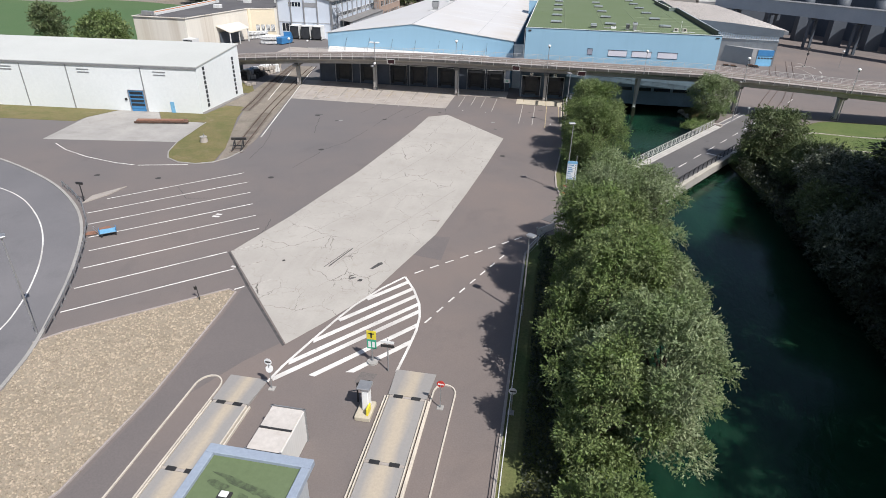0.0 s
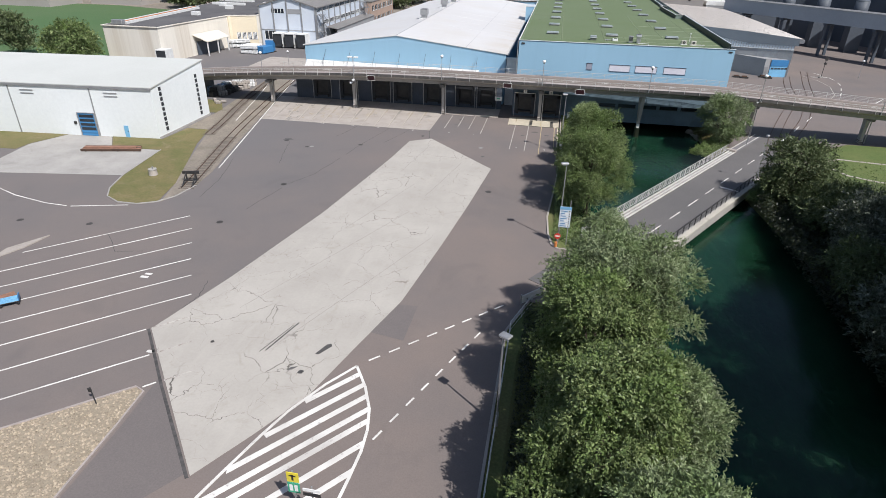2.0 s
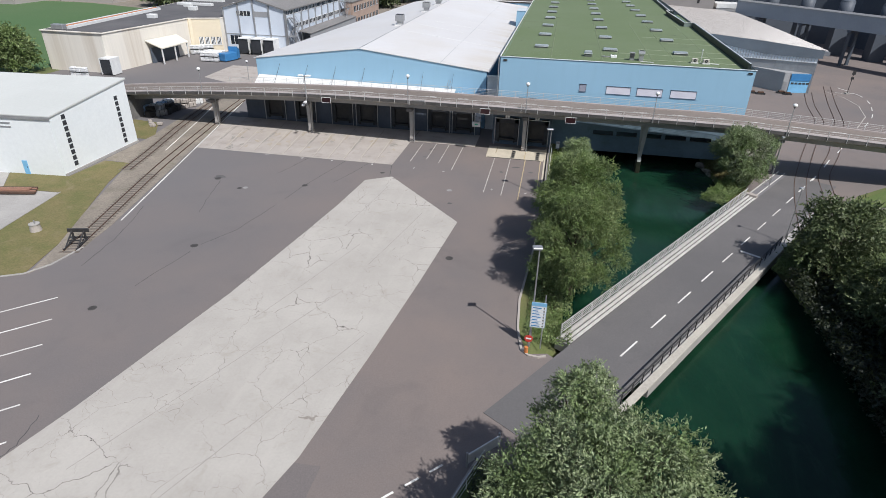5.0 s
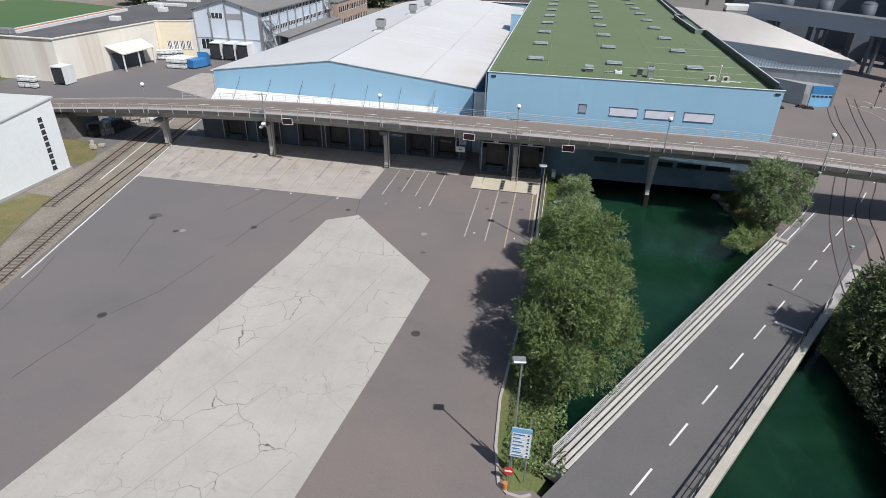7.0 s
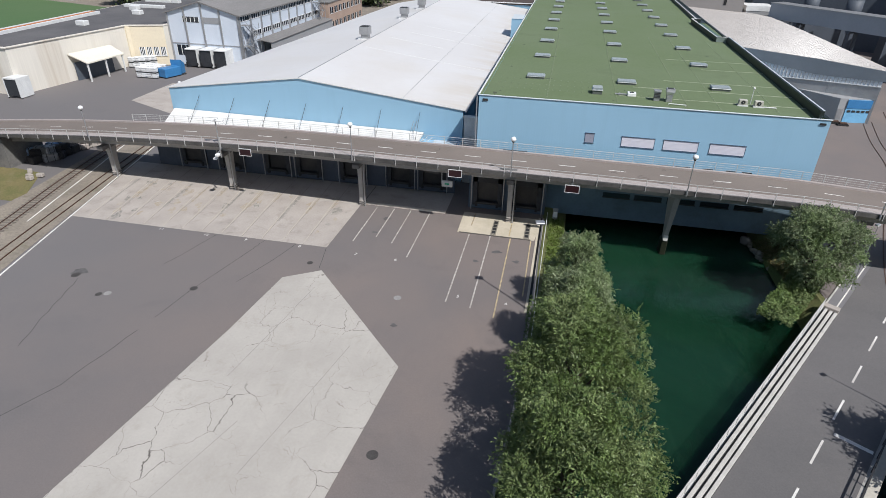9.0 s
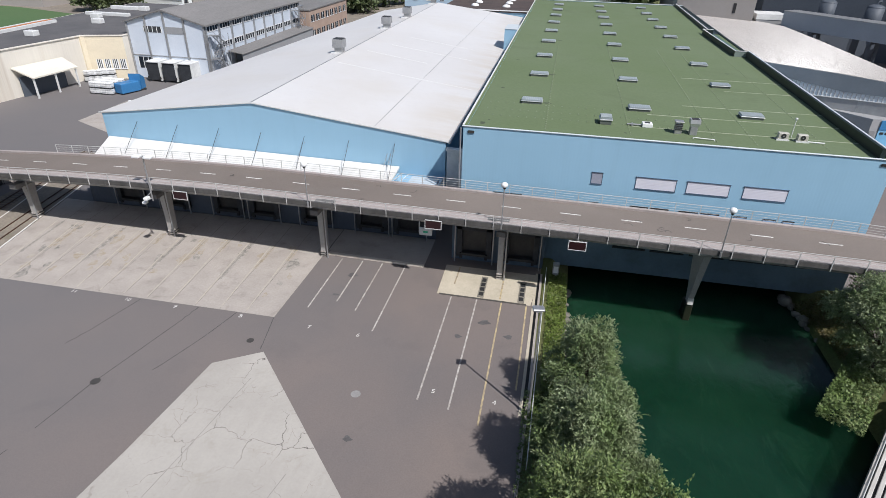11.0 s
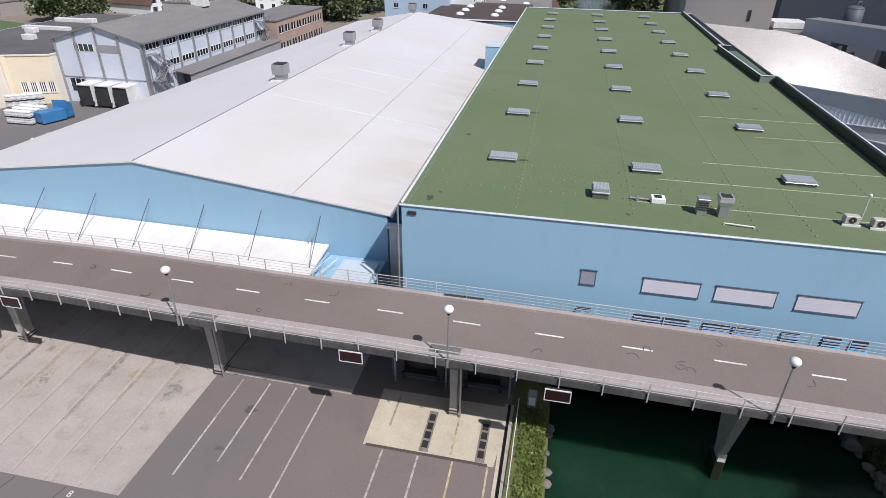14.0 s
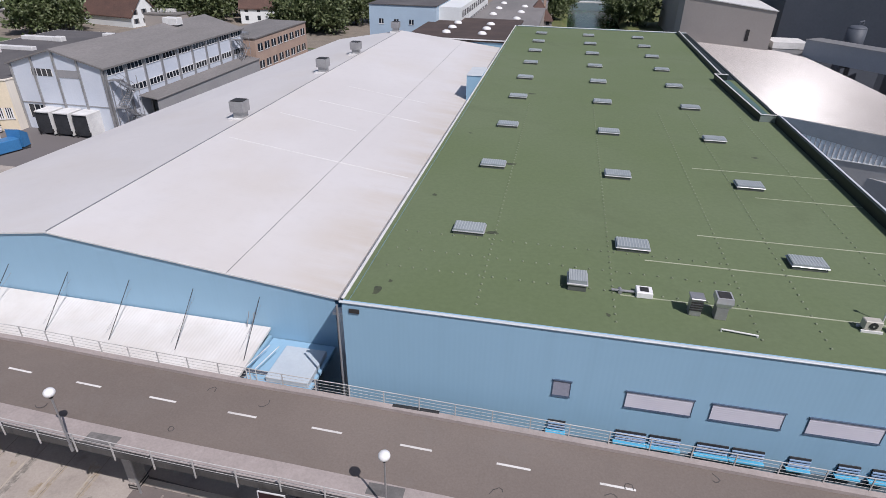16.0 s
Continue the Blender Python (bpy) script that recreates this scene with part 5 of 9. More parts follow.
def skylight(x, y, z, w, d, h):
    s = thing("skylight", (x, y, z), "aluminium skylight with ribbed translucent panes on the green roof", "skylight", "roof skylights")
    part("curb", Mesh().box(-w / 2, -d / 2, 0, w / 2, d / 2, h * 0.55, None, 0.02), CURB, s)
    part("frame", Mesh().box(-w / 2 - 0.08, -d / 2 - 0.08, h * 0.55, w / 2 + 0.08, d / 2 + 0.08, h * 0.7, None, 0.02), STEEL_BRIGHT, s)
    part("pane", Mesh().prism([(-w / 2, -d / 2), (w / 2, -d / 2), (w / 2, d / 2), (-w / 2, d / 2)], h * 0.7, h), surface("translucent_pane", (0.3, 0.335, 0.35), (0.25, 0.285, 0.3), 0.3, 1.0, 5.0, 0.05, 0.02) if "translucent_pane" not in bpy.data.materials else bpy.data.materials["translucent_pane"], s)
    for i in range(11):
        x0 = -w / 2 + (i + 0.5) * w / 11
        part("rib", Mesh().box(x0 - 0.025, -d / 2, h, x0 + 0.025, d / 2, h + 0.02), CURB_LIGHT, s)
    return s


_sk = None
for y in (135.2, 148.7, 161.5, 174.3, 185.9, 197.2, 208.3, 218.7, 229.2):
    for x in (-2.1 + 0.006 * (y - 135), 9.2 - 0.011 * (y - 135), 20.3 - 0.024 * (y - 135)):
        if _sk is None:
            _sk = skylight(x, y, 13.07, 2.15, 1.35, 0.42)
        else:
            copy_thing(_sk, pose(x, y, 13.07))
tagged(skylight(5.45, 129.4, 13.07, 1.1, 1.3, 0.75), "small square skylight with ribbed pane beside the roof edge")


def roof_vent(x, y, h, flared):
    v = thing("roof_vent", (x, y, 13.07), "galvanised box vent standing on the green roof", "roof vent", "roof vents")
    part("duct", Mesh().box(-0.32, -0.32, 0, 0.32, 0.32, h, None, 0.02), METAL_GREY, v)
    if flared:
        part("hood", Mesh().prism([(-0.32, -0.32), (0.32, -0.32), (0.32, 0.32), (-0.32, 0.32)], h, h + 0.02), METAL_GREY, v)
        m = Mesh()
        for z, w in ((h + 0.02, 0.34), (h + 0.34, 0.47), (h + 0.66, 0.43)):
            m.v += [(-w, -w, z), (w, -w, z), (w, w, z), (-w, w, z)]
        for i in range(2):
            m.f += [(4 * i + j, 4 * i + (j + 1) % 4, 4 * i + 4 + (j + 1) % 4, 4 * i + 4 + j) for j in range(4)]
        m.f += [(3, 2, 1, 0), (8, 9, 10, 11)]
        part("cowl", m, STEEL_BRIGHT, v)
        part("grille", Mesh().box(-0.33, -0.33, h + 0.66, 0.33, 0.33, h + 0.69), METAL_DARK, v)
    else:
        part("cap", Mesh().box(-0.4, -0.4, h, 0.4, 0.4, h + 0.12, None, 0.03), METAL_GREY, v)
        for k in range(4):
            part("louvre", Mesh().box(-0.34, -0.36, h - 0.2 - 0.16 * k, 0.34, -0.32, h - 0.12 - 0.16 * k), METAL_DARK, v)
    return v


roof_vent(12.0, 127.9, 1.05, False)
roof_vent(13.35, 127.8, 0.8, True)


def air_unit(x, y):
    a = thing("air_unit", (x, y, 13.07), "white rooftop air conditioning unit on a low frame", "air conditioner", "roof air units")
    part("stand", Mesh().box(-0.55, -0.32, 0, 0.55, -0.22, 0.14).box(-0.55, 0.22, 0, 0.55, 0.32, 0.14), METAL_PAINT, a)
    part("casing", Mesh().box(-0.45, -0.25, 0.14, 0.45, 0.25, 0.7, None, 0.04), surface("casing_beige", (0.5, 0.48, 0.42), (0.42, 0.4, 0.35), 0.5, 0.6, 4.0, 0.08) if "casing_beige" not in bpy.data.materials else bpy.data.materials["casing_beige"], a)
    part("fan_grille", Mesh().rod((0, -0.25, 0.43), (0, -0.28, 0.43), 0.22, n=18), METAL_DARK, a)
    part("fan_hub", Mesh().rod((0, -0.28, 0.43), (0, -0.3, 0.43), 0.06, n=10), METAL_GREY, a)
    return a


air_unit(21.3, 128.3)
air_unit(22.9, 128.1)
_f = thing("roof_fan", (9.0, 129.2, 13.07), "low square roof fan with a pipe on the green roof", "roof fan")
part("housing", Mesh().box(-0.1, -0.42, 0, 0.85, 0.42, 0.4, None, 0.04), WHITE_PLASTIC, _f)
part("fan_opening", Mesh().box(0.12, -0.25, 0.4, 0.62, 0.25, 0.42), METAL_DARK, _f)
part("pipe", Mesh().rod((-1.5, 0, 0.14), (-0.1, 0, 0.14), 0.08).rod((-1.0, -0.2, 0.12), (-1.0, 0.25, 0.12), 0.12), METAL_GREY, _f)
_f = thing("roof_mast", (22.4, 129.3, 13.07), "thin roof mast with a small globe", "mast")
part("pole", Mesh().rod((0, 0, 0), (0, 0, 1.7), 0.04), METAL_PAINT, _f)
part("sensor", Mesh().ball((0, 0, 1.75), 0.13, 10, 6), METAL_PAINT, _f)
solid("roof_pipe", Mesh().rod((13.2, 126.4, 13.2), (15.0, 126.2, 13.2), 0.05).rod((13.2, 126.4, 13.07), (13.2, 126.4, 13.22), 0.05).rod((15, 126.2, 13.07), (15, 126.2, 13.22), 0.05), METAL_PAINT, "thin pale pipe run on the green roof", "pipe")
solid("roof_pipe", Mesh().rod((23.4, 128.0, 13.14), (24.8, 127.9, 13.14), 0.07), METAL_PAINT, "short pale pipe lying beside the roof air units", "pipe")

# ---- white-roofed hall ----
wh = thing("storage_hall", (-54.4, 129.6, 0), "storage hall with a white gabled metal roof and blue gable", "warehouse")


def wp(name, m, mat, parent=None, label=""):
    return part(name, shifted(m, 54.4, -129.6), mat, wh if parent is None else parent, label)


WX0, WX1, WXR, WY0, WY1, WZE, WZR = -51.7, -10.5, -32.4, 129.6, 230.0, 9.75, 12.3
_gable = Mesh()
for y in (WY0, WY0 + 0.3):
    _gable.v += [(WX0, y, 0), (WX1, y, 0), (WX1, y, WZE - 0.15), (WXR, y, WZR - 0.15), (WX0, y, WZE - 0.15)]
_gable.f += [(0, 1, 2, 3, 4), (9, 8, 7, 6, 5)] + [(i, (i + 1) % 5, 5 + (i + 1) % 5, 5 + i) for i in range(5)]
wp("gable_wall", _gable, BLUE_WALL, None, "light blue ribbed gable wall")
wp("wall_west", Mesh().prism([(WX0, WY0 + 0.31), (WX0 + 0.3, WY0 + 0.31), (WX0 + 5.3, WY1), (WX0 + 5.0, WY1)], 0, WZE - 0.16), BLUE_WALL_Y)
wp("wall_east", Mesh().box(WX1 - 0.3, WY0 + 0.31, 0, WX1, WY1, WZE - 0.16), BLUE_WALL_Y)
wp("wall_north", Mesh().box(WX0 + 5.0, WY1 + 0.01, 0, WX1, WY1 + 0.3, WZE - 0.16), BLUE_WALL)
for a, b, za, zb, nm in ((WX0 - 0.3, WXR, WZE - 0.03, WZR, "roof_slope_west"), (WXR, WX1 + 0.25, WZR, WZE - 0.03, "roof_slope_east")):
    back = a + (5.0 if b == WXR else 0.0)
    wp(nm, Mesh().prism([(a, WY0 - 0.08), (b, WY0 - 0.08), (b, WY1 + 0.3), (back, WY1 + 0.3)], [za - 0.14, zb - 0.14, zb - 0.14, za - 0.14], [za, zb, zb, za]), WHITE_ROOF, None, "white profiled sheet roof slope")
wp("ridge_cap", Mesh().box(WXR - 0.07, WY0 - 0.08, WZR - 0.03, WXR + 0.07, WY1 + 0.3, WZR + 0.03, None, 0.01), METAL_GREY)
for s, (a, b) in ((1, (WXR, WX1 + 0.3)), (-1, (WX0 - 0.35, WXR))):
    za, zb = (WZR, WZE) if s > 0 else (WZE, WZR)
    wp("verge_trim", Mesh().prism([(a, WY0 - 0.16), (b, WY0 - 0.16), (b, WY0 - 0.09), (a, WY0 - 0.09)], [za - 0.1, zb - 0.1, zb - 0.1, za - 0.1], [za + 0.02, zb + 0.02, zb + 0.02, za + 0.02]), METAL_PAINT)


def roof_z(x):
    return WZR - (WZR - WZE) * abs(x - WXR) / (WX1 - WXR)


STRIP_WHITE = surface("joint_tape_white", (0.72, 0.71, 0.69), (0.66, 0.65, 0.63), 0.5, 0.3, 4.0, 0.08)
wp("roof_seam", Mesh().prism([(-18.42, WY0), (-18.37, WY0), (-18.37, WY1), (-18.42, WY1)], roof_z(-18.4) - 0.05, roof_z(-18.4) + 0.015), METAL_GREY)
for y, x0, x1 in ((153.0, -31, -11), (163.5, -30, -20), (171, -28, -14), (180, -27, -15)):
    wp("roof_strip", Mesh().prism([(x0, y), (x1, y - 1.2), (x1, y - 1.05), (x0, y + 0.15)], [roof_z(x0) - 0.05, roof_z(x1) - 0.05, roof_z(x1) - 0.05, roof_z(x0) - 0.05], [roof_z(x0) + 0.02, roof_z(x1) + 0.02, roof_z(x1) + 0.02, roof_z(x0) + 0.02]), STRIP_WHITE)
wp("gutter", Mesh().box(WX1 + 0.26, WY0, WZE - 0.3, WX1 + 0.5, WY1, WZE - 0.12), METAL_GREY)


def roof_stack(y):
    s = thing("roof_stack", (WXR - 0.9, y, roof_z(WXR - 0.9)), "square galvanised ventilation stack on the white roof", "ventilation stack", "roof stacks")
    part("flashing", Mesh().box(-1.1, -1.1, -0.25, 1.1, 1.1, 0.06), METAL_PAINT, s)
    part("shaft", Mesh().box(-0.62, -0.62, 0, 0.62, 0.62, 1.0, None, 0.03), METAL_GREY, s)
    part("cowl", Mesh().box(-0.85, -0.85, 0.75, 0.85, 0.85, 2.0, None, 0.04), METAL_GREY, s)
    part("cap", Mesh().box(-0.72, -0.72, 2.0, 0.72, 0.72, 2.08), METAL_DARK, s)
    return s


_s = roof_stack(160.0)
for y in (186.2, 202.0, 233.0 - 4):
    copy_thing(_s, pose(WXR - 0.9, y, roof_z(WXR - 0.9)))

can = thing("loading_canopy", (-55, 124.6, 0), "white corrugated canopy roof over the loading docks", "canopy")


def cp(name, m, mat, parent=None, label=""):
    return part(name, shifted(m, 55, -124.6), mat, can if parent is None else parent, label)


cp("roof_sheet", Mesh().prism([(-50.2, 124.55), (-15.6, 124.55), (-15.6, 129.5), (-51.4, 129.5)], [5.75, 5.75, 6.25, 6.7], [5.95, 5.95, 6.45, 6.9]), WHITE_SHEET)
cp("fascia", Mesh().box(-50.2, 124.4, 5.4, -15.6, 124.54, 5.98), METAL_PAINT)
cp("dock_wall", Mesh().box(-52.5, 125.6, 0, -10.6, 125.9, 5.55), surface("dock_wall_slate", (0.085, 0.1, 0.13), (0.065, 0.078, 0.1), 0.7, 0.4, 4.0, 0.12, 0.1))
cp("side_wall", Mesh().box(-15.8, 125.9, 0, -15.6, 129.5, 5.7), BLUE_WALL_Y)
for i in range(7):
    x = -16.1 - 5.18 * i
    cp("tie_rod", Mesh().rod((x + 0.2, 126.0, 6.15), (x, 129.52, 9.0), 0.026, 0.024), METAL_DARK)
    cp("stay", Mesh().rod((x - 0.5, 126.6, 6.2), (x, 129.5, 8.3), 0.01, n=5), METAL_GREY)
for x in (-16.9, -17.3):
    cp("hook", Mesh().rod((x, 129.2, 6.4), (x + 0.5, 129.0, 8.0), 0.03), METAL_GREY)
cp("lower_platform", Mesh().box(-15.5, 124.9, 5.3, -10.7, 129.5, 5.5), BLUE_WALL)
cp("step_box", Mesh().box(-13.9, 125.0, 5.5, -10.9, 128.4, 5.95, None, 0.04), surface("pale_blue_cover", (0.5, 0.56, 0.6), (0.45, 0.51, 0.56), 0.55, 0.5, 4.0, 0.08, 0.05))
for x in (-15.2, -14.5):
    cp("step_rail", Mesh().rod((x, 125.0, 5.5), (x, 125.0, 6.5), 0.03).rod((x, 125, 6.5), (x + 0.5, 127.5, 6.5), 0.03), METAL_PAINT)
solid("gap_walkway", Mesh().box(-10.3, 128.6, 9.0, -7.95, 129.2, 9.25).box(-10.3, 129.4, 0, -7.95, 129.6, 9.0), METAL_PAINT, "pale beam bridging the gap between two halls", "beam")


def loading_dock(x, y, number=""):
    d = thing("loading_dock", (x, y, 0), "dark loading dock with rubber shelter and steel guide posts", "loading dock", "loading docks")
    part("shelter", Mesh().box(-1.75, -0.5, 0.6, -1.2, 0, 4.4, None, 0.03).box(1.2, -0.5, 0.6, 1.75, 0, 4.4, None, 0.03).box(-1.75, -0.5, 3.6, 1.75, 0, 4.4, None, 0.03), SHELTER, d)
    part("door", Mesh().box(-1.2, -0.06, 1.15, 1.2, -0.01, 3.6), METAL_DARK, d)
    # Leveller set dark to lower its contrast in the shade under the deck.
    part("dock_leveller", Mesh().box(-1.2, -0.7, 0.85, 1.2, 0, 1.15, None, 0.03), METAL_DARK, d)
    for s in (-1, 1):
        part("bumper", Mesh().box(s * 1.25 - 0.14, -0.72, 0.55, s * 1.25 + 0.14, -0.5, 1.1, None, 0.02), BLACK, d)
        part("guide_post", Mesh().box(s * 1.9 - 0.05, -0.6, 0, s * 1.9 + 0.05, -0.5, 4.3), METAL_GREY, d)
    part("lintel", Mesh().box(-1.95, -0.6, 4.3, 1.95, -0.5, 4.4), METAL_PAINT, d)
    if number:
        plate = part("number_plate", Mesh().box(-0.32, -0.66, 4.45, 0.32, -0.62, 5.0), WHITE_PLASTIC, d)
        me = glyph(number, 0.6)
        me.transform(pose(0, -0.665, 4.52, 90, 0, 0))
        part("digit", me, METAL_DARK, plate)
    return d


_d = loading_dock(-13.4, 125.6)
for x in (-17.6, -24.0, -30.1, -34.5, -41.2, -46.8):
    copy_thing(_d, pose(x, 125.6, 0))
dh = thing("dock_house", (-8.2, 122.1, 0), "blue-grey dock house under the viaduct", "dock house")
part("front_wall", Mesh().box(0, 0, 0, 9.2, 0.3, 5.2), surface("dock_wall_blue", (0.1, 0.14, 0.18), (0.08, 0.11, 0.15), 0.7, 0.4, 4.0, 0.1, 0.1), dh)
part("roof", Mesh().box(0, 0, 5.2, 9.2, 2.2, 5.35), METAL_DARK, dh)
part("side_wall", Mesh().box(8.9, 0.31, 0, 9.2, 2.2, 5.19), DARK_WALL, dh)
loading_dock(-5.9, 122.1, "5")
loading_dock(-1.25, 122.1, "4")


# ---- things on and under the viaduct ----
def display_sign(x, z, y):
    s = thing("display_sign", (x, y, z), "dark red electronic display in a grey frame on the viaduct edge", "display sign", "viaduct displays")
    part("case", Mesh().box(-0.72, -0.22, 0, 0.72, 0.0, 0.85, None, 0.03), METAL_DARK, s)
    part("frame", Mesh().box(-0.75, -0.25, 0.0, 0.75, -0.19, 0.05).box(-0.75, -0.25, 0.8, 0.75, -0.19, 0.86).box(-0.75, -0.25, 0.05, -0.7, -0.19, 0.8).box(0.7, -0.25, 0.05, 0.75, -0.19, 0.8), METAL_PAINT, s)
    part("screen", Mesh().box(-0.7, -0.235, 0.05, 0.7, -0.225, 0.8), DISPLAY, s)
    part("hanger", Mesh().rod((-0.5, 0.02, 0.3), (-0.5, 0.3, 0.3), 0.03).rod((0.5, 0.02, 0.3), (0.5, 0.3, 0.3), 0.03), METAL_GREY, s)
    return s


_ds = display_sign(-8.85, 6.36, 116.0)
copy_thing(_ds, pose(-33.8, 116.75, 6.15))
display_sign(3.6, 6.05, 115.62)

fm = thing("floodlight_mast", (-37.2, 116.9, 5.5), "galvanised mast with floodlights and a camera on the viaduct edge", "floodlight mast")
part("pole", Mesh().rod((0, 0, 0), (0, 0, 4.6), 0.07), METAL_GREY, fm)
part("cross_arm", Mesh().rod((-0.7, 0, 4.4), (0.7, 0, 4.4), 0.05), METAL_GREY, fm)
for x in (-0.6, 0.6):
    part("floodlight", Mesh().box(x - 0.38, -0.35, 4.45, x + 0.38, 0.25, 4.65, None, 0.04), WHITE_PLASTIC, fm)
part("camera_arm", Mesh().rod((0, 0, 0.9), (0.2, -0.9, 0.9), 0.05).rod((0, 0, 0.3), (-0.3, -0.7, 0.2), 0.05), METAL_GREY, fm)
part("camera_housing", Mesh().box(0.0, -1.3, 0.55, 0.4, -0.7, 0.85, None, 0.05), WHITE_PLASTIC, fm)
part("camera_housing", Mesh().box(-0.5, -1.0, 0.0, -0.1, -0.5, 0.25, None, 0.05), WHITE_PLASTIC, fm)
dl = thing("dock_sign", (-10.8, 121.3, 2.75), "small green and white sign lamp hanging under the viaduct", "sign")
part("arm", Mesh().rod((-0.6, 0, 0.3), (-0.6, 0, 3.1), 0.05).rod((-0.6, 0, 0.4), (0.3, 0, 0.35), 0.05), METAL_PAINT, dl)
part("box", Mesh().box(-0.6, -0.15, 0, 0.7, 0.15, 0.75, None, 0.04), METAL_PAINT, dl)
part("plate", Mesh().box(-0.2, -0.17, 0.3, 0.3, -0.155, 0.5), GREEN_SIGN, dl)
ph = thing("pump_cabinet", (2.3, 121.0, 0), "grey steel cabinet on the bank beside the docks", "cabinet")
part("body", Mesh().box(-0.3, -0.3, 0, 0.3, 0.3, 1.4, None, 0.03), METAL_GREY, ph)
part("panel", Mesh().box(-0.22, -0.33, 0.5, 0.22, -0.305, 1.2), WHITE_PLASTIC, ph)


STEEL_WORN = surface("worn_steel_frame", (0.24, 0.22, 0.18), (0.17, 0.155, 0.13), 0.6, 1.5, 8.0, 0.2, 0.1)


def wheel_chock(x, y):
    w = thing("wheel_guide", (x, y, 0.036), "dark steel drain grating with bolts set in the pad", "drain grate", "pad gratings")
    part("frame", Mesh().box(-0.3, -1.8, 0, 0.3, 1.8, 0.03), STEEL_WORN, w)
    for k in range(4):
        part("grate_slot", Mesh().box(-0.2, -1.5 + 0.8 * k, 0.03, 0.2, -0.9 + 0.8 * k, 0.045), BLACK, w)
    return w


_wc = wheel_chock(-4.3, 117.3)
copy_thing(_wc, pose(-0.6, 117.2, 0.036))

# parked goods under the viaduct
def bale(x, y, z, a, s, mat, label):
    b = thing("scrap_bale", (x, y, z), label, "bale", "stacked bales")
    part("bale_body", Mesh().box(-0.9 * s, -0.6 * s, 0, 0.9 * s, 0.6 * s, 1.0 * s, pose(0, 0, 0, 0, 0, a), 0.12), mat, b)
    for k in (-0.4, 0.4):
        part("strap", Mesh().box(k * s - 0.03, -0.62 * s, -0.0, k * s + 0.03, 0.62 * s, 1.02 * s, pose(0, 0, 0, 0, 0, a)), METAL_DARK, b)
    return b


random.seed(5)
for i in range(26):
    f = i / 25
    x, y = -69.3 + 2.4 * f + random.uniform(-1.5, 1.5), 121.4 + 10.6 * f + random.uniform(-0.5, 0.5)
    if f < 0.5:
        mat, label = random.choice([METAL_DARK, METAL_GREY, METAL_DARK, SIGN_BLUE]), "strapped bale of dark metal scrap beneath the viaduct"
    else:
        mat, label = random.choice([WHITE_PLASTIC, METAL_PAINT, CONCRETE_PALE]), "strapped bale of pale plastic stacked beyond the sidings"
    bale(x, y, 0.02, random.uniform(0, 90), random.uniform(0.8, 1.15), mat, label)
    if i % 3 != 2:
        bale(x + random.uniform(-0.4, 0.4), y + 0.3, 1.0, random.uniform(0, 90), random.uniform(0.7, 1.0), mat, label)


# ---- white shed by the sidings ----
sh = thing("storage_shed", (-62.3, 93.6, 0), "white metal storage shed with blue roller door", "shed")


def sp(name, m, mat, parent=None, label=""):
    m.v = [(x, y + 0.08 * (x + 62.24), z) for x, y, z in m.v]
    return part(name, shifted(m, 62.24, -94.45), mat, sh if parent is None else parent, label)


SX0 = -132.0
sp("wall_south", Mesh().prism([(SX0, 94.45), (-62.24, 94.45), (-62.24, 94.75), (SX0, 94.75)], 0, 7.95), WHITE_WALL)
sp("wall_east", Mesh().prism([(-62.54, 94.76), (-62.24, 94.76), (-62.24, 109.4), (-62.54, 109.4)], 0, [8.0, 8.0, 9.65, 9.65]), WHITE_WALL)
sp("wall_north", Mesh().prism([(SX0, 109.1), (-62.55, 109.1), (-62.55, 109.4), (SX0, 109.4)], 0, 9.4), WHITE_WALL)
sp("wall_west", Mesh().prism([(SX0, 94.76), (SX0 + 0.3, 94.76), (SX0 + 0.3, 109.09), (SX0, 109.09)], 0, [8.0, 8.0, 9.4, 9.4]), WHITE_WALL)
sp("roof", Mesh().prism([(SX0 - 0.3, 94.37), (-62.1, 94.37), (-62.1, 109.7), (SX0 - 0.3, 109.7)], [8.0, 8.0, 9.66, 9.66], [8.18, 8.18, 9.86, 9.86]), surface("shed_roof_white", (0.54, 0.545, 0.515), (0.5, 0.505, 0.475), 0.6, 0.08, 3.0, 0.05, 0.1), None, "off-white sheet roof")
sp("eaves_gutter", Mesh().box(SX0, 94.26, 7.72, -62.1, 94.36, 8.08), METAL_GREY)
sp("plinth", Mesh().box(-62.23, 94.4, 0, -62.1, 109.5, 0.35), CONCRETE)
for y in (96.7, 106.9):
    for k in range(9):
        w = sp("window", Mesh().box(-62.235, y - 0.32, 0.88 + 0.8 * k, -62.215, y + 0.32, 1.42 + 0.8 * k), SHELTER)
        sp("window_frame", Mesh().box(-62.235, y - 0.36, 0.83 + 0.8 * k, -62.2, y + 0.36, 0.88 + 0.8 * k), METAL_DARK, w)
for x in (-72.4, -86.1, -94.8, -108, -120):
    sp("panel_joint", Mesh().box(x - 0.09, 94.38, 0.1, x + 0.09, 94.44, 7.7), METAL_GREY)
for x in (-69.0, -83.0, -97.5, -111):
    v = sp("vent", Mesh().box(x - 1.1, 94.36, 6.5, x + 1.1, 94.44, 6.62).box(x - 1.1, 94.36, 7.0, x + 1.1, 94.44, 7.12), METAL_GREY)
door = sp("roller_door", Mesh().box(-75.3, 94.3, 0.05, -72.6, 94.44, 3.7), ROLLER, None, "blue roller door with glazed slats")
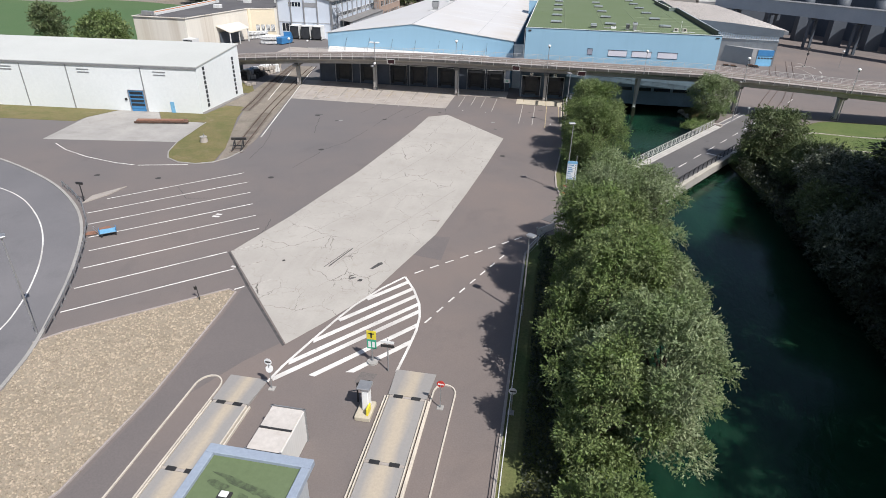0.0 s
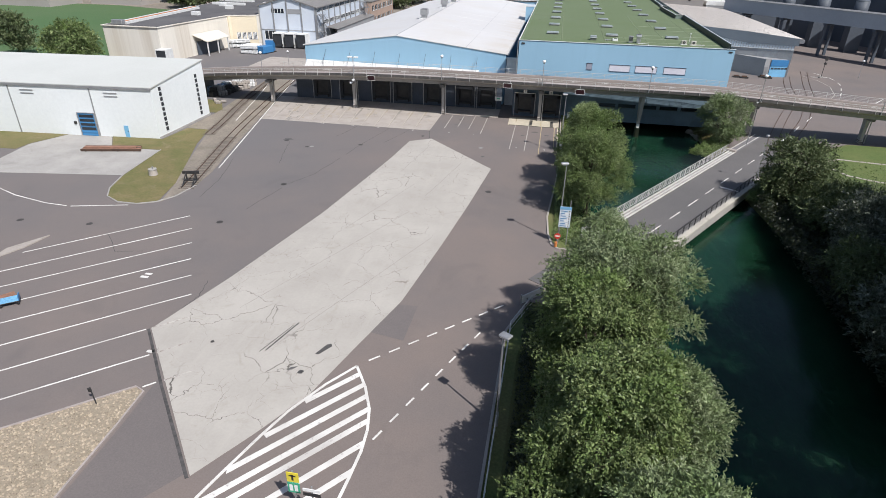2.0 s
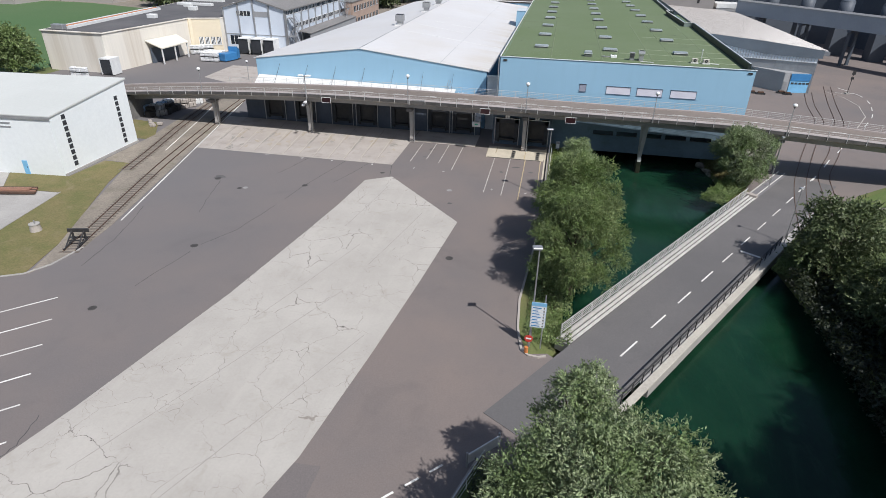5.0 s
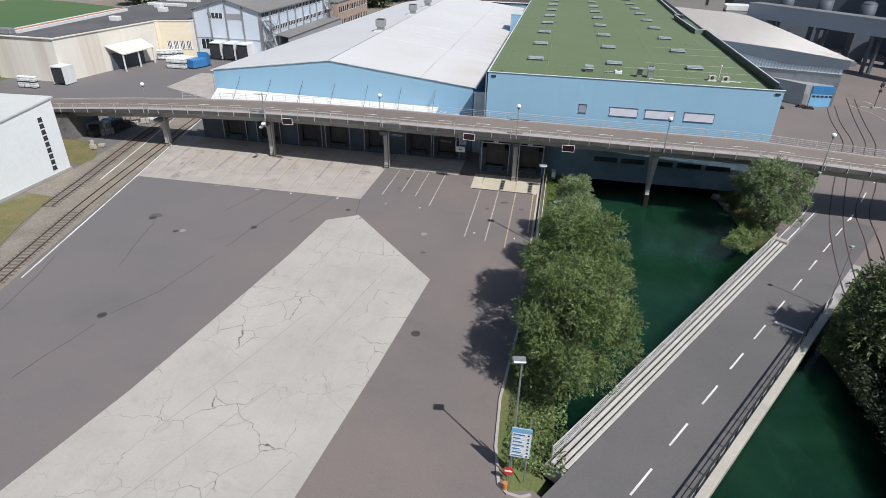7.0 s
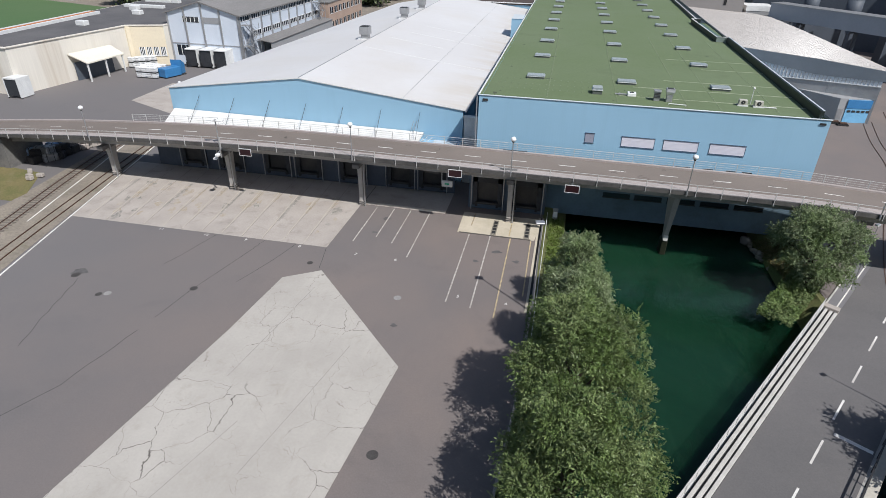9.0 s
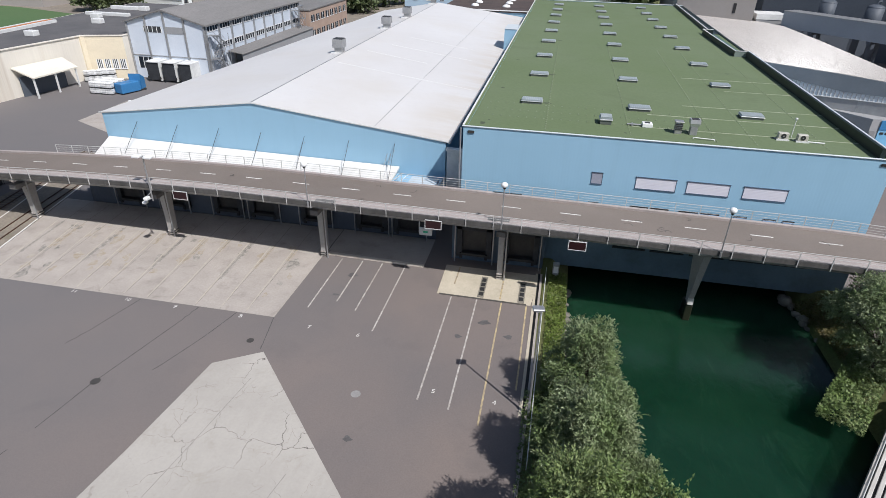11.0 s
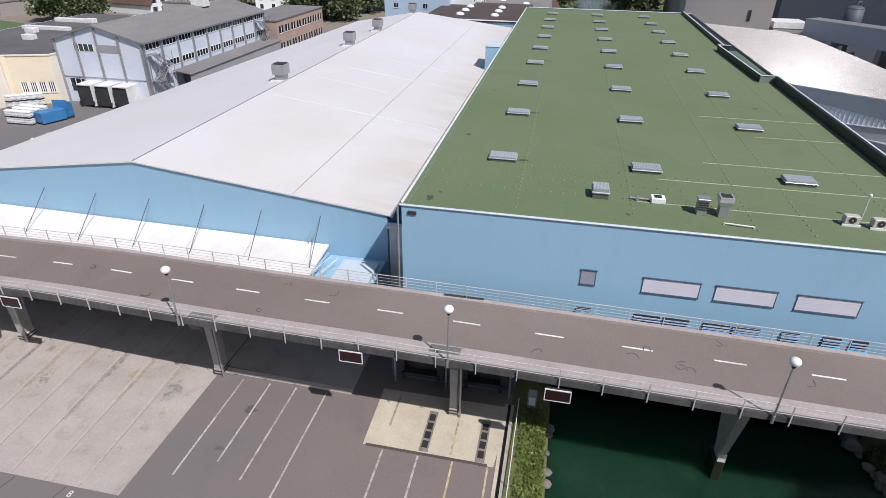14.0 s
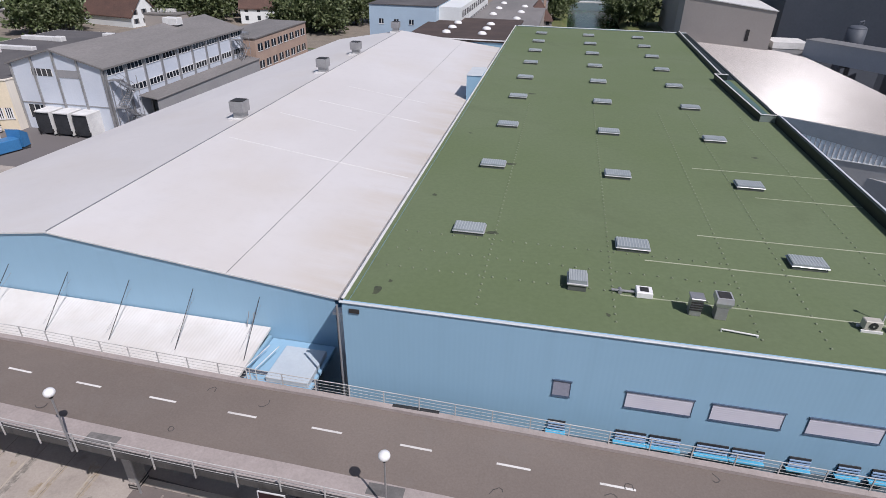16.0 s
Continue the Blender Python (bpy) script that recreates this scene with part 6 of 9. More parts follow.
sp("door_frame", Mesh().box(-75.45, 94.25, 0, -75.31, 94.44, 3.8).box(-72.59, 94.25, 0, -72.45, 94.44, 3.8).box(-75.31, 94.25, 3.71, -72.59, 94.44, 3.8), METAL_GREY, door)
for k in range(4):
    sp("glazed_slat", Mesh().box(-75.15, 94.27, 1.0 + 0.68 * k, -72.75, 94.29, 1.42 + 0.68 * k), GLASS, door)
sd = sp("side_door", Mesh().box(-68.0, 94.36, 0.05, -67.3, 94.44, 1.95), BLUE_LIGHT)
sp("door_handle", Mesh().box(-67.45, 94.3, 1.0, -67.38, 94.36, 1.12), METAL_DARK, sd)
sp("meter_box", Mesh().box(-76.3, 94.3, 1.9, -75.9, 94.44, 2.3), METAL_DARK)

beam_pile = thing("steel_beam_stack", (-70, 85.2, 0.032), "stack of long reddish-brown beams on bearers", "beam stack")
for k in range(4):
    part("bearer", Mesh().box(0.6 + 2.3 * k, 0.2 + 0.55 * k, 0, 0.75 + 2.3 * k, 2.0 + 0.55 * k, 0.12), SLEEPER, beam_pile)
for j in range(5):
    part("beam", Mesh().box(0.1 * (j % 2), 0.05 + 0.4 * j, 0.12, 8.9 - 0.15 * j, 0.35 + 0.4 * j, 0.38, rotz(0, 0, 0, 13), 0.03), TIMBER if j % 2 else RUST, beam_pile)
for j in range(2):
    part("beam", Mesh().box(0.3, 0.5 + 0.42 * j, 0.38, 8.0, 0.8 + 0.42 * j, 0.58, rotz(0, 0, 0, 13), 0.03), TIMBER, beam_pile)
bs = thing("buffer_stop", (-47.2, 78.0, 0.0), "black steel buffer stop at the end of the siding", "buffer stop")
_r = rotz(0, 0, 0, 14)
for s in (-0.62, 0.62):
    part("upright", Mesh().box(s - 0.08, -0.08, 0.1, s + 0.08, 0.08, 1.35, _r), METAL_DARK, bs)
    part("brace", Mesh().rod(_r @ Vector((s, 0, 1.25)), _r @ Vector((s, -2.0, 0.12)), 0.07), METAL_DARK, bs)
    part("runner", Mesh().box(s - 0.06, -2.2, 0.1, s + 0.06, 0.3, 0.24, _r), METAL_DARK, bs)
part("cross_beam", Mesh().box(-1.1, -0.02, 1.1, 1.1, 0.16, 1.5, _r, 0.03), METAL_DARK, bs)
part("mid_bar", Mesh().box(-0.62, -1.1, 0.55, 0.62, -1.0, 0.68, _r), METAL_DARK, bs)
hy = thing("concrete_block", (-53.6, 79.0, 0.06), "small weathered concrete well head in the grass", "well head")
part("ring", Mesh().rod((0, 0, 0), (0, 0, 0.75), 0.6, 0.5, 14), CONCRETE_PALE, hy)
part("lid", Mesh().rod((0, 0, 0.75), (0, 0, 0.86), 0.56, n=14), CONCRETE, hy)
part("pipe", Mesh().rod((0.1, 0, 0.86), (0.1, 0, 1.25), 0.08), METAL_GREY, hy)
for x, y in ((-65.6, 116.8), (-64.4, 117.3), (-64.9, 116.1), (-66.9, 118.2)):
    b = thing("concrete_rubble", (x, y, 0.04), "pale broken concrete block lying beside the shed", "rubble", "rubble blocks")
    part("block", Mesh().box(-0.45, -0.3, 0, 0.45, 0.3, 0.5, pose(0, 0, 0.02, 6, 4, 35 + 20 * x), 0.08), CONCRETE_PALE, b)

# ---- guard rail and kerb along the access road ----
gr = thing("guard_rail", (-50.0, 49.0, 0), "galvanised steel guard rail along the curved road", "guard rail")
GR = [(-61, 58.6), (-57.8, 56.5), (-54.4, 53.9), (-50.1, 49.4), (-46.8, 44.9), (-43.7, 39.9), (-41.2, 35.3), (-39.2, 31.2)]
for (a, b) in zip(GR, GR[1:]):
    a, b = Vector((*a, 0)) - Vector((-50, 49, 0)), Vector((*b, 0)) - Vector((-50, 49, 0))
    d = (b - a).normalized()
    n = Vector((-d.y, d.x, 0))
    m = Mesh()
    for z0, z1, o in ((0.5, 0.6, 0.0), (0.6, 0.7, 0.05), (0.7, 0.8, 0.0)):
        m.prism([(p.x, p.y) for p in (a + n * o, b + n * o, b + n * (o + 0.03), a + n * (o + 0.03))], z0, z1)
    part("beam", m, METAL_GREY, gr)
    L = (b - a).length
    for k in range(max(1, round(L / 2))):
        p = a + d * (k * 2 + 0.3)
        part("post", Mesh().box(p.x - 0.06, p.y - 0.06, 0, p.x + 0.06, p.y + 0.06, 0.78), METAL_GREY, gr)
structure("road_island", Mesh().prism([(-54.8, 54.3), (-53.6, 57.3), (-53.2, 60.2), (-55.2, 56.6)], -0.1, 0.13), CONCRETE_PALE)

# ---- weighbridge hut, container, terminals and signs ----
hut = thing("weigh_hut", (-15.6, 17.5, 0), "small weigh hut with a grey-rimmed green flat roof", "hut")
part("wall_shell", Mesh().box(-2.6, -3.0, 0, 2.6, 3.0, 3.1, None, 0.03), surface("hut_grey", (0.42, 0.44, 0.46), (0.36, 0.38, 0.4), 0.6), hut)
part("roof_rim", Mesh().box(-3.0, -3.3, 3.1, 3.0, -2.7, 3.5, None, 0.03).box(-3.0, 2.7, 3.1, 3.0, 3.3, 3.5, None, 0.03).box(-3.0, -2.69, 3.1, -2.5, 2.69, 3.5, None, 0.03).box(2.5, -2.69, 3.1, 3.0, 2.69, 3.5, None, 0.03), surface("rim_blue_grey", (0.3, 0.35, 0.42), (0.27, 0.31, 0.38), 0.5), hut)
part("roof_green", Mesh().box(-2.49, -2.69, 3.1, 2.49, 2.69, 3.3), GREEN_ROOF, hut, "mossy green roof surface")
part("roof_hatch", Mesh().box(-0.95, 0.1, 3.3, -0.25, 0.6, 3.42, None, 0.03), METAL_DARK, hut)
part("hatch_lid", Mesh().box(-0.85, 0.2, 3.42, -0.4, 0.55, 3.5, None, 0.03), WHITE_PLASTIC, hut)
PUDDLE = worn_paint("roof_puddle_stain", (0.035, 0.04, 0.028), (0.11, 0.148, 0.07), 0.36, 0.6)
for cx, cy, ra_, rb_ in ((-0.2, 1.2, 1.5, 0.28), (0.9, 0.9, 0.8, 0.2), (-1.2, 0.9, 0.6, 0.3), (0.3, 0.3, 0.25, 0.5)):
    part("puddle_stain", Mesh().prism([(cx + ra_ * (1 + 0.3 * math.sin(3 * a + cx)) * math.cos(a), cy + rb_ * (1 + 0.3 * math.cos(2 * a)) * math.sin(a) - 0.25 * ra_ * math.cos(a)) for a in [2 * math.pi * k / 18 for k in range(18)]], 3.29, 3.304 + 0.001 * cx), PUDDLE, hut)
for s in (-1, 1):
    part("window", Mesh().box(-1.8, s * 3.02 - 0.01, 1.0, 1.8, s * 3.02 + 0.01, 2.2), GLASS, hut)
hut.matrix_basis = pose(-15.6, 17.5, 0, 0, 0, 0)
ct = thing("storage_container", (-16.05, 23.3, 0.02), "white steel storage container beside the weigh hut", "container")
part("body", Mesh().box(-1.05, -1.75, 0.08, 1.05, 1.75, 2.5, None, 0.03), CONTAINER, ct)
for sx in (-1, 1):
    for sy in (-1, 1):
        part("corner_post", Mesh().box(sx * 1.04 - 0.07, sy * 1.74 - 0.07, 0, sx * 1.04 + 0.07, sy * 1.74 + 0.07, 2.6), METAL_GREY, ct)
CT_ROOF = surface("container_roof_dirty", (0.56, 0.52, 0.48), (0.5, 0.46, 0.42), 0.6, 0.5, 3.0, 0.12, 0.1, stain=0.6, stain_col=(0.4, 0.34, 0.28), stain_scale=0.9)
for ya, yb in ((-1.72, -0.06), (-0.04, 1.72)):
    part("roof_sheet", Mesh().box(-1.02, ya, 2.5, 1.02, yb, 2.57, None, 0.02), CT_ROOF, ct, "stained off-white roof panel")
part("roof_strap", Mesh().box(-1.0, -0.12, 2.57, 1.0, 0.02, 2.61), METAL_DARK, ct)
part("top_rail", Mesh().box(-1.1, -1.82, 2.5, 1.1, -1.74, 2.6), METAL_DARK, ct)
part("top_rail", Mesh().box(-1.1, 1.76, 2.5, 1.1, 1.82, 2.6), METAL_GREY, ct)
tm = thing("weigh_terminal", (-12.2, 28.3, 0.02), "yellow and white weighing terminal beside the weighbridge", "terminal")
part("plinth", Mesh().box(-0.5, -1.0, 0, 0.55, 0.7, 0.35, None, 0.04), CONCRETE_YELLOW, tm)
part("cabinet", Mesh().box(-0.15, -0.3, 0.35, 0.3, 0.4, 2.1, None, 0.04), WHITE_PLASTIC, tm)
part("guard_plate", Mesh().box(0.25, -0.8, 0.35, 0.4, -0.1, 0.9, None, 0.03), YELLOW, tm)
part("hood", Mesh().box(-0.45, -0.4, 2.1, 0.45, 0.5, 2.25, None, 0.03), METAL_GREY, tm)
part("screen", Mesh().box(-0.2, -0.1, 1.2, -0.155, 0.3, 1.7), METAL_DARK, tm)
part("guard_bar", Mesh().rod((-0.8, 0.8, 0), (-0.8, 0.8, 1.6), 0.06).rod((-0.8, 0.8, 1.6), (0, 1.1, 1.7), 0.05).rod((0, 1.1, 0), (0, 1.1, 1.7), 0.06), METAL_DARK, tm)


def round_sign(x, y, h, col):
    s = thing("round_sign", (x, y, 0.02), "round red and white traffic sign on a post" if col is RED else "round white traffic sign on a post", "traffic sign", "yard signs")
    part("post", Mesh().rod((0, 0, 0), (0, 0, h), 0.04), METAL_GREY, s)
    d = part("disc", Mesh().rod((0, 0.0, h), (0, -0.03, h), 0.27, n=20), col, s)
    part("disc_bar", Mesh().box(-0.19, -0.045, h - 0.055, 0.19, -0.032, h + 0.055), WHITE_PLASTIC if col is RED else METAL_DARK, d)
    part("foot", Mesh().box(-0.22, -0.22, 0, 0.22, 0.22, 0.06), CONCRETE, s)
    return s


round_sign(-7.35, 29.6, 2.1, RED)
tw = round_sign(-19.3, 29.1, 2.4, WHITE_PLASTIC)
part("disc", Mesh().rod((0.05, -0.02, 1.82), (0.05, -0.06, 1.84), 0.27, n=20), METAL_PAINT, tw, "second white disc")
tagged(tw, "two round white traffic signs stacked on a post")
round_sign(-2.6, 30.1, 1.9, METAL_PAINT)
ls = thing("lane_sign", (-13.2, 33.3, 0.03), "yellow and green direction boards on a post", "direction sign")
part("post", Mesh().rod((0, 0, 0), (0, 0, 3.0), 0.06), METAL_GREY, ls)
b1 = part("upper_board", Mesh().box(-0.36, -0.09, 2.2, 0.36, -0.05, 2.95, None, 0.01), YELLOW, ls, "yellow board with a dark arrow")
part("arrow", Mesh().box(-0.06, -0.1, 2.35, 0.06, -0.095, 2.8).box(-0.2, -0.1, 2.65, 0.2, -0.095, 2.75), METAL_DARK, b1)
b2 = part("lower_board", Mesh().box(-0.36, -0.09, 1.35, 0.36, -0.05, 2.15, None, 0.01), GREEN_SIGN, ls, "green board with white marks")
part("mark", Mesh().box(-0.25, -0.1, 1.5, -0.05, -0.095, 2.0).box(0.05, -0.1, 1.5, 0.25, -0.095, 2.0), WHITE_PLASTIC, b2)
part("foot", Mesh().rod((0, 0, 0), (0, 0, 0.16), 0.42, n=14), CONCRETE, ls)
ts = thing("twin_board_sign", (-11.8, 32.6, 0.03), "dark and white twin boards on a tall post", "lane sign")
part("post", Mesh().rod((0, 0, 0), (0, 0, 2.9), 0.05), METAL_GREY, ts)
part("board_upper", Mesh().box(-0.5, -0.08, 2.55, 0.5, -0.04, 2.75), WHITE_PLASTIC, ts)
part("board_lower", Mesh().box(-0.5, -0.08, 2.2, 0.5, -0.04, 2.42), METAL_DARK, ts)
# blue trolley, pallets by the guard rail
tr = thing("pallet_trolley", (-46.4, 47.9, 0.03), "blue slatted cage trolley with a bent handle", "trolley")
_tr = rotz(0, 0, 0, 40)
part("bed", Mesh().box(-0.8, -0.45, 0.3, 0.8, 0.45, 0.38, _tr, 0.02), METAL_DARK, tr)
for k in range(6):
    part("slat", Mesh().box(-0.8, -0.42 + 0.16 * k, 0.38 + 0.02 * (k % 3), 0.8, -0.33 + 0.16 * k, 0.46 + 0.02 * (k % 3), _tr), BLUE_LIGHT, tr)
for s in (-0.78, 0.78):
    part("end_frame", Mesh().box(s - 0.03, -0.45, 0.38, s + 0.03, 0.45, 0.8, _tr), BLUE_PAINT, tr)
part("handle", Mesh().rod(_tr @ Vector((-0.8, -0.35, 0.4)), _tr @ Vector((-1.2, -0.35, 1.1)), 0.03).rod(_tr @ Vector((-1.2, -0.35, 1.1)), _tr @ Vector((-1.2, 0.35, 1.1)), 0.03).rod(_tr @ Vector((-1.2, 0.35, 1.1)), _tr @ Vector((-0.8, 0.35, 0.4)), 0.03), METAL_GREY, tr)
for a in (-0.65, 0.65):
    for b in (-0.4, 0.4):
        q = _tr @ Vector((a, b, 0.14))
        part("wheel", Mesh().rod(q - Vector((0, 0.05, 0)), q + Vector((0, 0.05, 0)), 0.14, n=12), BLACK, tr)
for k, (x, y) in enumerate(((-48.2, 47.6), (-47.6, 48.9))):
    p = thing("wooden_pallet", (x, y, 0.03), "weathered wooden pallet lying by the guard rail", "pallet", "pallets")
    r = rotz(0, 0, 0, 30 + 25 * k)
    for j in range(5):
        part("board", Mesh().box(-0.6, -0.4 + 0.18 * j, 0.11, 0.6, -0.29 + 0.18 * j, 0.14, r), TIMBER, p)
    for j in (-0.5, 0, 0.5):
        part("bearer", Mesh().box(j - 0.05, -0.4, 0, j + 0.05, 0.43, 0.11, r), SLEEPER, p)
bp = thing("marker_post", (-30.3, 38.4, 0.05), "thin tilted marker post in the gravel", "post")
part("stick", Mesh().rod((0, 0, 0), (-0.3, 0.2, 1.3), 0.04), METAL_DARK, bp)
part("flag", Mesh().box(-0.5, 0.15, 0.9, -0.2, 0.19, 1.2), METAL_DARK, bp)


# ---- yard lamps, fence, direction board ----
def yard_lamp(x, y, h, turn=0.0, arm=0.0):
    l = thing("yard_lamp", (x, y, 0), "tall grey steel yard lamp with a flat box head", "street lamp", "yard lamps")
    k = arm or 1.0
    part("pole", Mesh().rod((0, 0, 0), (0, 0, h), 0.085 * k, 0.045 * k, 10), METAL_GREY, l)
    part("door_box", Mesh().box(-0.1, -0.12, 0.6, 0.1, 0.0, 1.3), METAL_GREY, l)
    hd = part("head", Mesh().box(-0.28 * k, -0.55 * k, h - 0.05, 0.28 * k, 0.2 * k, h + 0.12, rotz(0, 0, 0, turn), 0.05), METAL_GREY, l)
    part("lens", Mesh().box(-0.22 * k, -0.45 * k, h - 0.08, 0.22 * k, 0.08 * k, h - 0.052, rotz(0, 0, 0, turn)), WHITE_PLASTIC, hd)
    return l


yard_lamp(1.1, 70.7, 9.0, -80)
yard_lamp(1.05, 101.7, 9.0, -80)
yard_lamp(-2.6, 42.0, 7.6, 60)
yard_lamp(-40.2, 31.4, 8.5, 230)
kp = thing("keep_left_post", (-54.9, 54.9, 0.02), "slim dark post with a small dark board on the island", "sign post")
part("post", Mesh().rod((0, 0, 0), (0, 0, 2.4), 0.06), METAL_DARK, kp)
part("board", Mesh().box(-0.45, -0.06, 2.2, 0.45, 0.06, 2.5, None, 0.02), METAL_DARK, kp)
yard_lamp(28.0, 95.2, 6.6, 300, 0.6)
yard_lamp(31.2, 112.8, 7.0, 300, 0.6)

BOARD_PALE = surface("board_pale_blue", (0.42, 0.52, 0.62), (0.38, 0.47, 0.57), 0.5, 0.8, 5.0, 0.06, 0.02)
db = thing("direction_board", (1.55, 70.1, 0), "pale blue-grey site direction board on two posts", "direction sign")
for x in (-0.45, 0.45):
    part("post", Mesh().rod((x, 0.08, 0), (x, 0.08, 5.2 if x > 0 else 4.5), 0.05), METAL_GREY, db)
bd = part("board", Mesh().box(-0.6, -0.03, 2.1, 0.6, 0.04, 4.5, None, 0.02), BOARD_PALE, db)
part("head_band", Mesh().box(-0.6, -0.05, 4.2, 0.6, -0.032, 4.5), BLUE_LIGHT, bd)
for k in range(7):
    row = part("sign_row", Mesh().box(-0.55, -0.042, 2.18 + 0.285 * k, 0.55, -0.031, 2.4 + 0.285 * k), WHITE_PLASTIC, bd, "white row of the direction board")
    part("text_bar", Mesh().box(-0.48, -0.05, 2.24 + 0.285 * k, 0.2 - 0.12 * (k % 3), -0.043, 2.34 + 0.285 * k), BLUE_PAINT, row)
    part("arrow_mark", Mesh().box(0.36, -0.05, 2.23 + 0.285 * k, 0.48, -0.043, 2.35 + 0.285 * k), METAL_DARK, row)
rs = thing("stop_sign", (1.0, 69.8, 0.1), "small red and white traffic sign at the kerb tip", "traffic sign")
part("post", Mesh().rod((0, 0, 0), (0, 0, 1.1), 0.04), METAL_GREY, rs)
part("disc", Mesh().rod((0, 0, 1.05), (0, -0.04, 1.05), 0.34, n=18), RED, rs)
part("disc_bar", Mesh().box(-0.22, -0.06, 1.0, 0.22, -0.045, 1.14), WHITE_PLASTIC, rs)
part("beacon", Mesh().rod((-0.1, -0.5, 0), (-0.1, -0.5, 0.55), 0.16, n=12), ORANGE, rs)
structure("bank_kerb", Mesh().strip([(-3.05, -60), (-3.05, 24), (-2.95, 53), (-1.3, 58)], 0.2, -0.2, 0.13).strip([(2.5, 69.2), (1.9, 68.9), (1.1, 69.0), (0.5, 69.6), (0.0, 72.5), (-0.2, 77), (0.7, 90), (0.95, 104), (1.0, 120.8)], 0.2, -0.2, 0.14), CONCRETE_PALE)


def wire_fence(pts, h, step, label):
    f = thing("fence", (*pts[0], 0), label, "fence", "bank fences")
    o = Vector(pts[0])
    for a, b in zip(pts, pts[1:]):
        a, b = Vector(a) - o, Vector(b) - o
        L = (b - a).length
        for i in range(int(L / step) + 1):
            p = a + (b - a) * (i * step / L)
            part("post", Mesh().rod((p.x, p.y, 0), (p.x, p.y, h), 0.035, n=6), METAL_PAINT, f)
        for z in (h - 0.04, h * 0.55, h * 0.15):
            part("rail", Mesh().rod((a.x, a.y, z), (b.x, b.y, z), 0.03 if z > h * 0.8 else 0.015, n=5), METAL_PAINT, f)
    return f


wire_fence([(-2.75, 5), (-2.75, 24), (-2.6, 53), (-1.0, 57.6)], 1.1, 2.5, "thin pale steel tube fence along the bank")
wire_fence([(1.25, 97), (1.4, 120.6)], 1.1, 2.4, "thin pale steel tube fence beside the dock pad")
bar = thing("lift_barrier", (-1.2, 57.9, 0), "white lifting barrier panel at the bridge road", "barrier")
part("panel", Mesh().box(-1.2, -0.05, 0.3, 1.6, 0.05, 1.1, rotz(0, 0, 0, 48), 0.02), METAL_PAINT, bar)
for px, py in ((-0.8, -0.9), (1.0, 1.15)):
    part("post", Mesh().rod((px, py, 0), (px, py, 1.3), 0.07), METAL_GREY, bar)


# ---- office wing, cream hall and yard behind the viaduct ----
ofc = thing("office_wing", (-87.5, 183, 0), "white-panelled office wing with grey columns and pitched roof", "office building")


def op(name, m, mat, parent=None, label=""):
    return part(name, shifted(m, 87.5, -183), mat, ofc if parent is None else parent, label)


OX0, OX1, OXR, OY0, OY1, OZE, OZR = -88.0, -70.6, -79.4, 183.0, 229.0, 11.2, 13.7
PANEL = surface("pale_blue_panel", (0.6, 0.64, 0.7), (0.55, 0.6, 0.67), 0.55, 0.2, 3.0, 0.05, 0.05)
m = Mesh()
for y in (OY0, OY0 + 0.3):
    m.v += [(OX0, y, 0), (OX1, y, 0), (OX1, y, OZE), (OXR, y, OZR - 0.1), (OX0, y, OZE)]
m.f += [(0, 1, 2, 3, 4), (9, 8, 7, 6, 5)] + [(i, (i + 1) % 5, 5 + (i + 1) % 5, 5 + i) for i in range(5)]
op("gable_wall", m, PANEL)
op("wall_east", Mesh().box(OX1 - 0.3, OY0 + 0.31, 0, OX1, OY1, OZE), PANEL)
op("wall_west", Mesh().box(OX0, OY0 + 0.31, 0, OX0 + 0.3, OY1, OZE), PANEL)
op("wall_north", Mesh().box(OX0 + 0.31, OY1 - 0.3, 0, OX1 - 0.31, OY1, OZE), PANEL)
for a, b, za, zb in ((OX0 - 0.6, OXR, OZE - 0.05, OZR + 0.1), (OXR, OX1 + 0.7, OZR + 0.1, OZE - 0.05)):
    op("roof_slope", Mesh().prism([(a, OY0 - 0.5), (b, OY0 - 0.5), (b, OY1 + 0.4), (a, OY1 + 0.4)], [za - 0.2, zb - 0.2, zb - 0.2, za - 0.2], [za + 0.1, zb + 0.1, zb + 0.1, za + 0.1]), ROOF_GREY, None, "weathered grey fibre cement roof")
for i in range(5):
    x = OX0 + i * (OX1 - OX0) / 4
    top = OZE + (OZR - OZE) * (1 - abs(x - OXR) / (OXR - OX0)) - 0.15
    op("column", Mesh().box(x - 0.18, OY0 - 0.22, 0, x + 0.18, OY0 - 0.01, min(top, OZR)), METAL_GREY)
for i in range(10):
    y = OY0 + 0.3 + i * (OY1 - OY0 - 0.6) / 9
    op("column", Mesh().box(OX1 + 0.01, y - 0.2, 0, OX1 + 0.3, y + 0.2, OZE - 0.1), METAL_GREY)
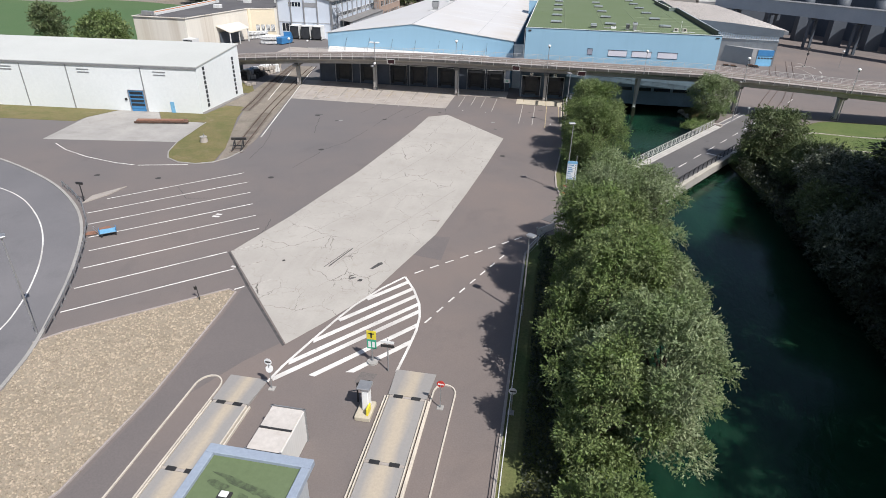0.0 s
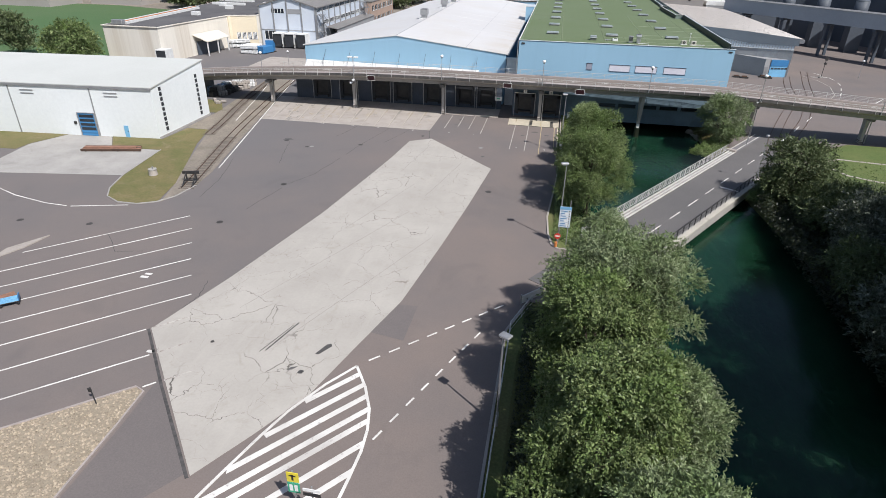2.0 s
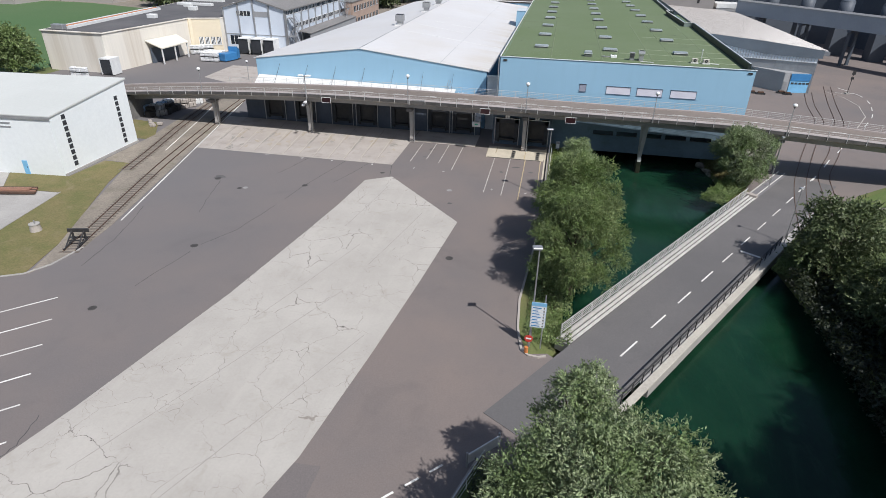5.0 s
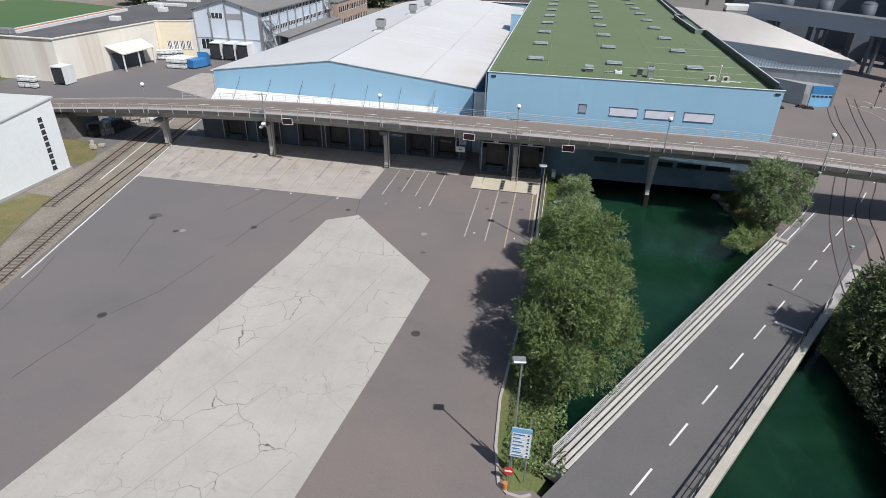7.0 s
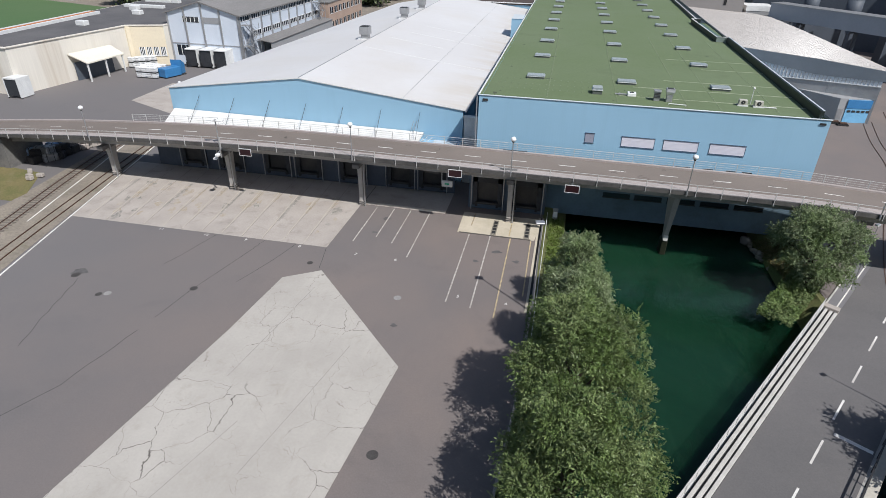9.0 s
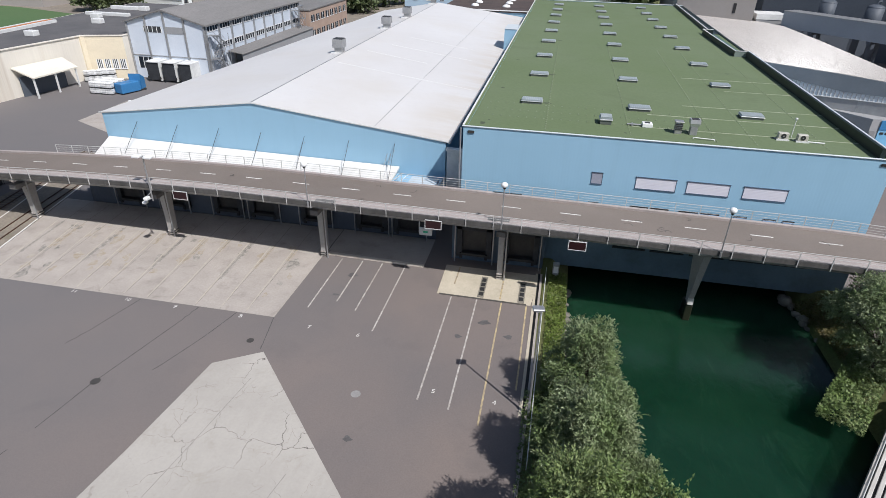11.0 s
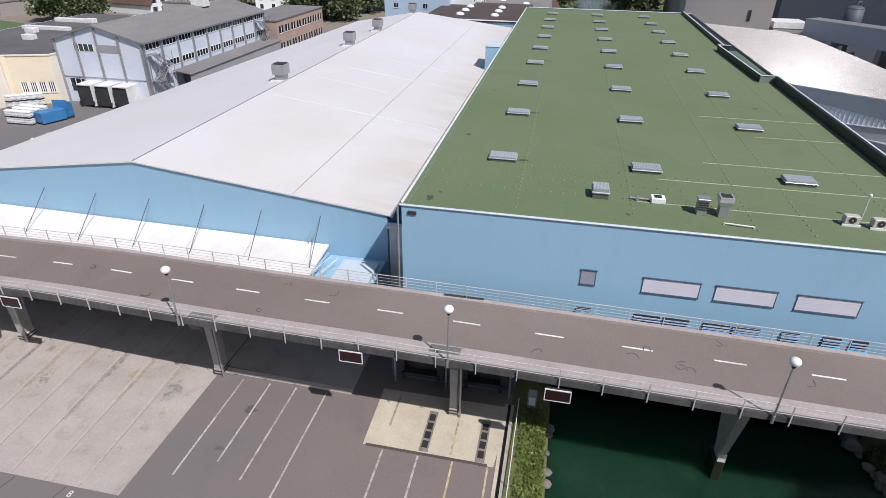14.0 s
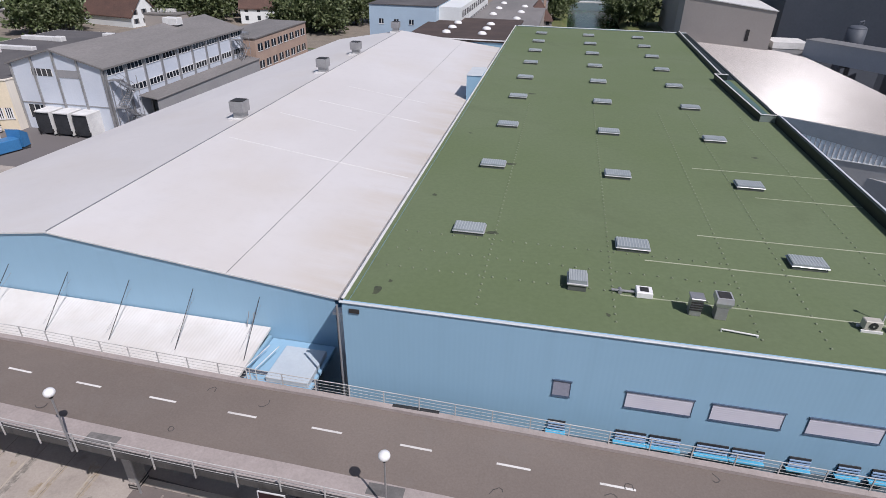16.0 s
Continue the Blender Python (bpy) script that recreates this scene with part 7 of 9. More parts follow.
for i in range(9):
    y0 = OY0 + 0.6 + i * (OY1 - OY0 - 0.6) / 9
    for z0, z1 in ((6.05, 7.1), (9.8, 10.9)):
        if i == 0 and z0 < 9:
            continue
        w = op("window", Mesh().box(OX1 + 0.01, y0 + 0.3, z0, OX1 + 0.04, y0 + 4.4, z1), GLASS)
        op("window_frame", Mesh().box(OX1 + 0.04, y0 + 0.2, z0 - 0.1, OX1 + 0.1, y0 + 4.5, z0).box(OX1 + 0.04, y0 + 0.2, z1, OX1 + 0.1, y0 + 4.5, z1 + 0.1), WHITE_PLASTIC, w)
        for k in range(5):
            op("mullion", Mesh().box(OX1 + 0.04, y0 + 0.3 + 1.0 * k, z0, OX1 + 0.1, y0 + 0.42 + 1.0 * k, z1), WHITE_PLASTIC, w)
w = op("window", Mesh().box(-84.2, OY0 - 0.04, 9.3, -80.2, OY0 - 0.01, 10.5), GLASS)
for k in range(5):
    op("mullion", Mesh().box(-84.2 + 1.0 * k - 0.06, OY0 - 0.09, 9.3, -84.2 + 1.0 * k + 0.06, OY0 - 0.041, 10.5), WHITE_PLASTIC, w)
op("louvre_panel", Mesh().box(-79.2, OY0 - 0.06, 9.2, -75.3, OY0 - 0.01, 10.5), GREY_WALL)
w = op("window", Mesh().box(-86.9, OY0 - 0.04, 2.0, -83.4, OY0 - 0.01, 4.3), GLASS)
for k in range(4):
    op("mullion", Mesh().box(-86.9 + 1.16 * k - 0.06, OY0 - 0.09, 2.0, -86.9 + 1.16 * k + 0.06, OY0 - 0.041, 4.3), WHITE_PLASTIC, w)
op("string_course", Mesh().box(OX0, OY0 - 0.1, 4.6, OX1, OY0 - 0.005, 4.75), METAL_GREY)
op("lean_to_roof", Mesh().prism([(OX1 + 0.3, 190), (-66.6, 190), (-66.6, OY1), (OX1 + 0.3, OY1)], [5.0, 4.5, 4.5, 5.0], [5.15, 4.65, 4.65, 5.15]), ROOF_GREY, None, "low grey lean-to roof")
op("lean_to_wall", Mesh().box(-67.0, 190.2, 0, -66.8, OY1 - 0.2, 4.5), GREY_WALL)
op("roof_plant", Mesh().box(-79.8, 214, 13.5, -76.5, 216.2, 14.9, None, 0.05), METAL_PAINT)
for k, x in enumerate((-81.6, -78.0, -74.4)):
    d = thing("dock_shelter", (x, 183, 0), "white-roofed dock shelter with a black curtain opening", "dock shelter", "dock shelters")
    part("hood", Mesh().box(-1.45, -3.2, 3.9, 1.45, 0, 4.15, None, 0.04), METAL_PAINT, d)
    part("side", Mesh().box(-1.45, -3.2, 0.3, -1.3, 0, 3.9), SHELTER, d)
    part("side", Mesh().box(1.3, -3.2, 0.3, 1.45, 0, 3.9), METAL_PAINT, d)
    part("curtain", Mesh().box(-1.29, -3.0, 0.4, 1.29, -2.8, 3.89), SHELTER, d)
    part("bumper", Mesh().box(-1.5, -3.35, 0.7, -1.1, -3.2, 1.2), BLACK, d)
    part("bumper", Mesh().box(1.1, -3.35, 0.7, 1.5, -3.2, 1.2), BLACK, d)
    for lx in (-1.45, 1.3):
        for ly in (-3.2, -0.15):
            part("leg", Mesh().box(lx, ly, 0, lx + 0.15, ly + 0.15, 0.3), METAL_DARK, d)


def fire_stair(x, y, h):
    s = thing("escape_stair", (x, y, 0), "grey steel escape stair zigzagging up the office wall", "stair")
    for sx in (0, 1.8):
        for sy in (0, 4.2):
            part("post", Mesh().rod((sx, sy, 0), (sx, sy, h), 0.06), METAL_GREY, s)
    n = 4
    for k in range(n):
        z0, z1 = h * k / n, h * (k + 1) / n
        part("landing", Mesh().box(-0.1, -0.3 if k % 2 else 3.2, z1 - 0.1, 1.9, 1.0 if k % 2 else 4.4, z1), METAL_GREY, s)
        a, b = ((0.9, 0.6, z0), (0.9, 3.6, z1)) if k % 2 == 0 else ((0.9, 3.6, z0), (0.9, 0.6, z1))
        for o in (-0.7, 0.7):
            part("stringer", Mesh().rod((a[0] + o, a[1], a[2]), (b[0] + o, b[1], b[2]), 0.08), METAL_GREY, s)
            part("handrail", Mesh().rod((a[0] + o, a[1], a[2] + 1), (b[0] + o, b[1], b[2] + 1), 0.035), METAL_GREY, s)
        for j in range(9):
            f = (j + 0.5) / 9
            part("tread", Mesh().box(a[0] - 0.7, a[1] + (b[1] - a[1]) * f - 0.14, z0 + (z1 - z0) * f, a[0] + 0.7, a[1] + (b[1] - a[1]) * f + 0.14, z0 + (z1 - z0) * f + 0.04), METAL_GREY, s)
        part("brace", Mesh().rod((0, 0, z0), (0, 4.2, z1), 0.035).rod((1.8, 4.2, z0), (1.8, 0, z1), 0.035), METAL_GREY, s)
    return s


fire_stair(-70.2, 183.8, 9.2)
fire_stair(-70.2, 224.0, 9.5)

brk = thing("brick_building", (-80, 231, 0), "low brown brick office building with flat roof", "building")
part("wall_shell", Mesh().box(0, 0, 0, 11.5, 30, 8.6), BRICK_WALL, brk)
part("roof", Mesh().box(-0.2, -0.2, 8.6, 11.7, 30.2, 8.9), ROOF_GREY, brk)
for i in range(8):
    for z in (1.6, 5.6):
        w = part("window", Mesh().box(11.5, 1.2 + 3.6 * i, z, 11.53, 3.6 + 3.6 * i, z + 1.7), GLASS, brk)
        part("window_frame", Mesh().box(11.53, 1.1 + 3.6 * i, z - 0.12, 11.6, 3.7 + 3.6 * i, z).box(11.53, 2.3 + 3.6 * i, z, 11.6, 2.45 + 3.6 * i, z + 1.7), WHITE_PLASTIC, w)
part("skylight_frame", Mesh().box(2.0, 2.0, 8.9, 8.0, 4.5, 9.5, None, 0.04), METAL_GREY, brk)

crm = thing("cream_hall", (-99, 150, 0), "long cream rendered hall with dark flat roof", "warehouse")


def yp(name, m, mat, parent=None, label=""):
    return part(name, shifted(m, 99, -150), mat, crm if parent is None else parent, label)


FOOT = [(-114.6, 150.3), (-99, 150), (-95.6, 178.4), (-88.2, 181.2), (-88.2, 229), (-119.8, 229)]
yp("wall_shell", Mesh().prism(FOOT, 0, 8.55), CREAM_WALL)
yp("coping", Mesh().prism([(-114.8, 150.0), (-98.8, 149.7), (-95.4, 178.2), (-88.1, 181.0), (-88.1, 229.2), (-120.0, 229.2)], 8.55, 8.72), CREAM_WALL, None, "pale roof edge")
yp("roof", Mesh().prism([(-114.3, 150.7), (-99.3, 150.4), (-95.9, 178.8), (-88.6, 181.6), (-88.6, 228.8), (-119.5, 228.8)], 8.6, 8.78), ROOF_DARK, None, "dark felt flat roof")
yp("yellow_panel", Mesh().prism([(-95.6, 178.3), (-88.25, 181.08), (-88.25, 181.2), (-95.6, 178.42)], 0, 8.5), YELLOW_WALL, None, "peach-yellow rendered wall")
yp("yellow_pier", Mesh().prism([(-95.75, 177.9), (-95.35, 177.85), (-94.9, 178.5), (-95.5, 178.6)], 0, 8.5), YELLOW_WALL)
for k in range(4):
    t0 = 0.25 + 0.19 * k
    a, b = Vector((-95.6, 178.4)), Vector((-88.2, 181.2))
    p, q = a + (b - a) * t0, a + (b - a) * (t0 + 0.14)
    w = yp("window", Mesh().prism([(p.x + 0.02, p.y - 0.18), (q.x + 0.02, q.y - 0.18), (q.x, q.y), (p.x, p.y)], 2.2, 4.0), GLASS)
    for j in range(4):
        c = p + (q - p) * (0.04 + 0.305 * j)
        yp("mullion", Mesh().prism([(c.x - 0.06, c.y - 0.24), (c.x + 0.08, c.y - 0.2), (c.x + 0.08, c.y - 0.02), (c.x - 0.06, c.y - 0.06)], 2.2, 4.0), WHITE_PLASTIC, w)
    yp("window_frame", Mesh().prism([(p.x - 0.1, p.y - 0.26), (q.x + 0.1, q.y - 0.22), (q.x + 0.1, q.y), (p.x - 0.1, p.y)], 2.0, 2.19), WHITE_PLASTIC, w)
for mat, off in ((METAL_PAINT, 0.0), (ORANGE, 1.15), (METAL_PAINT, 2.3)):
    yp("roof_duct", Mesh().prism([(-112.2 + off, 152.5), (-111.4 + off, 152.5), (-114.3 + off, 191), (-115.1 + off, 191)], 8.78, 9.35), mat, None, "long roof duct")
yp("roof_duct", Mesh().box(-116.5, 214.5, 8.78, -108.5, 216.0, 9.6, None, 0.05), METAL_PAINT)
yp("roof_duct", Mesh().box(-115, 203.5, 8.78, -103.5, 204.8, 9.5, None, 0.05), METAL_PAINT)
yp("duct_head", Mesh().box(-112.4, 151.0, 8.78, -109.4, 152.4, 9.9, None, 0.1), METAL_GREY)
for x, y in ((-104.5, 174), (-104, 192), (-110, 199), (-98, 206), (-108, 214), (-101, 221), (-95, 196)):
    yp("roof_vent", Mesh().box(x, y, 8.78, x + 2.2, y + 1.6, 9.8, None, 0.08), METAL_PAINT)
canb = thing("entrance_canopy", (-97.6, 160, 0), "cream canopy roof on white posts", "canopy")
part("roof", Mesh().prism([(0.2, 2.0), (4.2, 2.2), (4.7, 12.6), (1.5, 12.8)], [5.2, 3.6, 3.6, 5.2], [5.45, 3.85, 3.85, 5.45]), surface("canopy_cream", (0.68, 0.64, 0.54), (0.62, 0.58, 0.5), 0.6), canb)
for x, y in ((3.9, 2.5), (4.1, 7.4), (4.4, 12.2)):
    part("post", Mesh().box(x - 0.13, y - 0.13, 0, x + 0.13, y + 0.13, 3.7), METAL_PAINT, canb)
# Dark sheet stands in for the dim inside beneath the canopy.
part("dim_inside_sheet", Mesh().prism([(0.6, 2.6), (0.8, 2.6), (1.95, 12.0), (1.75, 12.0)], 0, 3.6), DARK_WALL, canb)
dk = thing("dock_shelter", (-97.9, 149.3, 0), "white-framed dark dock shelter on the cream hall", "dock shelter", "dock shelters")
part("frame", Mesh().box(-1.45, -1.6, 0.2, -1.3, 1.4, 3.5).box(1.3, -1.6, 0.2, 1.45, 1.4, 3.5).box(-1.45, -1.6, 3.5, 1.45, 1.4, 3.75), METAL_PAINT, dk)
part("curtain", Mesh().box(-1.3, -1.5, 0.5, 1.3, -1.35, 3.5), SHELTER, dk)
part("leg", Mesh().box(-1.5, -1.5, 0, -1.3, -1.3, 0.2).box(1.3, -1.5, 0, 1.5, -1.3, 0.2), METAL_DARK, dk)
cmp_ = thing("waste_compactor", (-81.0, 171.6, 0.02), "blue steel waste compactor container with raised hopper", "compactor")
part("body", Mesh().box(-1.1, -2.8, 0.2, 1.1, 1.2, 2.0, rotz(0, 0, 0, -18), 0.08), BLUE_PAINT, cmp_)
part("hopper", Mesh().prism([(-1.0, 1.0), (1.2, 1.4), (0.9, 3.0), (-1.3, 2.6)], [0.3] * 4, [3.2, 3.2, 2.2, 2.2]), BLUE_PAINT, cmp_)
part("skid", Mesh().box(-0.8, -2.8, 0, -0.6, 2.6, 0.2, rotz(0, 0, 0, -18)).box(0.6, -2.8, 0, 0.8, 2.6, 0.2, rotz(0, 0, 0, -18)), METAL_DARK, cmp_)


def barrel_pallet(x, y, n):
    b = thing("container_stack", (x, y, 0.02), "stack of white liquid containers on pallets", "container stack", "container stacks")
    for k in range(n):
        part("pallet", Mesh().box(-0.6, -0.5, 1.15 * k, 0.6, 0.5, 1.15 * k + 0.15), METAL_DARK, b)
        part("tank", Mesh().box(-0.56, -0.46, 1.15 * k + 0.15, 0.56, 0.46, 1.15 * k + 1.12, None, 0.08), WHITE_PLASTIC, b)
        for z in (0.4, 0.85):
            part("cage_bar", Mesh().box(-0.59, -0.49, 1.15 * k + z, 0.59, -0.465, 1.15 * k + z + 0.04).box(0.565, -0.49, 1.15 * k + z, 0.59, 0.49, 1.15 * k + z + 0.04), METAL_GREY, b)
    return b


_bp = barrel_pallet(-86.9, 168.6, 2)
for i in range(4):
    for j in range(3):
        if (i, j) != (0, 0):
            copy_thing(_bp, pose(-86.9 + 1.2 * i, 168.6 + 1.6 * j, 0.02))
for i in range(5):
    copy_thing(_bp, pose(-94.4 + 0.9 * i, 176.2 + 0.7 * i, 0.02))
for i in range(3):
    copy_thing(_bp, pose(-103.6 + 1.4 * i, 144.5, 0.02))
structure("pale_paving", Mesh().prism([(-77.2, 152.5), (-57, 143), (-56, 166), (-77.6, 166)], -0.1, 0.027), CONCRETE_PALE)

# ---- works buildings east of the river ----
we = thing("works_hall", (29.5, 172, 0), "grey works hall with a pale sloping metal roof and blue door", "factory")


def ep(name, m, mat, parent=None, label=""):
    return part(name, shifted(m, -29.5, -172), mat, we if parent is None else parent, label)


def works_z(x, y):
    return 10.4 - 0.03 * (x - 29.3) - 0.035 * max(0.0, x - 46) * min(1.0, max(0.0, (215 - y) / 41))


def front_y(x):
    """The front of the works hall, slanting away towards the river."""
    return 187.4 - 0.5 * (x - 29.4)


WR = [(29.3, 187.45), (57.6, 173.3), (53.65, 240.2), (29.3, 262)]
ep("roof", Mesh().prism(WR, [works_z(*p) - 1.0 for p in WR], [works_z(*p) - 0.12 for p in WR]), GREY_WALL)
# fine corrugated sheeting, its ribs running from eaves to eaves
_rs, _rows = Mesh(), 0
for k in range(820):
    for f, up in ((0.0, 0.0), (0.5, 0.0), (0.56, 0.0085), (0.9, 0.0085)):
        y0 = 172.0 + (k + f) * 0.1098
        # the rib's ends on the front or west eaves and on the east or north eaves
        xa = 29.3 if y0 >= 187.45 else 29.3 + (187.45 - y0) / (0.082 + 0.5)
        xb = min(57.6 - 0.059 * (y0 + 2.2 - 173.6), 29.3 + (262 - y0) / (0.082 + 0.895))
        if xb - xa < 0.05:
            continue
        for i in range(4):
            x = xa + (xb - xa) * i / 3
            y = y0 + 0.082 * (x - 29.3)
            _rs.v.append((x, y, works_z(x, y) + up))
        _rows += 1
_rs.f += [(4 * r + i, 4 * r + i + 1, 4 * r + i + 5, 4 * r + i + 4) for r in range(_rows - 1) for i in range(3)]
ep("roof_sheeting", _rs, WARM_ROOF, None, "pale glossy corrugated metal roof sheeting")


def front_band(name, x0, x1, out, lo, hi, mat, parent=None, label="", cuts=8):
    """A band of the slanting front, between two heights that may change along it."""
    m = Mesh()
    for i in range(cuts + 1):
        x = x0 + (x1 - x0) * i / cuts
        y = front_y(x)
        m.v += [(x, y - out, lo(x)), (x, y, lo(x)), (x, y, hi(x)), (x, y - out, hi(x))]
    for i in range(cuts):
        a = 4 * i
        m.f += [(a + j, a + (j + 1) % 4, a + 4 + (j + 1) % 4, a + 4 + j) for j in range(4)]
    m.f += [(3, 2, 1, 0), (4 * cuts, 4 * cuts + 1, 4 * cuts + 2, 4 * cuts + 3)]
    return ep(name, m, mat, parent, label)


def fascia_foot(x):
    return 8.6 - 0.12 * (x - 35) if x < 47 else 7.16 + 0.04 * (x - 47)


def glaze_foot(x):
    return 5.9 + 0.045 * (x - 40)


front_band("fascia", 29.4, 56.6, 0.25, fascia_foot, lambda x: works_z(x, front_y(x)) - 0.05, surface("fascia_blue_grey", (0.2, 0.225, 0.25), (0.17, 0.195, 0.22), 0.6, 0.2, 3.0, 0.06, 0.03), None, "blue-grey sheet fascia")
# Pale base colour makes the glazing look lit and bright.
GLAZE = surface("pale_glazing", (0.66, 0.7, 0.73), (0.56, 0.6, 0.64), 0.4, 0.6, 3.0, 0.2, 0.02)
gz = front_band("clerestory", 29.4, 55.9, 0.12, glaze_foot, lambda x: fascia_foot(x) - 0.003, GLAZE)
for i in range(48):
    x = 30 + 0.54 * i
    ep("mullion", Mesh().box(x - 0.035, front_y(x) - 0.2, glaze_foot(x), x + 0.035, front_y(x) - 0.13, fascia_foot(x)), METAL_GREY, gz)
front_band("glazing_sill", 29.4, 55.95, 0.28, lambda x: glaze_foot(x) - 0.12, lambda x: glaze_foot(x) - 0.003, METAL_PAINT)
front_band("wall_front", 29.4, 56.0, 0.1, lambda x: 0.0, lambda x: glaze_foot(x) - 0.13, GREY_WALL)
ep("wall_side", Mesh().prism([(55.9, 174.6), (56.2, 174.6), (52.9, 239.5), (52.6, 239.5)], 0, 8.2), GREY_WALL)
ep("porch", Mesh().prism([(44.5, 179.75), (50.2, 173.78), (56.15, 174.42), (56.15, 174.62)], 0, 4.25), GREY_WALL, None, "grey door porch")
front_band("wall_panel", 48.9, 55.98, 0.14, lambda x: 4.26, lambda x: glaze_foot(x) - 0.14, METAL_GREY, None, "darker steel panel", 2)
dr = ep("works_door", Mesh().prism([(51.6, 173.8), (55.95, 174.25), (55.95, 174.4), (51.6, 173.95)], 0, 4.1), BLUE_LIGHT, None, "light blue sectional door with a window row")
for k in range(5):
    ep("door_window", Mesh().prism([(51.9 + 0.8 * k, 173.76 + 0.083 * k), (52.45 + 0.8 * k, 173.817 + 0.083 * k), (52.45 + 0.8 * k, 173.9 + 0.083 * k), (51.9 + 0.8 * k, 173.85 + 0.083 * k)], 1.9, 2.25), METAL_DARK, dr)
ep("door_top", Mesh().prism([(51.6, 173.72), (55.95, 174.17), (55.95, 174.24), (51.6, 173.79)], 2.6, 4.1), BLUE_PAINT, dr)
ep("wall_fan", Mesh().prism([(46.0, 178.6), (47.9, 177.65), (47.9, 178.1), (46.0, 179.05)], 3.3, 4.2), METAL_DARK)
ep("personnel_door", Mesh().prism([(50.3, 173.72), (51.2, 173.815), (51.2, 173.9), (50.3, 173.81)], 0, 2.4), METAL_GREY)
for k, (x, y) in enumerate(((43.5, 171.0), (45.2, 170.4), (50.0, 172.6), (51.0, 171.6))):
    p = thing("steel_skid", (x, y, 0.02), "dark steel skid frame leaning by the works wall", "steel frame", "steel skids")
    part("frame", Mesh().box(-0.9, -0.4, 0, 0.9, -0.3, 0.3).box(-0.9, 0.3, 0, 0.9, 0.4, 0.3).box(-0.9, -0.3, 0.1, -0.8, 0.3, 0.3).box(0.8, -0.3, 0.1, 0.9, 0.3, 0.3), METAL_DARK, p)
    part("load", Mesh().box(-0.6, -0.28, 0.3, 0.6, 0.28, 0.6, None, 0.05), RUST, p)
bg = thing("beige_silo_block", (29.4, 249.5, 0), "windowless pale beige panel building", "building")
_bf = [(0, 0), (18.2, -6.0), (21, 20), (3, 26)]
part("wall_shell", Mesh().prism(_bf, 0, [19.8, 17.8, 17.6, 19.6]), BEIGE_WALL, bg)
part("coping", Mesh().prism([(-0.2, -0.15), (18.4, -6.25), (21.2, 20.1), (3, 26.2)], [19.81, 17.81, 17.61, 19.61], [20.0, 18.0, 17.8, 19.8]), METAL_PAINT, bg)
part("wall_door", Mesh().prism([(13.3, -4.47), (13.95, -4.68), (14.0, -4.58), (13.35, -4.37)], 11.4, 13.8), METAL_DARK, bg)
part("low_roof", Mesh().box(19.2, -5.5, 10.3, 26.5, 2, 11.6), METAL_PAINT, bg)
part("low_block", Mesh().box(19.3, -5.4, 0, 26.4, 1.9, 10.29), GREY_WALL, bg)
ga = thing("conveyor_gallery", (50, 238, 0), "long grey elevated conveyor gallery on concrete legs", "gallery")
GA, GB = Vector((55.2, 241)), Vector((113, 166))
d = (GB - GA).normalized()
n = Vector((-d.y, d.x))
pts = [GA - n * 2.2, GB - n * 2.2, GB + n * 2.2, GA + n * 2.2]
part("tube", shifted(Mesh().prism([(p.x, p.y) for p in pts], 9.2, 13.0), -50, -238), surface("gallery_grey", (0.36, 0.39, 0.43), (0.31, 0.34, 0.38), 0.6, 0.1, 3.0, 0.06, 0.05), ga)
part("coping", shifted(Mesh().prism([(p.x, p.y) for p in [GA - n * 2.4, GB - n * 2.4, GB + n * 2.4, GA + n * 2.4]], 13.0, 13.12), -50, -238), METAL_GREY, ga)
for k in range(7):
    c = GA + d * (8 + 14 * k)
    for s in (-1.6, 1.6):
        q = c + n * s
        # Legs and cap beams use dark cladding for the shade beneath the tube.
        part("leg", Mesh().box(q.x - 50 - 0.35, q.y - 238 - 0.35, 0, q.x - 50 + 0.35, q.y - 238 + 0.35, 9.2), DARK_WALL, ga)
    part("cap_beam", shifted(Mesh().prism([((c + d * a + n * b).x, (c + d * a + n * b).y) for a, b in ((-0.5, -2.2), (0.5, -2.2), (0.5, 2.2), (-0.5, 2.2))], 8.6, 9.2), -50, -238), DARK_WALL, ga)
TANK = surface("tank_grey", (0.09, 0.103, 0.125), (0.075, 0.087, 0.107), 0.6, 0.4, 3.0, 0.12, 0.05)
dkb = thing("process_building", (56, 262, 0), "tall dark clad process building with tanks", "factory")
part("wall_shell", Mesh().prism([(-1, 2), (36, -14), (80, -100), (130, -100), (130, 60), (-1, 60)], 0, 34), DARK_WALL, dkb)
part("low_block", Mesh().box(-4, -8, 0, 20, 1.5, 9.8), DARK_WALL, dkb)
for k in range(6):
    c = Vector((10 + 7.5 * k, -14 - 8.5 * k))
    tk = part("tank", Mesh().rod((c.x, c.y, 9), (c.x, c.y, 14.6), 1.9, n=20), TANK, dkb, "grey steel process tank", True)
    part("tank_lid", Mesh().ball((c.x, c.y, 14.6), 1.9, 20, 8, (1, 1, 0.4)), TANK, tk, "", True)
    part("tank_pipe", Mesh().rod((c.x, c.y, 15.2), (c.x, c.y, 15.9), 0.2).rod((c.x, c.y, 15.9), (c.x + 1.9, c.y + 2.6, 15.9), 0.2).rod((c.x + 1.9, c.y + 2.6, 15.9), (c.x + 1.9, c.y + 2.6, 13), 0.2), TANK, tk)
    part("tank_base", Mesh().box(c.x - 2.0, c.y - 2.0, 0, c.x + 2.0, c.y + 2.0, 9), DARK_WALL, dkb)
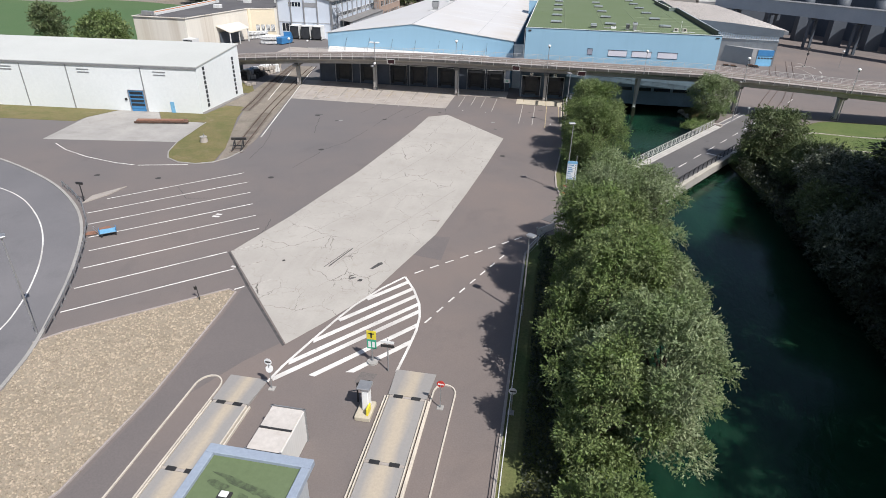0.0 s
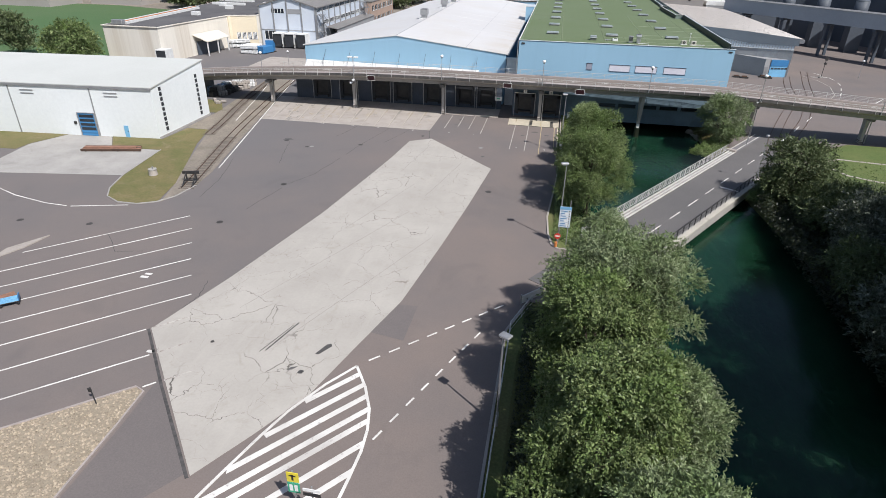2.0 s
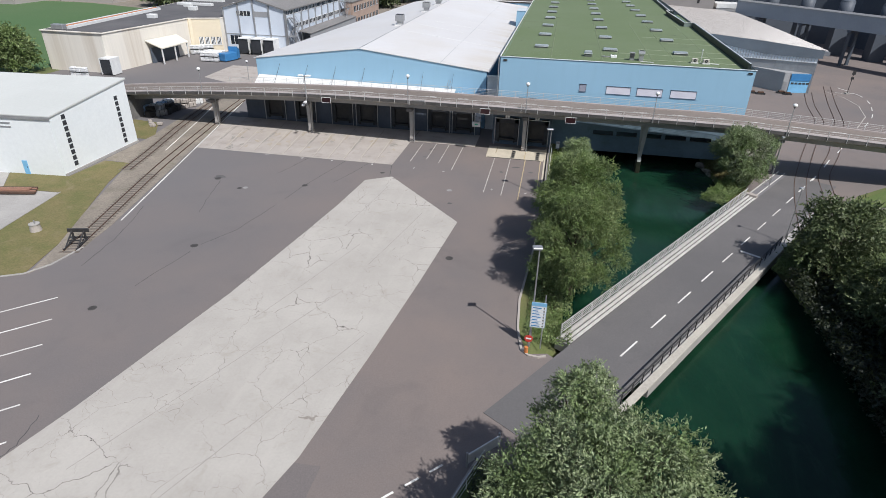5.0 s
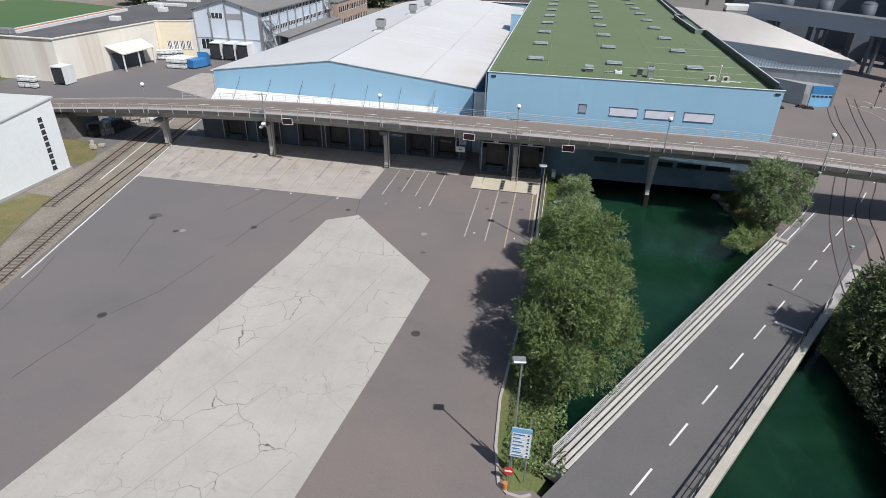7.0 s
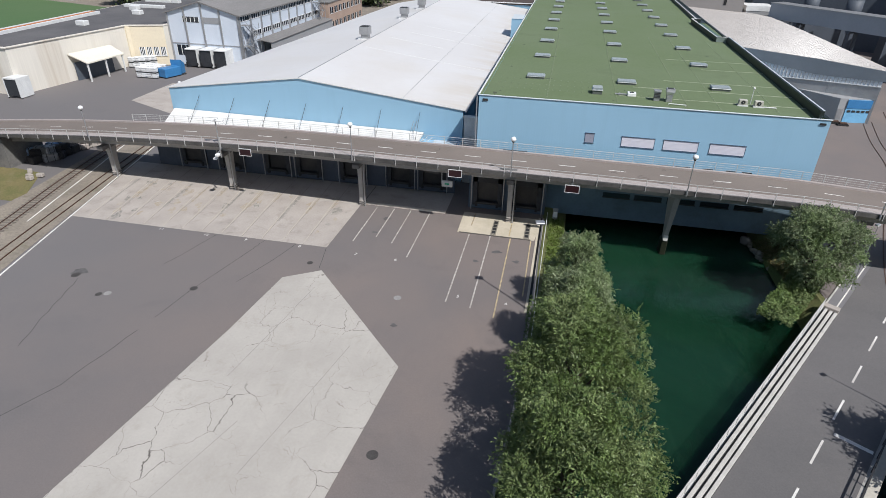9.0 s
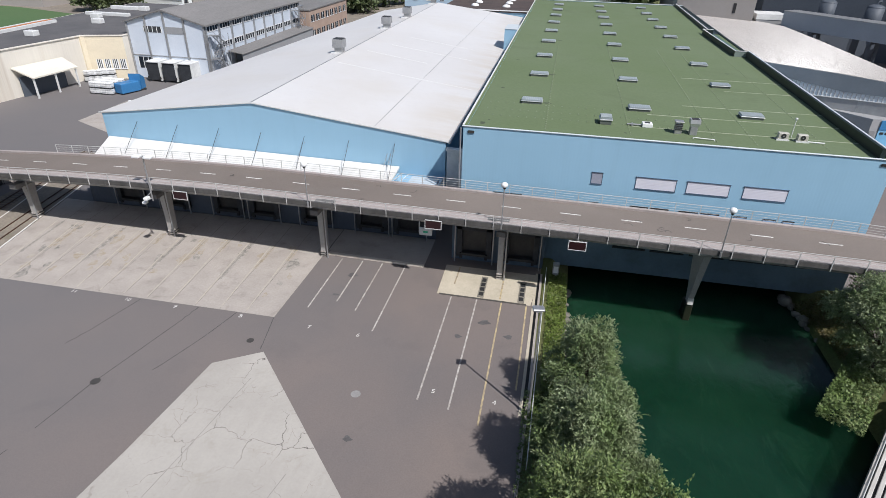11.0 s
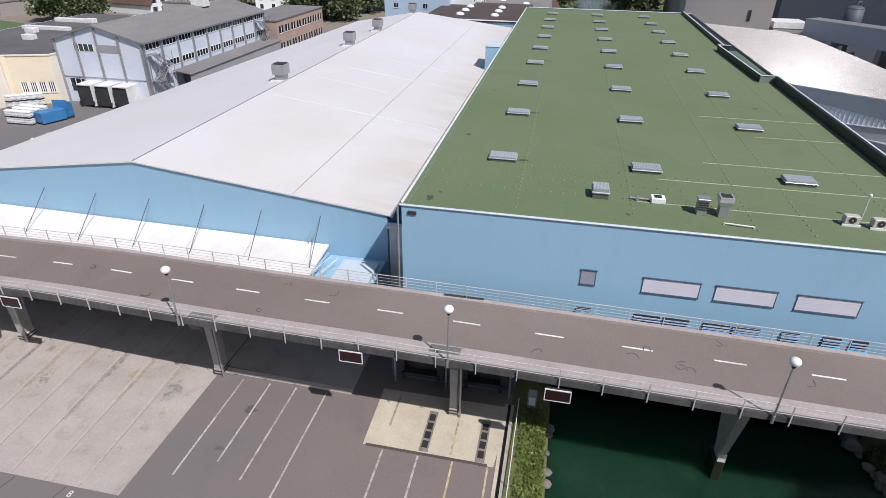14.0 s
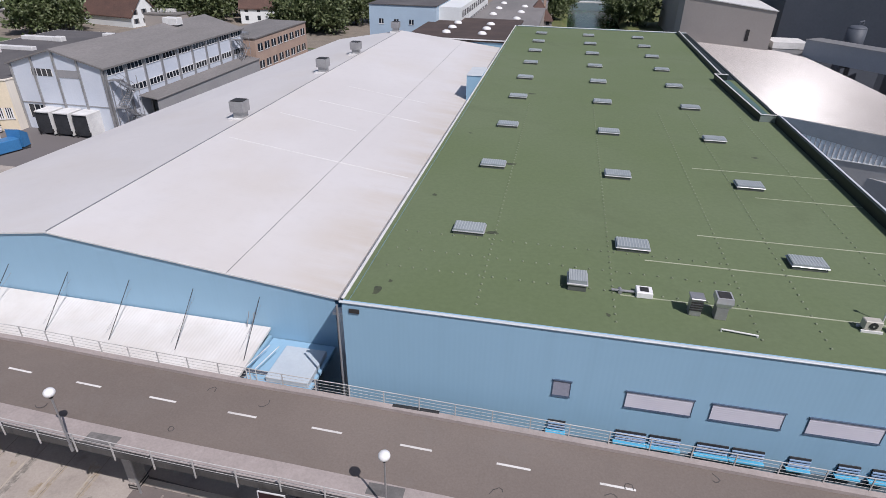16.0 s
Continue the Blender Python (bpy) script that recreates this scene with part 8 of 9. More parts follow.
for i in range(5):
    part("upper_window", Mesh().prism([(2 + 6.6 * i, 2 - 1.3 - 2.86 * i), (5.5 + 6.6 * i, 2 - 2.81 - 2.86 * i), (5.5 + 6.6 * i, 2 - 2.5 - 2.86 * i), (2 + 6.6 * i, 2 - 1.0 - 2.86 * i)], 21, 24), WHITE_PLASTIC if i % 2 else GLASS, dkb)
# markings, sign and lamps of the works yard
for k, (a, b) in enumerate((((57.5, 148.8), (59.2, 151.6)), ((61.4, 155.5), (62.8, 158.5)), ((63.9, 161.5), (65.0, 164.5)), ((66.0, 167.5), (66.6, 170.6)), ((66.9, 173.6), (66.7, 176.6)), ((66, 179.4), (65.0, 182)), ((46.5, 131.0), (48.5, 134.5)), ((41.8, 123.2), (43.8, 126.8)), ((37.0, 115), (39, 118.4)))):
    marking("works_dash", Mesh().strip([a, b], 0.16, 0, 0.04))
marking("works_line", Mesh().strip([(55.5, 147), (60.5, 156), (62.8, 165), (62.6, 172), (60.5, 177)], 0.16, 0, 0.04), PAINT_FADED)
marking("works_line", Mesh().strip([(64, 147), (70, 155), (80, 158)], 0.16, 0, 0.04), PAINT_WHITE)
marking("works_line", Mesh().strip([(62.5, 176.5), (66.5, 176.8)], 0.3, 0, 0.04), PAINT_WHITE)
st = thing("rail_signal", (64.7, 176.1, 0), "slim dark signal post with small boards", "signal post")
part("post", Mesh().rod((0, 0, 0), (0, 0, 5.2), 0.07), METAL_DARK, st)
part("board", Mesh().box(-0.35, -0.13, 4.2, 0.35, -0.07, 5.0), METAL_DARK, st)
part("board", Mesh().box(-0.3, -0.13, 3.2, 0.3, -0.07, 3.7), METAL_DARK, st)
part("foot", Mesh().box(-0.4, -0.4, 0, 0.4, 0.4, 0.3), CONCRETE, st)
copy_thing(_gl, pose(74, 178, 0.02))
structure("grass_bank", Mesh().prism([(29.6, 94), (34.6, 101.2), (43, 111.8), (48.5, 116.5), (90, 117), (90, 88), (33, 88)], -0.2, 0.05), LAWN, "green lawn beyond the bridge")
structure("garden_path", Mesh().strip([(46.0, 107.8), (43.5, 108.2), (41.2, 106.6), (40.6, 103.6), (42, 100.6), (45.2, 98.8), (50, 98.5)], 0.5, -0.1, 0.075).strip([(43.5, 108.2), (50, 107.2), (60, 107)], 0.5, -0.1, 0.076), CONCRETE_PALE)

# ---- far buildings ----
bl = thing("blue_block", (-48, 256, 0), "light blue rendered block with small windows", "building")
part("wall_shell", Mesh().box(0, 0, 0, 18, 40, 14.6), surface("pale_blue_render", (0.42, 0.54, 0.64), (0.39, 0.5, 0.6), 0.8, 0.2, 3.0, 0.05, 0.05), bl)
part("roof", Mesh().box(-0.2, -0.2, 14.6, 18.2, 40.2, 14.8), ROOF_DARK, bl)
for k in range(3):
    w = part("window", Mesh().box(2.7 + 4.1 * k, -0.05, 10.0, 3.9 + 4.1 * k, -0.01, 11.2), GLASS, bl)
    part("window_frame", Mesh().box(2.55 + 4.1 * k, -0.1, 9.85, 4.05 + 4.1 * k, -0.051, 10.0).box(3.25 + 4.1 * k, -0.1, 10.0, 3.35 + 4.1 * k, -0.051, 11.2), WHITE_PLASTIC, w)
ww = part("white_wing", Mesh().box(18.01, 4, 0, 24, 60, 14.2), WHITE_WALL, bl, "white wing with long window bands")
for k in range(2):
    part("window_band", Mesh().box(24.0, 6, 8.4 + 3.2 * k, 24.05, 58, 10.0 + 3.2 * k), GLASS, ww)
for k in range(12):
    part("band_post", Mesh().box(24.05, 8 + 4.2 * k, 8.3, 24.12, 8.5 + 4.2 * k, 13.3), WHITE_PLASTIC, ww)
br = thing("brown_flat_roof", (-32, 230.5, 0), "low block with a brown gravel roof and domed rooflights", "building")
part("wall_shell", Mesh().box(0.2, 0.2, 0, 23.8, 36, 10.6), BLUE_WALL, br)
part("roof", Mesh().box(0, 0, 10.6, 24, 36.2, 10.95), ROOF_BROWN, br)
part("coping", Mesh().box(-0.2, -0.15, 10.95, 24.2, 0.2, 11.15), METAL_PAINT, br)
for k in range(3):
    for j in range(2):
        part("dome", Mesh().ball((8 + 8.5 * j, 9 + 8 * k, 10.95), 1.1, 12, 6, (1, 1, 0.6)), WHITE_PLASTIC, br, "white domed rooflight", True)
gf = thing("rear_flat_roof", (-24, 268, 0), "flat-roofed rear building with pale domes", "building")
part("wall_shell", Mesh().box(0, 0, 0, 20, 70, 9), BEIGE_WALL, gf)
part("roof", Mesh().box(-0.2, -0.2, 9, 20.2, 70.2, 9.3), ROOF_GREY, gf)
for k in range(7):
    part("dome", Mesh().ball((5 + 8 * (k % 2), 6 + 8 * k, 9.3), 1.2, 12, 6, (1, 1, 0.6)), WHITE_PLASTIC, gf, "", True)


def house(x, y, w, d, h, rh, turn, wall=WHITE_WALL, roof=ROOF_TILE, rows=2, hip=0.0):
    o = thing("house", (x, y, 0), "white rendered house with a steep brown tiled roof" if roof is ROOF_TILE else "pale house with a grey roof", "house", "town houses")
    o.matrix_basis = pose(x, y, 0, 0, 0, turn)
    m = Mesh()
    for yy in (-d / 2, d / 2):
        m.v += [(-w / 2, yy, 0), (w / 2, yy, 0), (w / 2, yy, h), (0, yy, h if hip else h + rh), (-w / 2, yy, h)]
    m.f += [(0, 1, 2, 3, 4), (9, 8, 7, 6, 5)] + [(i, (i + 1) % 5, 5 + (i + 1) % 5, 5 + i) for i in range(5)]
    part("wall_shell", m, wall, o)
    if hip:
        a, b, c = w / 2 + 0.5, d / 2 + 0.5, d / 2 - hip
        part("roof", Mesh().add([(-a, -b, h), (a, -b, h), (a, b, h), (-a, b, h), (0, -c, h + rh), (0, c, h + rh)], [(3, 2, 1, 0), (0, 1, 4), (1, 2, 5, 4), (2, 3, 5), (3, 0, 4, 5)]), roof, o, "steep hipped roof")
    for s in () if hip else (-1, 1):
        a, b = s * (w / 2 + 0.5), 0.0
        za = h - rh / w
        part("roof_slope", Mesh().add([(a, -d / 2 - 0.5, za), (b, -d / 2 - 0.5, h + rh + 0.1), (b, d / 2 + 0.5, h + rh + 0.1), (a, d / 2 + 0.5, za), (a, -d / 2 - 0.5, za + 0.35), (b, -d / 2 - 0.5, h + rh + 0.45), (b, d / 2 + 0.5, h + rh + 0.45), (a, d / 2 + 0.5, za + 0.35)], [(0, 1, 2, 3), (7, 6, 5, 4), (0, 4, 5, 1), (3, 2, 6, 7), (0, 3, 7, 4), (1, 5, 6, 2)]), roof, o)
    for r in range(rows):
        for k in range(3):
            xx = -w / 2 + (k + 0.5) * w / 3
            wn = part("window", Mesh().box(xx - 0.6, -d / 2 - 0.05, 1.2 + 2.9 * r, xx + 0.6, -d / 2 - 0.01, 2.8 + 2.9 * r), GLASS, o)
            for sx in (xx - 1.1, xx + 0.62):
                part("shutter", Mesh().box(sx, -d / 2 - 0.08, 1.2 + 2.9 * r, sx + 0.48, -d / 2 - 0.01, 2.8 + 2.9 * r), ROOF_GREY, wn)
        for k in range(4):
            yy = -d / 2 + (k + 0.5) * d / 4
            part("window", Mesh().box(w / 2 + 0.01, yy - 0.6, 1.2 + 2.9 * r, w / 2 + 0.05, yy + 0.6, 2.8 + 2.9 * r), GLASS, o)
    part("chimney", Mesh().box(w * 0.15, -0.5, h + rh * 0.5, w * 0.15 + 0.9, 0.5, h + rh + 1.3), BRICK_WALL, o)
    return o


house(-126, 352, 13, 24, 7, 7, 70)
house(-155.5, 297, 12, 24, 3.6, 6.5, 78)
house(-108.8, 318.3, 12, 17.5, 5.6, 7.5, -71)
house(-122, 372, 12, 22, 6, 6.5, -75)
house(-188, 336, 10, 14, 6, 5, 15)
house(-205, 300, 12, 18, 6, 5, 30, WHITE_WALL, ROOF_GREY)
house(-6.2, 316, 9, 10, 5.4, 6.6, 5, BEIGE_WALL, hip=4.6)
house(-150, 400, 12, 18, 7, 6, 80)
house(-105, 410, 12, 18, 7, 6, 20)
house(-230, 350, 14, 30, 6, 4, 85, BEIGE_WALL, ROOF_GREY)
house(-70, 430, 14, 26, 8, 6, 85)
house(-30, 450, 12, 20, 8, 6, 10)
house(-250, 420, 14, 20, 7, 6, 40)
house(-190, 470, 14, 24, 7, 6, 75)
for x, y, w, d, h in ((-203, 277, 26, 14, 4.5), (-235, 262, 26, 20, 5), (-140, 300, 18, 12, 4), (-240, 300, 40, 24, 6), (60, 330, 40, 60, 14), (-130, 450, 60, 30, 9)):
    o = thing("flat_roofed_works", (x, y, 0), "low flat-roofed works building in the distance", "building", "distant works")
    part("wall_shell", Mesh().box(-w / 2, -d / 2, 0, w / 2, d / 2, h), BEIGE_WALL, o)
    part("roof", Mesh().box(-w / 2 - 0.2, -d / 2 - 0.2, h, w / 2 + 0.2, d / 2 + 0.2, h + 0.4), ROOF_GREY, o)
    for k in range(4):
        part("roof_unit", Mesh().box(-w / 3 + k * w / 6, -2, h + 0.4, -w / 3 + k * w / 6 + 2.5, 0, h + 1.5, None, 0.08), METAL_PAINT, o)
fb = thing("far_footbridge", (13, 430, 0), "pale footbridge across the far river", "footbridge")
part("span", Mesh().box(-14, -1.5, 0.4, 14, 1.5, 0.9), METAL_PAINT, fb)
for k in range(15):
    part("post", Mesh().box(-14 + 2 * k - 0.06, -1.5, 0.9, -14 + 2 * k + 0.06, -1.4, 2.0), METAL_PAINT, fb)
part("handrail", Mesh().box(-14, -1.5, 2.0, 14, -1.38, 2.12), METAL_PAINT, fb)
part("abutment", Mesh().box(-14.5, -2, -1, -12.5, 2, 0.4).box(12.5, -2, -1, 14.5, 2, 0.4), CONCRETE, fb)


# ---- trees and plants ----
def leaf_mesh(name, centres, normals, size, ratio, rng, droop=0.0, axis=None):
    """Many small bent leaf sprigs as one mesh: four corners each."""
    n = len(centres)
    a = rng.normal(size=(n, 3))
    a -= (a * normals).sum(1)[:, None] * normals * 0.6
    a[:, 2] -= droop
    if axis is not None:
        a = axis + 0.4 * rng.normal(size=(n, 3))
    a /= np.linalg.norm(a, axis=1)[:, None] + 1e-9
    b = np.cross(a, normals + 0.7 * rng.normal(size=(n, 3)))
    b /= np.linalg.norm(b, axis=1)[:, None] + 1e-9
    L = size * rng.uniform(0.6, 1.35, n)[:, None]
    W = L * ratio
    v = np.empty((n, 4, 3))
    v[:, 0], v[:, 2] = centres - a * L / 2, centres + a * L / 2
    mid = centres + np.cross(a, b) * L * 0.12
    v[:, 1], v[:, 3] = mid + b * W / 2, mid - b * W / 2
    me = bpy.data.meshes.new(name)
    me.vertices.add(4 * n)
    me.vertices.foreach_set("co", v.reshape(-1))
    me.loops.add(4 * n)
    me.loops.foreach_set("vertex_index", np.arange(4 * n))
    me.polygons.add(n)
    me.polygons.foreach_set("loop_start", np.arange(0, 4 * n, 4))
    me.polygons.foreach_set("loop_total", np.full(n, 4))
    me.update()
    return me


def tree(x, y, h, r, seed, leaf, count, size, label, ratio=0.42, droop=0.3, low=0.12, lobes=34, z=-0.2, group="bank trees"):
    """A tapered trunk with limbs, and a lumpy crown of leaf sprigs with gaps."""
    rng = np.random.default_rng(seed)
    rnd = random.Random(seed)
    t = thing("tree", (x, y, z), label, "tree", group)
    tr = Mesh()
    lean = Vector((rnd.uniform(-0.06, 0.06) * h, rnd.uniform(-0.06, 0.06) * h, 0))
    base_r = 0.03 * h
    p = Vector((0, 0, 0))
    for k in range(4):
        q = lean * ((k + 1) / 4) + Vector((rnd.uniform(-0.15, 0.15), rnd.uniform(-0.15, 0.15), h * 0.78 * (k + 1) / 4))
        tr.rod(p, q, base_r * (1 - 0.22 * k), base_r * (1 - 0.22 * (k + 1)), 9)
        p = q
    cs, rs = [], []
    for i in range(lobes):
        f = (i + 0.5) / lobes
        zz = low + (1 - low) * (0.08 + 0.86 * f)
        prof = math.sin(math.pi * min(1, max(0.02, (zz - low) / (1 - low) * 0.86 + 0.12))) ** 0.75
        ang = i * 2.399963 + rnd.uniform(-0.5, 0.5)
        rad = r * prof * rnd.uniform(0.45, 0.92)
        c = Vector((math.cos(ang) * rad, math.sin(ang) * rad, zz * h)) + lean * zz
        lr = r * rnd.uniform(0.2, 0.38)
        if c.z + lr * 0.85 > h:
            c.z = h - lr * 0.85
        cs.append(c)
        rs.append(lr)
        if i % 2 == 0:
            root = lean * (zz * 0.6) + Vector((0, 0, max(0.12 * h, c.z * 0.62)))
            tr.rod(root, root + (c - root) * 0.55 + Vector((0, 0, 0.2)), base_r * 0.34, base_r * 0.2, 6)
            tr.rod(root + (c - root) * 0.55 + Vector((0, 0, 0.2)), c, base_r * 0.2, base_r * 0.06, 5)
    part("trunk", tr, BARK, t)
    cs_, rs_ = np.array([tuple(c) for c in cs]), np.array(rs)
    w = rs_ ** 2 / (rs_ ** 2).sum()
    per = 8
    tw = count // per
    which = rng.choice(len(cs), tw, p=w)
    d = rng.normal(size=(tw, 3))
    d /= np.linalg.norm(d, axis=1)[:, None]
    d[:, 2] = np.where(d[:, 2] < -0.4, -d[:, 2] * 0.6, d[:, 2])
    shell = 0.98 - np.abs(rng.normal(0, 0.22, tw))
    ragged = 1 + 0.25 * np.sin(d[:, 0] * 7 + which) * np.sin(d[:, 1] * 6 + 2 * which) * np.sin(d[:, 2] * 8)
    root = cs_[which] + d * (rs_[which] * shell * ragged)[:, None] * np.array([1, 1, 0.9])
    # twigs fan outward and droop; leaves sit along them
    way = d * 0.8 + 0.55 * rng.normal(size=(tw, 3))
    way[:, 2] += rng.uniform(-0.9, 0.55, tw) * (0.4 + droop)
    way /= np.linalg.norm(way, axis=1)[:, None]
    span = rng.uniform(1.2, 3.4, tw) * size
    f = np.tile(np.linspace(0, 1, per), tw)
    way_, d = np.repeat(way, per, 0), np.repeat(d, per, 0)
    c = np.repeat(root, per, 0) + way_ * (np.repeat(span, per) * f)[:, None] + 0.22 * size * rng.normal(size=(tw * per, 3))
    c[:, 2] -= droop * 0.5 * size * f ** 2
    keep = c[:, 2] > 0.3
    part("crown", leaf_mesh("crown", c[keep], d[keep], size, ratio, rng, droop, way_[keep]), leaf, t)
    return t


WILLOW = "broad grey-green willow on the river bank"
LEAFY = "tall leafy green tree beside the bank fence"
tree(5.9, 28.6, 11.0, 4.5, 11, LEAF_WILLOW, 94544, 0.17, WILLOW, 0.38)
tree(2.6, 26.0, 9.5, 3.2, 16, LEAF_GREEN, 54896, 0.165, LEAFY, 0.52)
tree(3.1, 34.8, 12.3, 4.4, 12, LEAF_GREEN, 88440, 0.165, LEAFY, 0.52)
tree(7.6, 39.8, 8.6, 3.5, 13, LEAF_WILLOW, 54896, 0.17, WILLOW, 0.38)
tree(3.3, 42.6, 11.8, 4.3, 14, LEAF_GREEN, 85400, 0.165, LEAFY, 0.52)
tree(4.7, 50.2, 11.8, 5.4, 15, LEAF_WILLOW, 115896, 0.17, WILLOW, 0.38, lobes=44)
tree(3.4, 53.6, 11.6, 2.5, 23, LEAF_WILLOW, 33544, 0.17, "slim pointed willow rising above the bank trees", 0.38)
tree(2.2, 19.5, 6.5, 2.6, 22, LEAF_GREEN, 21344, 0.18, "low leafy green tree on the bank", 0.42)
tree(4.3, 79.5, 10.4, 4.5, 17, LEAF_GREEN, 82344, 0.17, WILLOW, 0.38)
tree(4.6, 87.5, 11.2, 4.4, 18, LEAF_GREEN, 82344, 0.165, "tall leafy willow with grey-green shoots on the bank", 0.4)
tree(4.5, 95.2, 8.9, 3.2, 19, LEAF_WILLOW, 67096, 0.17, WILLOW, 0.38)
tree(4.3, 102.4, 8.0, 2.6, 20, LEAF_WILLOW, 36600, 0.17, "slender grey-green willow beside the yard fence", 0.38)
tree(27.0, 112.4, 8.3, 3.8, 21, LEAF_WILLOW, 54896, 0.18, "bushy grey-green willow between river and bridge road", 0.38)
# dark far bank trees, the tallest with shade in their leaf colour
DARKT = "dense dark green tree on the shaded far bank"
_dt = []
LEAF_SILVER = leaf_material("leaf_silver", (0.055, 0.07, 0.045), (0.3, 0.32, 0.26), (0.06, 0.075, 0.042))
SILVER = "dark willow with silvery leaf undersides on the far bank"
for i, (x, y, h, r, lf, lb) in enumerate(((30.0, 88.5, 8.4, 4.3, LEAF_TOWN, DARKT), (32.8, 80.5, 6.0, 4.6, LEAF_TOWN, DARKT), (33.4, 72.0, 7.6, 5.0, LEAF_SILVER, SILVER), (35.4, 53.0, 24.0, 6.6, LEAF_SHADED, DARKT))):
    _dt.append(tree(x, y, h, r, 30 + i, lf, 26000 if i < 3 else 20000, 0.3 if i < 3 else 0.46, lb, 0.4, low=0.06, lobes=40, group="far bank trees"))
# Tall trees mostly out of view, added to shade the river and bank.
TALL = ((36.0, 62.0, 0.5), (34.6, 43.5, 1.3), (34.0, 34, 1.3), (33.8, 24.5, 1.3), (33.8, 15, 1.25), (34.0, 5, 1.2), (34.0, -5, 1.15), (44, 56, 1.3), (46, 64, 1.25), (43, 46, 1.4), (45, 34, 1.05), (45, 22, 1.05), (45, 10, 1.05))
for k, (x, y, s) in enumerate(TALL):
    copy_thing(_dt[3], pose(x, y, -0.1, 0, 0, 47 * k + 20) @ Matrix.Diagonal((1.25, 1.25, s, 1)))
for k, (x, y) in enumerate(((40.6, 77), (42, 68), (29.6, 64), (29.3, 55))):
    copy_thing(_dt[1 + k % 2], pose(x, y, -0.3, 0, 0, 47 * k + 20))
# trees by the cream hall and the far town
_b1 = tree(-118, 143, 10.5, 6.0, 50, LEAF_GREEN, 16000, 0.5, "round leafy tree beside the cream hall", 0.5, group="yard trees")
tree(-141, 150, 11, 4.2, 51, LEAF_TOWN, 9000, 0.5, "dark upright tree at the edge of the field", 0.5, group="yard trees")
_f1 = tree(-98, 330, 12, 6.5, 52, LEAF_TOWN, 5000, 1.0, "leafy street tree among the town houses", 0.55, group="town trees")
_f2 = tree(-186, 290, 13, 6.0, 53, LEAF_TOWN, 5000, 1.0, "leafy street tree among the town houses", 0.55, group="town trees")
random.seed(9)
for i, (x, y) in enumerate(((-178, 300), (-93, 322), (-103, 345), (-90, 350), (-96, 365), (-82, 372), (-110, 335), (-74, 390), (-146, 375), (-210, 320), (-60, 400), (-195, 355), (-172, 365), (-120, 385), (-215, 380), (-45, 420), (-240, 390), (-90, 440), (-160, 430))):
    copy_thing((_f1, _f2)[i % 2], pose(x + random.uniform(-2, 2), y, -0.1, 0, 0, 40 * i))
for i, (x, y) in enumerate(((26, 372), (29, 384), (24.6, 360), (30, 398), (27, 412), (-1, 384), (0.5, 398), (-2, 360), (31, 352), (-1, 420), (27, 440), (1, 445))):
    copy_thing((_f1, _f2)[i % 2], pose(x, y, -0.3, 0, 0, 55 * i))
for i, (x, y) in enumerate(((-166, 268), (-159.5, 276), (-172, 281), (-139, 304), (-132, 307), (-125, 309.5), (-136, 318), (-128, 326), (-118, 336), (-143, 330), (-95, 309), (-203, 303), (-86, 299), (-75, 297), (-80, 308), (-74, 320), (-92, 312), (-68, 330))):
    copy_thing((_f1, _f2)[i % 2], pose(x, y, -0.3, 0, 0, 35 * i))

# bank plants, rocks, gravel
rng = np.random.default_rng(77)


def scrub(name, n, place, spread, size, leaf, label, ratio=0.5):
    c = place(n)
    nn = np.zeros_like(c)
    nn[:, 2] = 1
    nn += 0.5 * rng.normal(size=c.shape)
    nn /= np.linalg.norm(nn, axis=1)[:, None]
    return tagged(part(name, leaf_mesh(name, c, nn, size, ratio, rng), leaf), label, "plants", "", "stuff")


def band(y0, y1, x0, x1, top):
    def f(n):
        y = rng.uniform(y0, y1, n)
        x = rng.uniform(x0, x1, n)
        lump = 0.5 + 0.5 * np.sin(x * 2.1 + 0.8 * y) * np.sin(y * 1.3)
        return np.stack([x, y, rng.uniform(-0.2, 1, n) * top * (0.35 + lump)], 1)
    return f


def along(a, b, w, top):
    def f(n):
        u = rng.uniform(0, 1, n)
        s = rng.uniform(0, w, n)
        d = np.array(b) - np.array(a)
        d = d / np.linalg.norm(d)
        x = a[0] + u * (b[0] - a[0]) + d[1] * s
        y = a[1] + u * (b[1] - a[1]) - d[0] * s
        return np.stack([x, y, rng.uniform(-0.1, 1, n) * top * (0.4 + 0.6 * np.abs(np.sin(x * 1.9) * np.sin(y * 1.4)))], 1)
    return f


scrub("bank_scrub", 9000, band(104, 121, 1.7, 3.4, 0.5), 0, 0.2, LEAF_BUSH, "bright green weeds along the stone bank")
scrub("bank_scrub", 14000, band(71, 104, 0.6, 4.6, 0.6), 0, 0.22, LEAF_GREEN, "green undergrowth beneath the willows")
# Near-black leaves stand in for shade between fence and crowns.
scrub("bank_scrub", 22000, band(6, 57, -1.6, 4.2, 0.8), 0, 0.24, LEAF_SHADED, "undergrowth coloured near-black for shade beneath the bank trees")
scrub("river_corner_scrub", 8000, along((29.3, 113.6), (23.4, 104.6), 3.0, 1.1), 0, 0.22, LEAF_GREEN, "dense undergrowth below the willow at the bridge end")


def sloped(n):
    """Along the east bank below the viaduct, on the slope down to the water."""
    y = rng.uniform(114.5, 123.5, n)
    x = 25.0 + 0.12 * (123 - y) + rng.uniform(0, 3.2, n)
    return np.stack([x, y, np.clip(-1.7 + (x - 24.8) * 0.58, -1.7, 0.1) + rng.uniform(0, 0.35, n)], 1)


